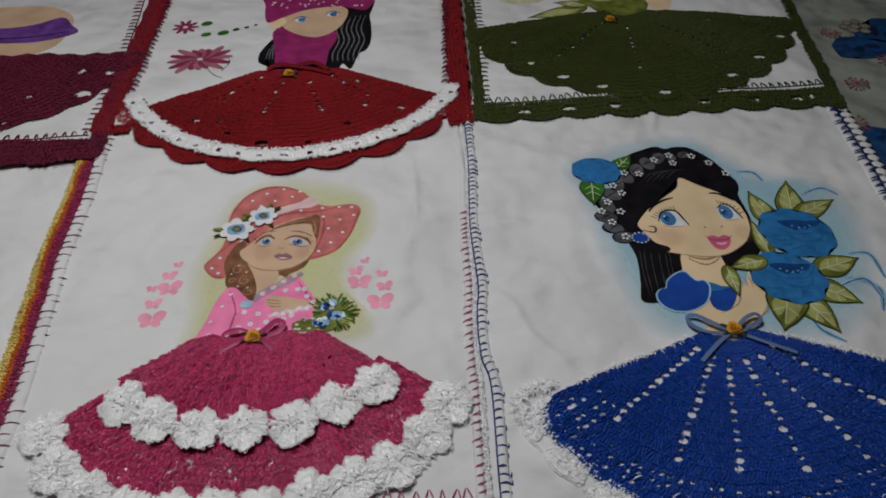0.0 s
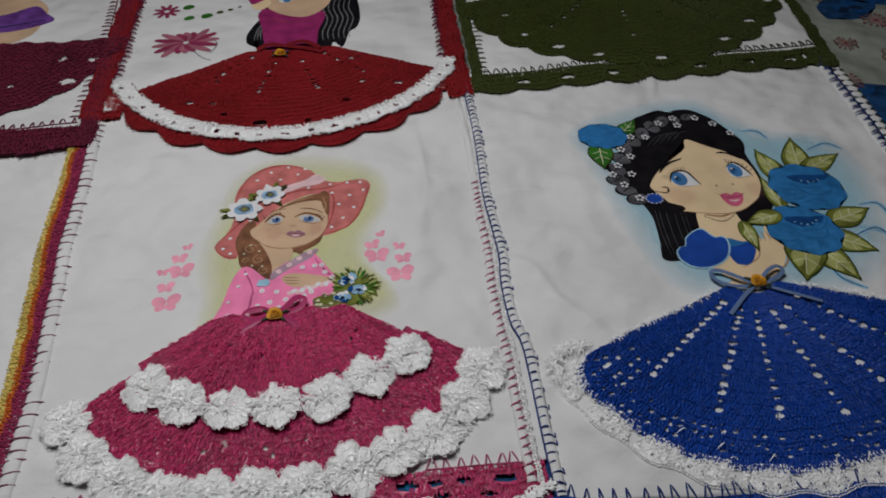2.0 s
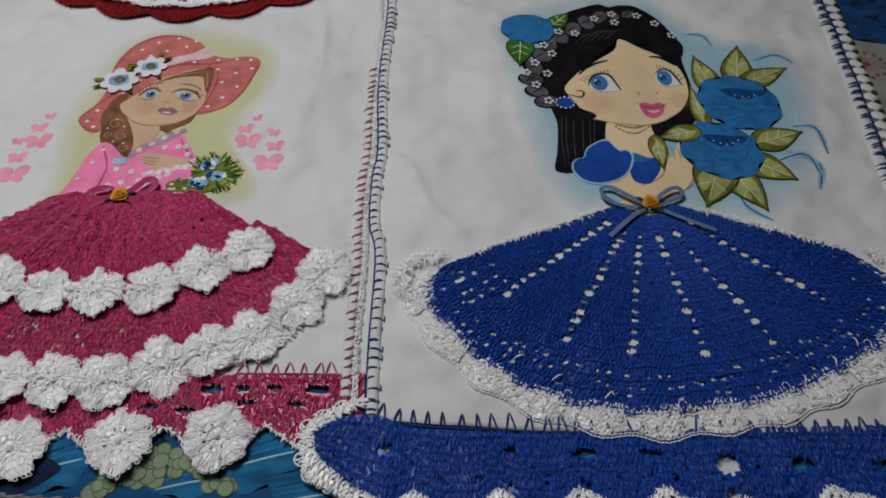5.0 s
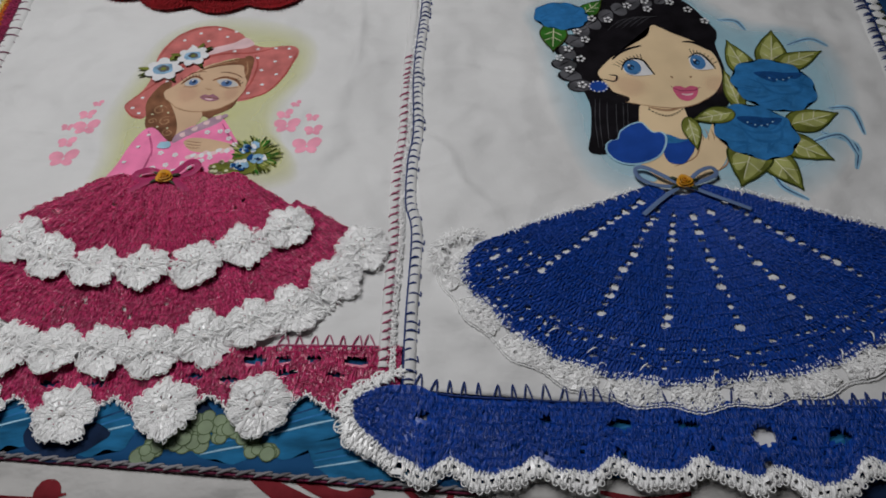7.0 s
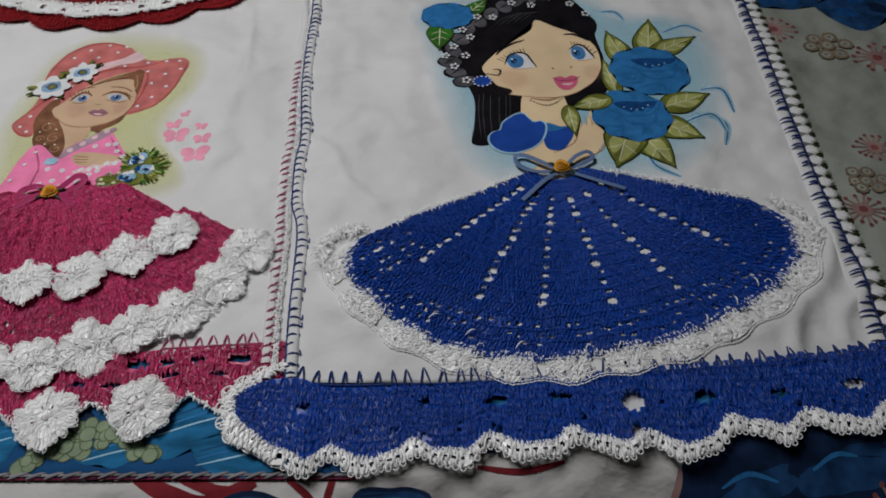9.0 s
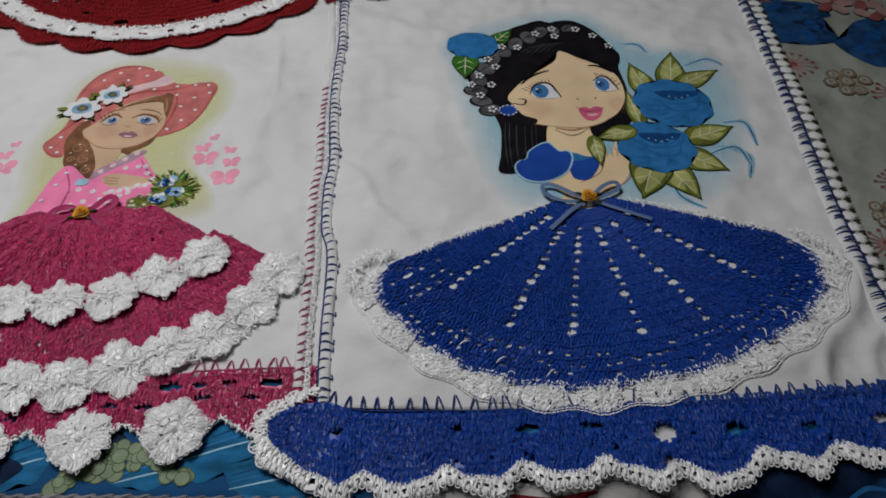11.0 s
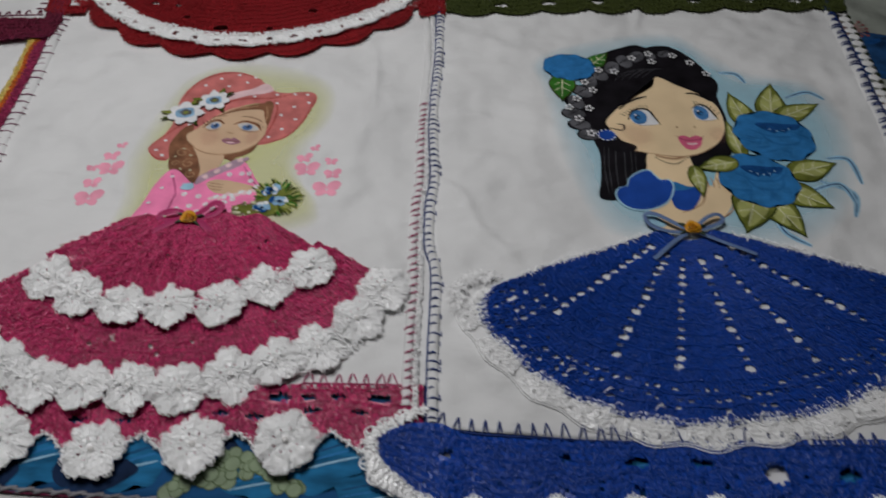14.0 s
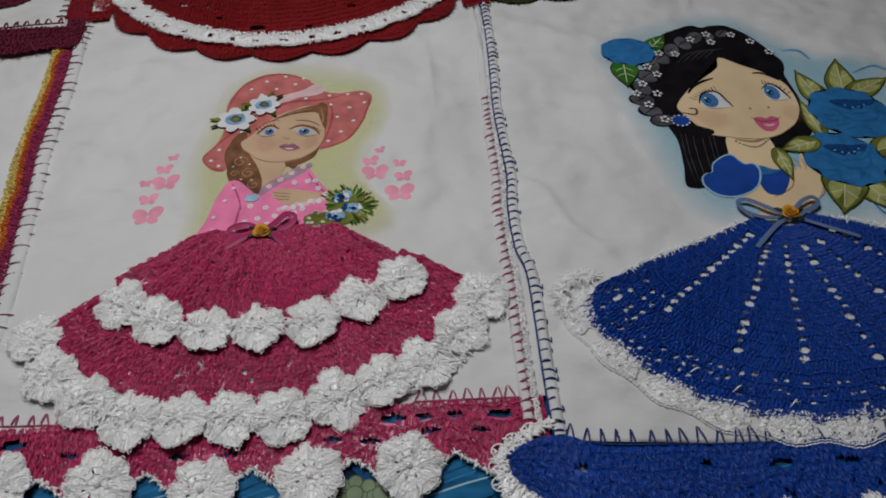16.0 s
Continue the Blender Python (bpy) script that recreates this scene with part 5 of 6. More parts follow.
# right-hand edge: white lace with faint rose stitches
seam = [(-0.5, 103.5), (-0.1, 94.3), (-0.5, 84.6), (-0.7, 79.8), (-0.7, 72.9), (-1.0, 68.9), (-1.1, 63.8), (-1.0, 60.4), (-1.2, 51.6), (-1.2, 47.7)]
hem(pink, [(x - 0.85, yy) for x, yy in seam], 0.85, 1, PZ - 0.05, 0.30)
edging(pink, [(x + 0.05, yy) for x, yy in seam if yy < 88], 0.85, "wrap", STITCH_ROSE, 0.85, -1, PZ + 0.02, "rose stitches wrapped over the hem", line=False, radius=0.085)
y = Yarn(SNOW)
for off, w in ((0.1, 0.07), (0.35, 0.06)):
    cord(y, [(x + off + 0.06 * math.sin(yy * 3), yy) for x, yy in spline(seam, False, 10)], w, 0, 0.0, PZ + 0.2, 1)
fuzz(y, [(x + 0.22, yy) for x, yy in seam], 0.38, 0.045, PZ + 0.18, 0.07, 0)
for i, (x, yy) in enumerate(spline(seam, False, 7)):
    ring = [(x + 0.3 + 0.2 * math.cos(k), yy + 0.26 * math.sin(k)) for k in np.linspace(0, 6.28, 8)]
    cord(y, ring, 0.045, 0, 0.0, PZ + 0.22, 1)
part("lace_edge", y.mesh("lace_edge"), pink, "narrow white picot edge")
ribbon("ribbon_bow", [((-22.3, 67.3, 0.3), (-23.4, 67.7, 0.5), (-24.5, 67.4, 0.45), (-24.6, 66.8, 0.4), (-23.6, 66.6, 0.35), (-22.3, 67.0, 0.3)), ((-22.0, 67.1, 0.3), (-21.0, 67.5, 0.55), (-20.0, 68.6, 0.6), (-19.3, 68.4, 0.5), (-19.6, 67.5, 0.4), (-21.2, 66.8, 0.3)),
                      ((-22.3, 67.0, 0.4), (-23.4, 66.2, 0.5), (-25.0, 65.2, 0.35)), ((-21.8, 66.9, 0.4), (-20.8, 66.2, 0.5), (-19.6, 65.1, 0.35))], 0.62, RIBBON_PINK, pink, PZ + 0.25, "raspberry satin bow")
satin_rose(pink, -21.9, 66.7, PZ + 0.7, 1.0)

# ---- blue tea towel ----
blue = thing("tea_towel", 23, 75, 0.2, "white cotton tea towel with painted doll and royal blue crocheted skirt", "tea towel", "tea towels on the bed")
BZ = 0.25


def blue_bend(x, y):
    k = (x - 0.6) / 45.0
    return x + k * (0.085 * (y - 58)) + (1 - k) * 0.25 * math.sin(y * 0.33), y + (0 if y > 56 else (56 - y) / 11 * (1.0 * (1 - k) ** 3 - 0.5 * math.sin(k * 3.0)))


part("cloth", sheet(0.2, 45.2, 44.9, 108, BZ, [WHITE], 0.4, blue_bend), blue)
c = Canvas(BZ)
c.halo(((13.6, 85.7), (12.9, 91.5), (20.4, 95.1), (28.0, 95.9), (31.2, 91.8), (34.2, 88.5), (40.1, 87.0), (41.5, 80.9), (39.5, 72.8), (35.8, 67.1), (30.6, 65.1), (22.1, 66.2), (17.0, 66.9), (15.0, 73.9)), 1.8, HALO_BLUE)
for pts in (((31.8, 89.8), (33.7, 89.6), (34.4, 87.9)), ((38.0, 85.3), (40.6, 86.3), (42.1, 85.0)), ((39.2, 75.5), (41.3, 75.3), (41.4, 71.8)), ((37.5, 72.2), (40.1, 70.5), (39.2, 67.4)), ((31.8, 67.6), (32.2, 65.4), (34.0, 63.8)), ((35.9, 70.7), (39.2, 71.8), (39.9, 69.1))):
    c.stroke(pts, 0.7, P_SKY, 0.3)
    c.stroke(pts, 0.34, P_POSY, 0.3)
    c.stroke(pts, 0.14, P_PRINT_BLUE, 0.2)
# black hair with a grey braid
c.blob(((19.5, 93.5), (21.7, 94.7), (23.4, 95.3), (24.6, 94.8), (25.8, 95.1), (27.4, 94.9), (29.0, 93.3), (30.0, 91.5), (30.7, 89.6), (31.3, 88.0), (31.1, 86.6), (30.7, 85.4), (30.8, 82.0), (30.6, 79.9), (30.0, 78.0), (28.8, 76.2), (27.5, 75.0), (26.1, 74.2), (25.0, 75.4),
        (22.4, 75.4), (21.5, 74.4), (20.5, 73.0), (19.3, 71.5), (17.9, 69.7), (16.0, 69.9), (16.4, 72.4), (16.8, 75.8), (16.5, 78.0), (15.7, 81.0), (16.2, 86.0), (17.6, 90.5)), P_BLACK)
BRAID = ((26.5, 93.5), (24.9, 93.1), (23.2, 92.9), (21.7, 92.0), (20.1, 90.8), (18.6, 89.5), (17.3, 88.1), (16.3, 86.4), (15.4, 84.5), (14.9, 82.6), (15.4, 80.8), (16.2, 79.2))
for i, (x, y) in enumerate(BRAID):
    t = (10, 25, 35, 45, 50, 55, 65, 75, 90, 110, 120, 125)[i]
    w = 0.7 if i < 2 else 1.0
    c.oval(x, y, 1.35 * w, 1.0 * w, P_BLACK, t + 60, 14)
    c.oval(x, y, 1.2 * w, 0.8 * w, P_GREY, t + (60 if i % 2 else 20), 14, 0.1, i)
    c.stroke(((x - 0.6 * w, y - 0.4), (x, y + 0.1), (x + 0.6 * w, y + 0.5)), 0.14, P_BLACK)
for i in range(6):
    x = 16.9 + 0.62 * i + 0.2 * math.sin(i * 5)
    c.stroke(((x + 0.5, 77.2), (x + 0.1, 74), (x * 0.9 + 1.7, 70.4)), 0.05, P_GREY)
for i in range(5):
    c.stroke(((20.0 + i * 0.8, 88.3 + 0.15 * i), (21.6 + i * 0.75, 89.9 + 0.1 * i), (23.6 + i * 0.5, 90.6)), 0.06, P_GREY)
# neck and arm, plain face
c.blob(((21.9, 76.6), (25.2, 76.4), (25.8, 74.3), (26.5, 72.4), (26.9, 71.5), (28.0, 73.6), (28.5, 70.1), (27.1, 67.4), (24.8, 66.1), (21.7, 65.6), (20.3, 66.7), (20.0, 68.8), (21.0, 73.6)), P_SKIN_PALE)
c.stroke(((22.3, 75.9), (24.0, 75.4), (25.6, 75.9)), 0.3, P_SKIN_DARK)
c.stroke(((26.3, 71.3), (25.4, 69.1), (23.3, 67.9)), 0.14, P_SKIN_DARK)
c.stroke(((28.5, 69.9), (28.0, 68.2), (26.8, 67.2)), 0.16, P_SKIN_DARK)
c.blob(((24.8, 89.0), (24.0, 87.2), (22.0, 85.5), (20.1, 83.9), (18.2, 81.4), (18.4, 80.1), (19.0, 78.9), (19.0, 77.7), (20.2, 76.7), (22.1, 76.2), (23.8, 75.8), (25.2, 75.7), (27.0, 76.3), (28.8, 77.6), (30.0, 79.5), (30.4, 81.4), (30.3, 83.5), (29.7, 84.9), (28.6, 86.1), (26.7, 87.5)), P_SKIN_PALE)
c.stroke(((18.4, 80.2), (19.6, 79.8), (19.9, 80.6), (19.2, 80.8)), 0.22, P_BLACK)
c.blob(((18.6, 79.4), (19.3, 78.2), (20.6, 77.4), (20.4, 76.7), (19.0, 76.4), (17.8, 77.6)), P_BLACK)
c.blob(((30.8, 79.8), (30.7, 77.6), (29.5, 75.6), (28.0, 74.5), (26.5, 73.6), (26.2, 75.0), (27.5, 75.7), (29.2, 76.8), (30.2, 78.4)), P_BLACK)
c.halo(((19.5, 80.0), (20.8, 80.3), (22.2, 79.6), (22.0, 78.2), (20.6, 77.7)), 0.9, HALO_BLUSH)
c.halo(((28.8, 80.0), (29.8, 80.2), (30.1, 79.2), (29.2, 78.2), (28.5, 78.9)), 0.7, HALO_BLUSH)
c.stroke(((20.2, 76.7), (22.1, 76.15), (23.8, 75.8), (25.2, 75.75), (27.0, 76.3), (28.8, 77.6)), 0.14, P_SKIN_DARK)
EYES = (((20.7, 81.7), (21.2, 82.8), (22.1, 83.2), (22.8, 82.9), (23.2, 81.9), (23.5, 80.8), (22.4, 80.6), (21.3, 80.7)), ((27.6, 83.5), (28.4, 83.9), (29.1, 83.6), (29.5, 82.4), (29.7, 81.6), (28.4, 81.4), (27.6, 81.7)))
for shape, (x, y, rx) in zip(EYES, ((21.65, 81.95, 0.88), (28.35, 82.65, 0.75))):
    c.blob(shape, P_WHITE)
    c.oval(x, y, rx, 1.17, P_EYE, 0, 18)
    c.oval(x - 0.15, y, 0.34, 0.44, P_NAVY, 0, 12)
    c.oval(x - 0.05, y - 0.1, 0.15, 0.2, P_ROSE_LIGHT, 0, 10)
    c.oval(x - 0.3, y + 0.35, 0.12, 0.15, P_WHITE, 0, 8)
c.stroke(((20.5, 81.5), (21.1, 82.9), (22.1, 83.35), (22.9, 83.0), (23.3, 81.9), (23.7, 80.7)), 0.26, P_BLACK)
c.stroke(((27.5, 83.3), (28.4, 84.05), (29.1, 83.7), (29.6, 82.5), (29.9, 81.5)), 0.24, P_BLACK)
c.stroke(((20.9, 80.9), (21.8, 80.55), (23.3, 80.65)), 0.09, P_SKIN_DARK)
c.stroke(((27.6, 81.6), (28.5, 81.3), (29.6, 81.5)), 0.09, P_SKIN_DARK)
for k in range(9):
    f = k / 8
    x, y = 20.5 + 2.3 * f, 81.7 + 1.5 * math.sin(0.2 + 1.3 * f)
    c.stroke(((x, y), (x - 0.75 + 0.7 * f, y + 0.55 + 0.35 * f)), 0.09, P_BLACK)
for k in range(8):
    f = k / 7
    x, y = 28.0 + 1.7 * f, 83.95 - 1.7 * f * f
    c.stroke(((x, y), (x - 0.1 + 0.75 * f, y + 0.8 - 0.3 * f)), 0.09, P_BLACK)
c.stroke(((19.8, 83.2), (20.6, 84.2), (21.7, 84.95), (23.1, 85.45)), 0.36, P_BLACK)
c.stroke(((27.4, 86.0), (28.3, 85.95), (29.1, 85.4), (29.8, 84.6)), 0.34, P_BLACK)
c.blob(((25.1, 78.7), (25.8, 78.95), (26.3, 78.65), (26.9, 78.95), (27.5, 78.6), (27.2, 77.5), (26.4, 76.75), (25.6, 76.9), (25.2, 77.7)), P_LIP)
c.stroke(((24.9, 78.95), (25.6, 78.3), (26.4, 78.2), (27.2, 78.3), (27.8, 78.8)), 0.12, P_MAROON)
c.stroke(((25.8, 77.75), (26.3, 77.6), (26.9, 77.75)), 0.28, P_BLUSH)
for k in range(3):
    c.stroke(((26.4 + 0.55 * k, 72.9 - 0.1 * k), (26.6 + 0.5 * k, 71.9), (26.5 + 0.5 * k, 71.2)), 0.09, P_SKIN_DARK)
c.oval(25.3, 80.3, 0.12, 0.18, P_SKIN_DARK, 20, 8)
c.oval(27.15, 80.3, 0.12, 0.18, P_SKIN_DARK, -20, 8)
c.oval(17.9, 79.0, 0.95, 0.85, P_COBALT, 0, 14)
for k in range(12):
    c.oval(17.9 + 0.9 * math.cos(k * 0.52), 79.0 + 0.8 * math.sin(k * 0.52), 0.11, 0.11, P_WHITE, 0, 6)
for k in range(12):
    f = k / 11
    c.oval(22.3 + 3.1 * f, 75.5 - 0.9 * math.sin(math.pi * f), 0.11, 0.1, P_BLACK, 0, 6)
# bodice
c.blob(((22.6, 71.9), (23.5, 72.0), (24.6, 71.4), (25.6, 71.6), (26.0, 72.6), (25.4, 71.0), (24.4, 70.4), (22.8, 70.8)), P_ROSE_LIGHT)
c.blob(((22.8, 70.6), (24.2, 70.9), (25.2, 71.2), (25.6, 70.6), (25.2, 69.5), (24.1, 68.2), (22.8, 68.6)), P_COBALT)
SLEEVE = np.array(((18.8, 71.5), (19.2, 72.5), (20.3, 73.4), (21.2, 73.6), (21.7, 72.8), (22.1, 72.3), (22.8, 72.3), (23.1, 71.6), (22.8, 70.4), (22.1, 69.3), (21.0, 68.6), (19.6, 68.3), (18.4, 68.7), (17.7, 69.7), (17.7, 70.7), (18.2, 71.3)))
c.blob(SLEEVE.mean(0) + (SLEEVE - SLEEVE.mean(0)) * 1.07, P_SKY)
c.blob(SLEEVE, P_COBALT)
c.stroke(((20.0, 68.2), (20.6, 66.9), (21.4, 66.2)), 1.0, P_SKY)
c.flush("painted_doll", blue, "painted motif of plain shapes: black hair with grey braid, blue bodice")
# bouquet: leaves first, then the two roses
for b in ((35.3, 81.1, 37.0, 87.7, 3.4), (32.9, 80.1, 32.0, 86.1, 2.9), (35.8, 81.6, 41.1, 84.1, 2.7), (34.7, 73.1, 39.8, 74.7, 3.2), (33.4, 71.4, 37.5, 68.5, 3.4), (31.6, 70.2, 33.8, 64.9, 3.4), (31.2, 71.3, 28.6, 65.4, 4.2), (30.9, 75.4, 30.6, 81.3, 1.9)):
    c.leaf(*b)
    c.flush("painted_leaf", blue)
c.rose(34.9, 78.9, 3.9, 3.6, 4)
c.flush("painted_rose", blue)
c.rose(31.5, 72.3, 3.5, 3.6, 9)
c.flush("painted_rose", blue)
c.leaf(30.1, 74.9, 26.0, 73.9, 2.4)
c.flush("painted_leaf", blue)
c.leaf(25.7, 74.2, 25.7, 69.9, 1.8)
c.flush("painted_leaf", blue)
# hair ornament and the small white braid flowers
c.leaf(17.4, 90.6, 20.0, 93.5, 2.2, P_OLIVE_DARK, P_GREEN, P_GREEN, P_CREAM)
c.flush("painted_leaf", blue)
c.leaf(14.4, 89.2, 13.9, 84.6, 3.0, P_OLIVE_DARK, P_GREEN, P_GREEN, P_CREAM)
c.flush("painted_leaf", blue)
c.rose(15.3, 90.7, 2.7, 2.4, 15, False)
c.flush("painted_rose", blue)
for x, y in ((22.6, 92.4), (24.6, 93.2), (24.7, 91.7), (27.3, 92.9), (29.0, 91.5), (30.4, 89.4), (18.5, 90.1), (20.2, 89.8), (16.7, 87.8), (17.4, 86.4), (15.5, 84.9), (16.6, 83.2), (14.5, 83.4), (15.3, 81.5), (16.3, 79.1)):
    for k in range(5):
        c.oval(x + 0.34 * math.cos(k * 1.257), y + 0.38 * math.sin(k * 1.257), 0.17, 0.17, P_WHITE, 0, 7)
    c.flush("painted_flower", blue)


BX, BY = 23.2, 66.5
def full_blue(u):
    """How far the rim stands out beyond the plain arc: fuller at the sides, rounded at both tips."""
    return float(np.interp(u, (-68, -66, -63.7, -59, -40, -28, -13, 4, 22, 31, 41, 48, 55, 60.5, 64.5, 69), (-2.4, -0.8, 0.4, 1.0, 1.1, 0.7, 0.1, -0.6, -0.4, -0.3, 0.3, 0.7, 0.8, 0.2, -0.9, -4.0)))


extra = []
for a in np.arange(-64, 66, 2.4):
    for r in (17.8, 18.7, 19.6):
        if rng.random() < (0.62 if abs(a) > 25 or r < 19 else 0.4):
            extra.append((*polar(BX, BY, r + 0.9 * full_blue(a) + rng.uniform(-0.2, 0.2), a + rng.uniform(-0.8, 0.8)), rng.uniform(0.15, 0.32), rng.uniform(0.1, 0.2)))
for a in (-62, -58, -55):
    for r in (15.6, 16.8, 18.0, 19.0):
        extra.append((*polar(BX, BY, r + rng.uniform(-0.3, 0.3), a), 0.24, 0.24))
hole_s = eyelets(BX, BY, (-51.5, -31.0, -13.5, 6.2, 26, 49.0), 4.6, 16.8, 0.95, 0.40, 0.34, extra)


y = Yarn(BLUE)
fan(y, BX, BY, 2.2, 20.8, -67.5, 69, BZ + 0.12, hole_s, 0.052, 0.36, 0.125, 0, 65.6, 0.2, 14, 0.05, 0.0, full_blue, (0.05, 30), slant=0.45, jitter=0.4, arch=0.08, over=1.4, fine=3, chain=3, up=0.035, shell=0.3, period=5.2)
skirt = part("skirt", y.mesh("skirt"), blue, "royal blue crocheted skirt with rows of eyelets")
y = Yarn(SNOW)
lace_ring(y, BX, BY, 20.7, 22.8, -68.5, 67.5, 12, BZ + 0.08, 0, full_blue)
for side in (-67.6, 69.2):
    fuzz(y, [polar(BX, BY, r, side + k) for r, k in ((4.2, 0), (9, 0.5), (13, -0.4), (16.5, 0.2))], 0.55, 0.045, BZ + 0.2, 0.1)
fuzz(y, [(2.7, 56.4), (2.4, 58.0), (2.9, 59.2), (4.3, 60.0), (5.4, 59.7)], 1.1, 0.042, BZ + 0.18, 0.03)
fuzz(y, [(43.2, 55.6), (43.1, 57.6), (42.0, 59.2), (40.6, 60.2)], 0.9, 0.042, BZ + 0.18, 0.035)
fuzz(y, [polar(BX, BY, 20.9 + full_blue(a) + 0.2 * math.sin(a), a) for a in range(-66, 66, 4)], 0.4, 0.045, BZ + 0.26, 0.3)
for a in (-38, -29, 3, 33, 41, -18, 24):
    p, r = polar(BX, BY, 20.4, a), polar(BX, BY, 19.6, a + 1.5)
    y.strands([(*p, BZ + 0.4 + relief(*p))], [(*r, BZ + 0.35 + relief(*r))], 0.06, 0.3)
part("lace_edge", y.mesh("lace_edge"), skirt, "white crocheted lace edge")


# blue border, its openings, and the white wavy edge
def blue_low(x):
    return 39.9 + 0.5 * math.sin(2 * math.pi * (x - 7.5) / 5.6) + 0.16 * math.sin(x * 2.3) + (0.0 if x < 22 else -0.5 * math.exp(-((x - 27.0) / 2.5) ** 2) * 2.2)


hole_r = eyelets(0, 0, (), 0, 0, 1, 1, 1, [(1.4, 43.8, 0.5, 0.32), (15.0, 43.2, 0.85, 0.4), (19.6, 43.2, 0.9, 0.32), (9.9, 43.5, 0.5, 0.3), (24.6, 42.3, 0.85, 0.75), (24.4, 40.0, 0.35, 0.6), (29.7, 42.2, 0.8, 0.55), (35.1, 42.1, 0.75, 0.4), (40.5, 42.4, 0.9, 0.5),
                                         (7.7, 41.6, 0.3, 0.22), (12.3, 41.7, 0.3, 0.2), (20.9, 41.3, 0.3, 0.22), (15.0, 40.9, 0.22, 0.4), (28.3, 40.8, 0.2, 0.15)] + [(x, 41.6 + 0.5 * math.sin(x * 5), 0.2, 0.14) for x in np.arange(5, 45, 2.4)])


def at(u, v):
    top = 45.0 + (1.0 if u < 1 else 1.0 * math.exp(-(u - 1) / 1.5)) * 0.9 - 0.4 * math.sin(max(0, u) / 44 * 3.0) + (0.0 if u < 40 else 0.1 * (u - 40))
    low = blue_low(u) if u > 1.5 else blue_low(1.5) + (1.5 - u) * 0.55
    # the rounded end that wraps the corner
    if u < -0.3:
        k = math.sqrt(max(0.0, 1 - ((-0.3 - u) / 3.25) ** 2))
        mid = (top + low) / 2
        top, low = mid + (top - mid) * k, mid + (low - mid) * k
    y_ = top + 0.25 + (low - top - 0.25) * v
    lump = 0.25 * math.exp(-((u - 1.5) / 1.0) ** 2) + 0.22 / (1 + math.exp((u - 0.5) * 3))
    return u, y_, BZ - 0.08 + relief(u, y_) + lump + 0.05 * math.sin(u * 1.9) * v


y = Yarn([BLUE, SNOW])
patch(y, at, np.linspace(-3.5, 46.2, 380), np.linspace(0, 1, 10), hole_r, 0.044, 0.6, 0.4, 0.1, 0, 1.45, 0.03, 2, 2, 0.06, cell=6)
us = np.linspace(-3.5, 46.2, 300)
low = np.array([at(u, 1.0) for u in us])


def at_edge(u, v):
    x, yy, z = at(u, 1.0)
    return x - (0.6 * v if u < 0 else 0.0), yy + 0.25 - (1.15 + 0.2 * math.sin(u * 1.7)) * v, z + 0.06 + 0.14 * math.sin(math.pi * v) + 0.08 * math.sin(u * 2.9)


edge_holes = eyelets(0, 0, (), 0, 0, 1, 1, 1, [(u, at_edge(u, 0.62)[1], 0.17, 0.15) for u in np.arange(-2, 46, 0.62)])
patch(y, at_edge, us, np.linspace(0, 1, 4), edge_holes, 0.06, 0.5, 0.5, 0.10, 1, 1.3, 0.1, 2)
# picot tips along both sides of the white edge
a = [np.array(at_edge(u, 0.15)) for u in us]
y.strands(a, [p + (rng.uniform(-0.1, 0.1), rng.uniform(0.0, 0.32), 0.06) for p in a], 0.05, 0.08, 1)
for u in np.arange(0.2, 46, 0.5):
    px, py, pz = at_edge(u, 1.0)
    ring = [np.array((px + 0.2 * math.cos(k), py - 0.1 + 0.24 * math.sin(k), pz + 0.02)) for k in np.linspace(0, 6.28, 8)]
    y.strands(ring[:-1], ring[1:], 0.052, 0.02, 1)
cord(y, [at_edge(u, 1.0)[:2] for u in us], 0.09, 1, 0, BZ - 0.12, 1)
corner = [(-0.6, 47.3), (-1.7, 46.7), (-3.0, 46.0), (-4.0, 45.3), (-4.3, 44.2), (-4.2, 43.0), (-3.6, 41.9), (-2.2, 41.1), (-0.9, 40.3)]
for off in (0.0, 0.25, 0.5):
    fuzz(y, [(px + off, py - off * 0.3) for px, py in corner], 0.62, 0.075, BZ + 0.02, 0.07, 1)
for px, py in corner[1:-1]:
    ring = [(px + 0.55 * math.cos(k), py + 0.5 * math.sin(k)) for k in np.linspace(0, 6.28, 9)]
    cord(y, ring, 0.075, 1, 0.0, BZ + 0.1, 2)
part("border", y.mesh("border"), blue, "royal blue crocheted border with a wavy white edge")
edging(blue, [(0.4, 46.0), (4.1, 45.3), (12.4, 44.8), (20.6, 44.5), (28.7, 44.3), (37.1, 44.2), (43.8, 44.5)], 1.15, "tooth", STITCH_BLUE, 1.25, 1, BZ + 0.04, "navy blanket stitches along the hem", width=0.62, radius=0.08)
hem(blue, [(0.3, 105.7), (0.3, 94.3), (-0.2, 84.6), (-0.3, 79.8), (-0.1, 72.9), (-0.5, 68.9), (-0.5, 63.8), (0.1, 60.4), (-0.1, 51.5), (-0.1, 46.2)], 0.95, 1, BZ - 0.05, 0.36)
edging(blue, [(0.3, 105.7), (0.3, 94.3), (-0.2, 84.6), (-0.3, 79.8), (-0.1, 72.9), (-0.5, 68.9), (-0.5, 63.8), (0.1, 60.4), (-0.1, 51.5), (-0.1, 46.2)], 0.85, "ladder", STITCH_BLUE, 0.95, 1, BZ + 0.06, "navy ladder stitches along the side", width=0.72, radius=0.085)
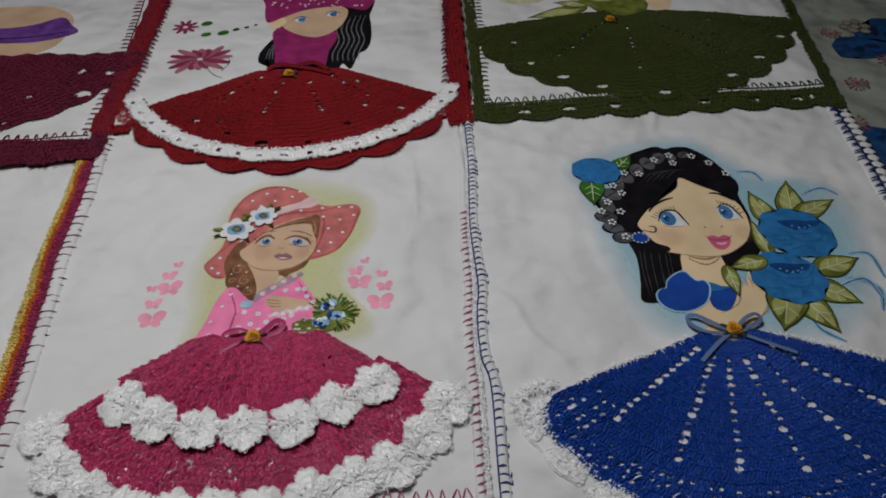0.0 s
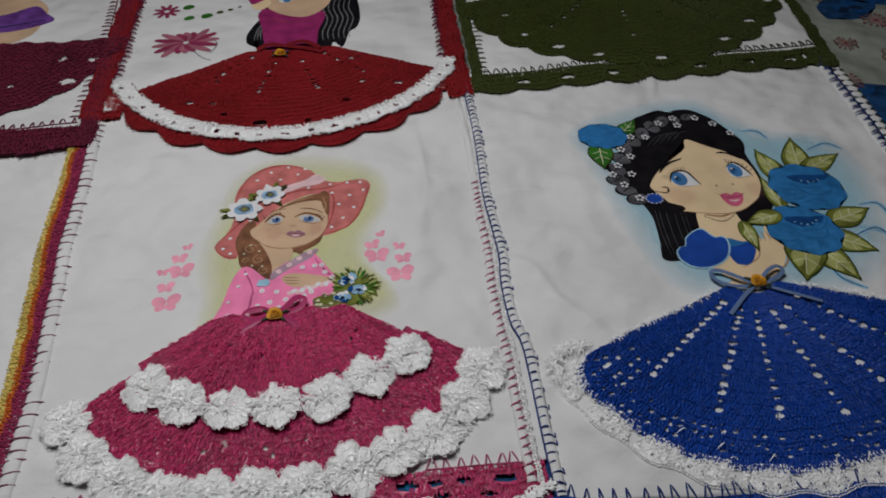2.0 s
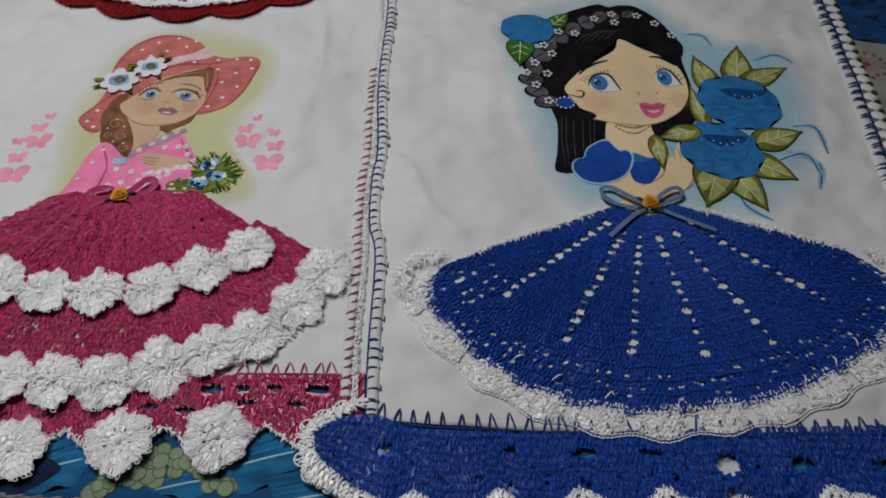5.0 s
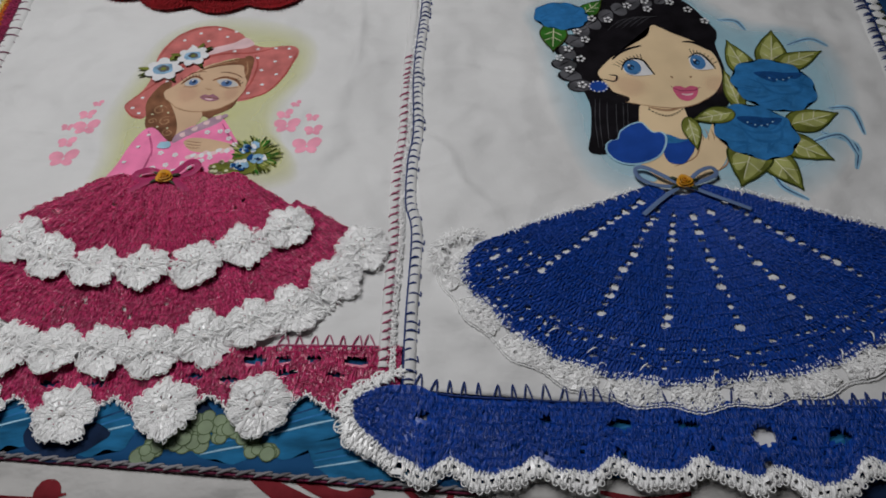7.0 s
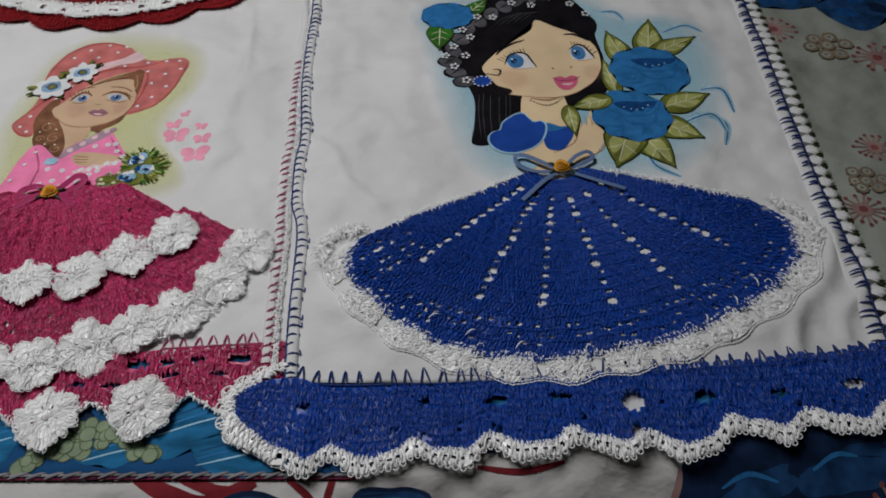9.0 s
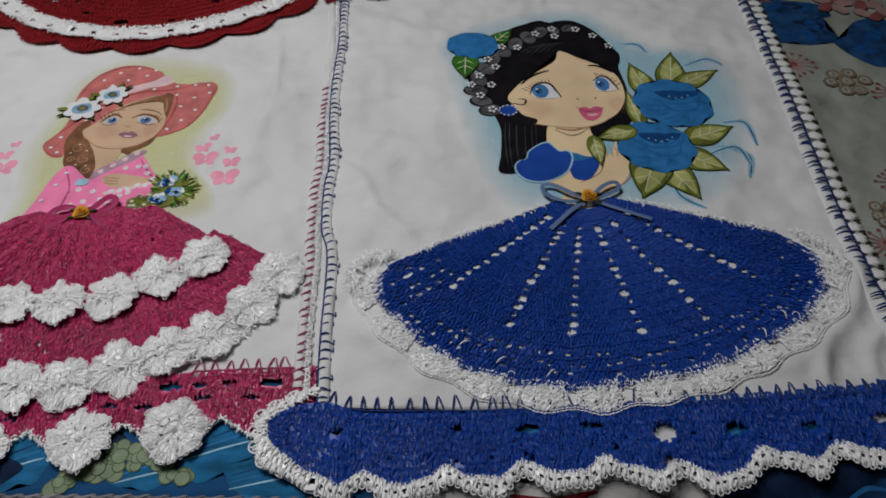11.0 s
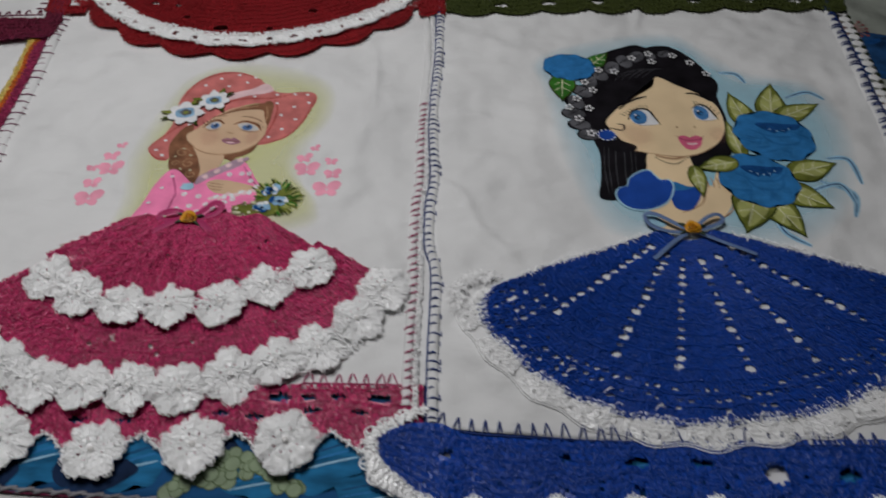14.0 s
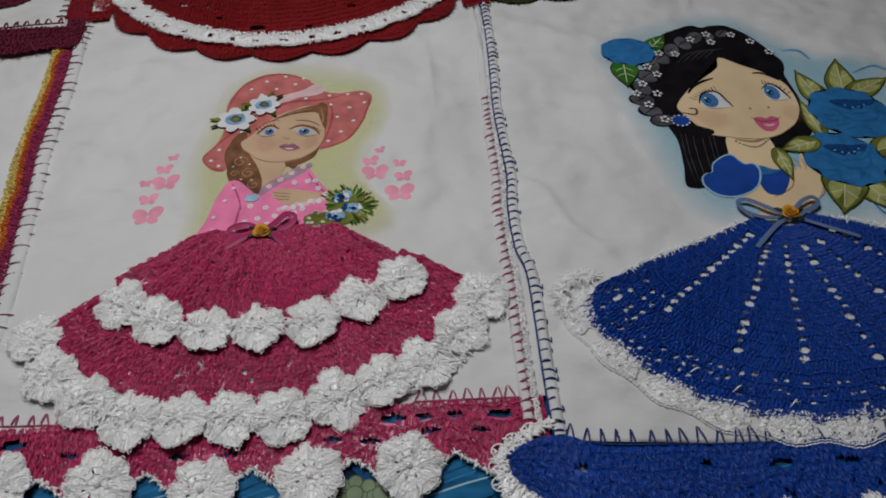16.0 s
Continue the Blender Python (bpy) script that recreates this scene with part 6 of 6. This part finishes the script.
hem(blue, [(49.3, 105.1), (48.1, 87.9), (46.8, 74.2), (45.8, 62.8), (45.3, 54.6), (44.4, 45.5)], 1.25, -1, BZ - 0.05, 0.30)
edging(blue, [(49.3, 105.1), (48.1, 87.9), (46.8, 74.2), (45.8, 62.8), (45.3, 54.6), (44.4, 45.5)], 1.25, "pair", STITCH_BLUE, 1.2, -1, BZ + 0.06, "navy blanket stitches along the side", width=0.95, radius=0.085)
y = Yarn([SNOW, STITCH_GREEN])
for yy in np.arange(46, 105, 1.35):
    x = np.interp(yy, [46, 55, 63, 74, 87, 103], [44.7, 45.3, 45.8, 47.0, 48.2, 49.6])
    h = BZ - 0.1 + relief(x, yy)
    for k in range(13):
        f = (k - 6) / 6
        y.strands([(x, yy + 0.2 * f, h)], [(x + 1.4 - 0.5 * f * f + rng.uniform(-0.1, 0.1), yy + 0.68 * f, h - 0.04)], 0.055, 0.04, 0)
    y.strands([(x + 0.9, yy - 0.75, h - 0.1), (x + 0.9, yy - 0.6, h - 0.1), (x + 0.8, yy - 0.85, h - 0.12)], [(x + 1.55, yy - 0.9, h - 0.15), (x + 1.6, yy - 0.55, h - 0.15), (x + 1.35, yy - 1.1, h - 0.15)], 0.11, 0.05, 1)
part("lace_edge", y.mesh("lace_edge"), blue, "white shell lace with dark green tips")
ribbon("ribbon_bow", [((23.2, 65.3, 0.3), (21.8, 66.2, 0.5), (20.4, 67.2, 0.5), (19.6, 67.1, 0.4), (19.8, 66.1, 0.35), (21.0, 65.3, 0.3), (22.8, 65.0, 0.3)), ((23.7, 65.3, 0.3), (25.0, 66.6, 0.5), (26.2, 67.1, 0.5), (26.5, 66.4, 0.4), (25.3, 65.7, 0.35), (23.8, 65.2, 0.3)),
                      ((23.2, 65.1, 0.35), (21.4, 63.6, 0.45), (19.5, 61.8, 0.3)), ((23.8, 65.1, 0.35), (25.6, 63.9, 0.45), (28.6, 62.4, 0.3))], 0.4, RIBBON_BLUE, blue, BZ + 0.2, "slate blue satin bow")
satin_rose(blue, 23.5, 65.3, BZ + 0.6, 1.0)

# ---- dark red tea towel ----
red = thing("tea_towel", -23, 118, 0.4, "white cotton tea towel with painted doll and dark red crocheted skirt", "tea towel", "tea towels on the bed")
RZ = 0.5
part("cloth", sheet(-45.0, -1.0, 103.4, 156, RZ, [WHITE], 0.9), red)
c = Canvas(RZ)
c.blob(((-26.5, 128.0), (-27.8, 133.0), (-27.8, 140.7), (-13.1, 140.5), (-12.6, 131.0), (-14.0, 127.0), (-20.0, 126.0)), P_BLACK)
c.blob(((-25.4, 127.0), (-26.9, 124.6), (-28.2, 120.8), (-28.1, 118.2), (-27.2, 117.6), (-26.8, 119.4), (-26.3, 116.6), (-25.2, 116.2), (-24.3, 119.6), (-24.0, 123.6)), P_BLACK)
c.blob(((-16.6, 131.0), (-13.6, 137.0), (-12.5, 130.8), (-12.1, 124.4), (-12.7, 121.0), (-13.8, 119.6), (-14.8, 115.6), (-16.0, 117.0), (-16.8, 115.2), (-18.4, 116.6), (-18.6, 120.0), (-17.6, 125.0)), P_BLACK)
for i in range(6):
    x = -17.4 + 0.75 * i
    c.stroke(((x + 0.5, 131.5), (x - 0.1, 127.4), (x + 0.5, 123.8), (x - 0.2, 120.0), (x - 0.1, 117.8)), 0.14, P_SOFT_GREY)
for i in range(3):
    c.stroke(((-25.4 - 0.4 * i, 125.2 - 0.6 * i), (-26.3 - 0.3 * i, 121.6), (-26.2 - 0.5 * i, 118.8)), 0.12, P_SOFT_GREY)
c.blob(((-26.4, 127.9), (-17.7, 126.6), (-18.2, 120.6), (-19.1, 115.4), (-24.7, 115.5), (-26.2, 121.9)), P_MAGENTA)
c.blob(((-26.4, 131.2), (-24.5, 127.0), (-20.3, 125.0), (-17.0, 128.0), (-16.2, 133.9), (-20.9, 135.1)), P_SKIN)
for x, y in ((-23.2, 130.7), (-18.4, 132.2)):
    c.oval(x, y, 1.0, 0.8, P_WHITE, 10, 12)
    c.oval(x + 0.2, y, 0.6, 0.75, P_EYE, 0, 12)
    c.stroke(((x - 1.1, y), (x, y + 0.95), (x + 1.1, y + 0.4)), 0.24, P_BLACK)
c.blob(((-26.6, 128.6), (-23.7, 125.8), (-19.0, 124.9), (-17.7, 126.8), (-18.9, 122.5), (-25.3, 123.0)), P_MAGENTA)
c.stroke(((-25.8, 125.5), (-22.6, 123.7), (-18.5, 124.0)), 0.35, P_MAROON)
c.blob(((-28.3, 130.8), (-27.0, 132.1), (-25.3, 130.3), (-26.4, 128.1), (-27.8, 128.6)), P_SKIN_PALE)
c.blob(((-29.2, 135.5), (-28.9, 140.7), (-13.1, 140.5), (-13.0, 133.5), (-17.5, 134.8), (-22.7, 133.8), (-26.1, 131.4), (-28.3, 130.1)), P_MAGENTA)
for i in range(34):
    x, y = q.uniform(-28.4, -13.7), q.uniform(134.0, 140.0)
    c.oval(x, y, 0.2, 0.26, P_BLUSH, 0, 7)
for i in range(16):
    a = radians(22.5 * i + 8)
    L = 4.6 if abs(math.cos(a)) > 0.6 else 3.0
    p0, p1 = (-36.6 + 0.4 * math.cos(a), 119.4 + 0.4 * math.sin(a)), (-36.6 + L * math.cos(a), 119.4 + L * math.sin(a))
    mid = ((p0[0] + p1[0]) / 2 + 0.3 * math.sin(a), (p0[1] + p1[1]) / 2)
    c.stroke((p0, mid, p1), 1.15, P_MAROON if i % 2 else P_DUSTY, 0.15)
for i in range(9):
    a = radians(40 * i)
    c.stroke(((-40.6 + 0.4 * math.cos(a), 129.2 + 0.4 * math.sin(a)), (-40.6 + 2.0 * math.cos(a), 129.2 + 2.2 * math.sin(a))), 0.65, P_MAROON, 0.2)
for x, y, r in ((-37.5, 130.2, 0.9), (-37.0, 126.7, 0.8), (-34.5, 127.1, 0.9), (-32.7, 128.0, 0.55), (-31.2, 128.6, 0.4), (-29.9, 129.3, 0.3)):
    c.oval(x, y, r, r * 0.8, P_GREEN if r > 0.7 else P_OLIVE_DARK, 30, 10, 0.2, 3)
c.stroke(((-35.9, 118.2), (-34.1, 115.2), (-32.6, 114.1)), 0.12, P_GREY)
c.stroke(((-33.3, 120.6), (-32.2, 118.4), (-33.0, 116.0)), 0.12, P_GREY)
part("painted_doll", c.mesh("painted_doll"), red, "painted motif of plain shapes: magenta cap and top, black hair, maroon flowers")
RX, RY = -22.2, 118.7
extra = [(*polar(RX, RY, r * 1.06, a), 0.65 * k, 0.42 * k) for r, a, k in ((19.6, -8, 1.4), (19.8, 8, 0.7), (18.5, -22, 0.8), (17, -30, 0.7), (17.6, 24, 0.9), (15, 38, 0.8), (18.6, 47, 1.0), (13, -40, 0.7), (18.2, -38, 0.9), (10, 52, 0.7))]
hole_s = eyelets(RX, RY, (-44, -14, 16, 44), 6.9, 14.5, 1.2, 0.42, 0.36, extra)
y = Yarn([RED, SNOW])
fan(y, RX, RY, 3.8, 22.8, -58.5, 61, RZ + 0.2, hole_s, 0.07, 0.42, 0.18, 0, 115.3, 0.0, 12, 0.05, slant=0.35, jitter=0.35, arch=0.05, over=1.4, chain=2, up=0.02)
fan(y, RX, RY, 22.0, 25.2, -66, 66, RZ + 0.05, no_hole, 0.07, 0.4, 0.18, 0, None, 1.3, 9, -0.1, slant=0.35, jitter=0.35, arch=0.05, over=1.4, chain=2, up=0.02)
skirt = part("skirt", y.mesh("skirt"), red, "dark red crocheted skirt with pointed edge")
y = Yarn(SNOW)
us = np.linspace(-65, 68, 170)
patch(y, lambda u, v: (*polar(RX, RY, 22.4 + (1.95 + 0.3 * math.sin(u * 0.55)) * v, u), RZ + 0.42 + relief(*polar(RX, RY, 23, u)) + 0.1 * math.sin(math.pi * v)), us, np.linspace(0, 1, 7), eyelets(RX, RY, range(-62, 66, 7), 23.6, 23.9, 1, 0.35, 0.24), 0.06, 0.6, 0.6, 0.1, 0, 1.5, 0.08, 1)
fuzz(y, [polar(RX, RY, 22.5, a) for a in range(-64, 66, 4)], 0.6, 0.06, RZ + 0.45, 0.09)
fuzz(y, [polar(RX, RY, 24.4, a) for a in range(-64, 67, 4)], 0.5, 0.06, RZ + 0.4, 0.09)
part("lace_band", y.mesh("lace_band"), skirt, "white lace band")
y = Yarn(RED)
for x0, x1, s in ((-47.8, -44.8, 0), (-1.2, 1.6, 1)):
    def at(u, v):
        x = x0 + (x1 - x0) * v + 0.15 * math.sin(u * 1.3) + (0.012 * (u - 120) if s else -0.02 * (u - 120) * (1 - v))
        return x, u, RZ + 0.02 + relief(x, u)
    patch(y, at, np.linspace(102, 156, 220), np.linspace(0, 1, 10), no_hole, 0.085, 0.6, 0.6, 0.08, 0, 1.5, 0.02, 1, 2)


def at(u, v):
    x, yy = u, 103.2 - 1.7 * v + 0.2 * math.sin(u)
    return x, yy, RZ + 0.02


patch(y, at, np.linspace(-47.0, -42.4, 14), np.linspace(0, 1, 5), no_hole, 0.085, 0.6, 0.6, 0.08, 0, 1.5, 0.02, 1, 2)
patch(y, lambda u, v: (u, 106.0 - 4.6 * v + 0.3 * math.sin(u * 2), RZ + 0.02), np.linspace(-1.8, 1.4, 12), np.linspace(0, 1, 9), no_hole, 0.085, 0.6, 0.6, 0.08, 0, 1.5, 0.02, 1, 2)
part("border", y.mesh("border"), red, "dark red crocheted border")
edging(red, [(-44.6, 110.4), (-44.9, 122.8), (-45.5, 139.9), (-45.9, 155.6)], 1.15, "pair", STITCH_WINE, 1.1, -1, RZ + 0.06, "dark red blanket stitches", radius=0.085)
edging(red, [(-1.1, 110.8), (-0.6, 123.8), (0.2, 137.0), (0.8, 154.9)], 1.15, "pair", STITCH_WINE, 1.1, 1, RZ + 0.06, "dark red blanket stitches", radius=0.085)
ribbon("ribbon_bow", [((-22.7, 115.9, 0.3), (-20.2, 116.5, 0.5), (-17.9, 114.7, 0.3)), ((-22.7, 115.9, 0.3), (-24.9, 116.1, 0.5), (-26.4, 115.1, 0.3)), ((-22.3, 115.7, 0.3), (-20.0, 114.8, 0.4), (-17.5, 113.6, 0.3))], 0.8, RIBBON_RED, red, RZ + 0.25, "dark red satin bow")
satin_rose(red, -23.2, 113.6, RZ + 0.55, 1.0)

# ---- olive tea towel ----
green = thing("tea_towel", 25, 120, 0.4, "white cotton tea towel with an olive green crocheted skirt and border", "tea towel", "tea towels on the bed")
GZ = 0.55
part("cloth", sheet(3.0, 49.8, 105.0, 156, GZ, [WHITE], 0.9, lambda x, y: (x + 0.13 * (y - 105) * (x - 3) / 48, y + (x - 3) * 0.04 * max(0, 1 - (y - 105) / 10))), green)
c = Canvas(GZ)
c.leaf(21.4, 132.0, 11.9, 129.1, 3.2)
c.leaf(22.0, 132.8, 16.7, 134.0, 2.6)
c.blob(((21.0, 135.6), (23.1, 131.1), (24.5, 128.9), (29.2, 128.8), (31.3, 132.1), (31.7, 137.6)), P_OLIVE)
c.blob(((21.6, 137.8), (22.1, 134.9), (25.1, 134.0), (28.4, 135.7), (29.0, 138.8)), P_OLIVE_LIGHT)
c.blob(((31.7, 137.6), (31.7, 131.2), (33.1, 129.4), (35.1, 132.5), (35.9, 137.6)), P_SKIN_PALE)
c.blob(((5.8, 138.0), (9.9, 134.0), (14.8, 134.6), (14.2, 139.0)), P_CREAM)
part("painted_doll", c.mesh("painted_doll"), green, "painted motif of plain shapes: olive bodice and leaves")
GX, GY = 26.8, 131.1
extra = [(*polar(GX, GY, r * 1.065, a), 0.9 * k, 0.55 * k) for r, a, k in ((21.5, -32, 1.0), (22.2, -18, 0.9), (22.8, 2, 1.0), (22, 28, 1.0), (21.6, 45, 1.1), (22.3, 65, 1.0), (19, -62, 0.6), (17, 78, 0.6), (12.5, 70, 0.6), (12, 20, 0.5), (21, -46, 0.7), (14, 52, 0.5))]
hole_s = eyelets(GX, GY, (-40, -3.5, 40), 6.4, 19.2, 1.45, 0.38, 0.36, extra)
y = Yarn(OLIVE)
fan(y, GX, GY, 2.6, 25.0, -77, 80, GZ + 0.2, hole_s, 0.075, 0.43, 0.19, 0, 129.8, 1.0, 13, 0.05, slant=0.35, jitter=0.35, arch=0.05, over=1.4, chain=2, up=0.02)
part("skirt", y.mesh("skirt"), green, "olive green crocheted skirt with scalloped edge")
y = Yarn(OLIVE)
hole_g = eyelets(0, 0, (), 0, 0, 1, 1, 1, [(x, 103.6 + 0.03 * (x - 3), 1.0, 0.5) for x in (8.4, 14.2, 20.3, 32.3, 39, 44.8)] + [(47.0, 105.4, 0.4, 0.6)])


def at(u, v):
    top = 105.6 + 0.035 * (u - 3)
    low = 102.2 - 0.9 * abs(math.sin((u - 2) / 5.6 * math.pi)) + 0.025 * (u - 3)
    yy = top + (low - top) * v
    return u, yy, GZ + 0.0 + relief(u, yy)


patch(y, at, np.linspace(1.6, 50.7, 220), np.linspace(0, 1, 10), hole_g, 0.085, 0.5, 0.6, 0.08, 0, 1.5, 0.02, 2, 2)
for x0, x1, k in ((1.9, 3.3, 0.017), (49.3, 50.9, 0.13)):
    patch(y, lambda u, v: (x0 + (x1 - x0) * v + k * (u - 106) + 0.1 * math.sin(u * 1.7), u, GZ + 0.02 + relief(x0, u)), np.linspace(103, 156, 210), np.linspace(0, 1, 6), no_hole, 0.085, 0.6, 0.6, 0.08, 0, 1.5, 0.02, 1, 2)
part("border", y.mesh("border"), green, "olive green crocheted border")
edging(green, [(3.3, 105.7), (13.9, 106.0), (23.1, 106.4)], 1.15, "tooth", STITCH_GREEN, 1.3, 1, GZ + 0.04, "dark green blanket stitches", radius=0.085, width=0.9)
edging(green, [(34.3, 107.0), (43.4, 107.5), (50.1, 107.9)], 1.15, "tooth", STITCH_GREEN, 1.3, 1, GZ + 0.04, "dark green blanket stitches", radius=0.085, width=0.9)
edging(green, [(4.3, 154.9), (3.8, 125.3), (3.1, 106.0)], 1.2, "single", STITCH_GREEN, 1.1, 1, GZ + 0.04, "dark green blanket stitches", radius=0.085)
edging(green, [(50.7, 107.9), (51.5, 115.8), (53.7, 133.4), (56.1, 154.1)], 1.2, "single", STITCH_GREEN, 1.1, 1, GZ + 0.04, "dark green blanket stitches", radius=0.085)
satin_rose(green, 24.1, 126.6, GZ + 0.5, 1.0)

# ---- plum tea towel ----
plum = thing("tea_towel", -66, 118, 0.4, "white cotton tea towel with a plum crocheted skirt and border", "tea towel", "tea towels on the bed")
LZ = 0.4
part("cloth", sheet(-90, -47.0, 100.2, 156, LZ, [WHITE], 0.9), plum)
c = Canvas(LZ)
c.blob(((-74.0, 135.8), (-68.0, 138.0), (-62.5, 137.0), (-58.8, 133.4), (-58.3, 127.9), (-59.3, 124.2), (-63.2, 122.1), (-73.6, 122.7)), P_SKIN)
c.blob(((-75.9, 131.5), (-69.1, 130.7), (-64.4, 131.6), (-60.7, 133.8), (-58.4, 131.2), (-56.9, 128.6), (-61.6, 126.2), (-67.5, 125.9), (-75.8, 126.0)), P_PURPLE)
c.stroke(((-71.7, 127.5), (-64.4, 127.6), (-58.1, 129.2)), 0.4, P_NAVY)
part("painted_doll", c.mesh("painted_doll"), plum, "painted motif of plain shapes: purple bodice")
y = Yarn(PLUM)
hole_s = eyelets(-68.5, 124.8, (), 0, 0, 1, 1, 1, [(-50.8, 111.1, 1.2, 0.8), (-52.7, 117.0, 0.5, 0.9), (-48.6, 116.5, 0.8, 0.6), (-57.8, 110.6, 0.4, 0.4), (-58.7, 104.2, 0.5, 0.4)])
fan(y, -68.5, 124.8, 3.8, 23.7, -20, 83, LZ + 0.2, hole_s, 0.085, 0.45, 0.25, 0, 121.6, 0.6, 8, 0.05, slant=0.5, jitter=0.5, arch=0.08, over=1.5, chain=2, up=0.06)
part("skirt", y.mesh("skirt"), plum, "plum crocheted skirt")
y = Yarn([PLUM, STITCH_WINE])


def at(u, v):
    yy = 100.5 + (95.3 - 100.5 + 0.4 * abs(math.sin(u * 0.55)) + 0.16 * max(0, u + 52)) * v
    return u, yy, LZ + 0.02 + relief(u, yy)


patch(y, at, np.linspace(-90, -44.6, 190), np.linspace(0, 1, 12), no_hole, 0.085, 0.6, 0.6, 0.08, 0, 1.5, 0.02, 1, 2)
fuzz(y, [at(u, 1.0)[:2] for u in np.linspace(-75, -44.6, 30)], 0.7, 0.07, LZ + 0.05, 0.2, 1)
patch(y, lambda u, v: (-46.8 + 2.0 * v - 0.035 * (u - 100), u, LZ + 0.1 + relief(-46, u)), np.linspace(99.5, 156, 210), np.linspace(0, 1, 8), no_hole, 0.085, 0.6, 0.6, 0.08, 0, 1.5, 0.02, 1, 2)
part("border", y.mesh("border"), plum, "plum crocheted border")
edging(plum, [(-76.1, 100.6), (-58.0, 100.5), (-47.4, 101.2)], 1.2, "tooth", STITCH_WINE, 1.1, 1, LZ + 0.04, "plum blanket stitches", radius=0.085, width=0.8)
edging(plum, [(-47.3, 101.9), (-47.6, 118.3), (-49.1, 139.7), (-50.1, 155.6)], 1.15, "single", STITCH_WINE, 1.2, 1, LZ + 0.06, "plum blanket stitches", radius=0.085)
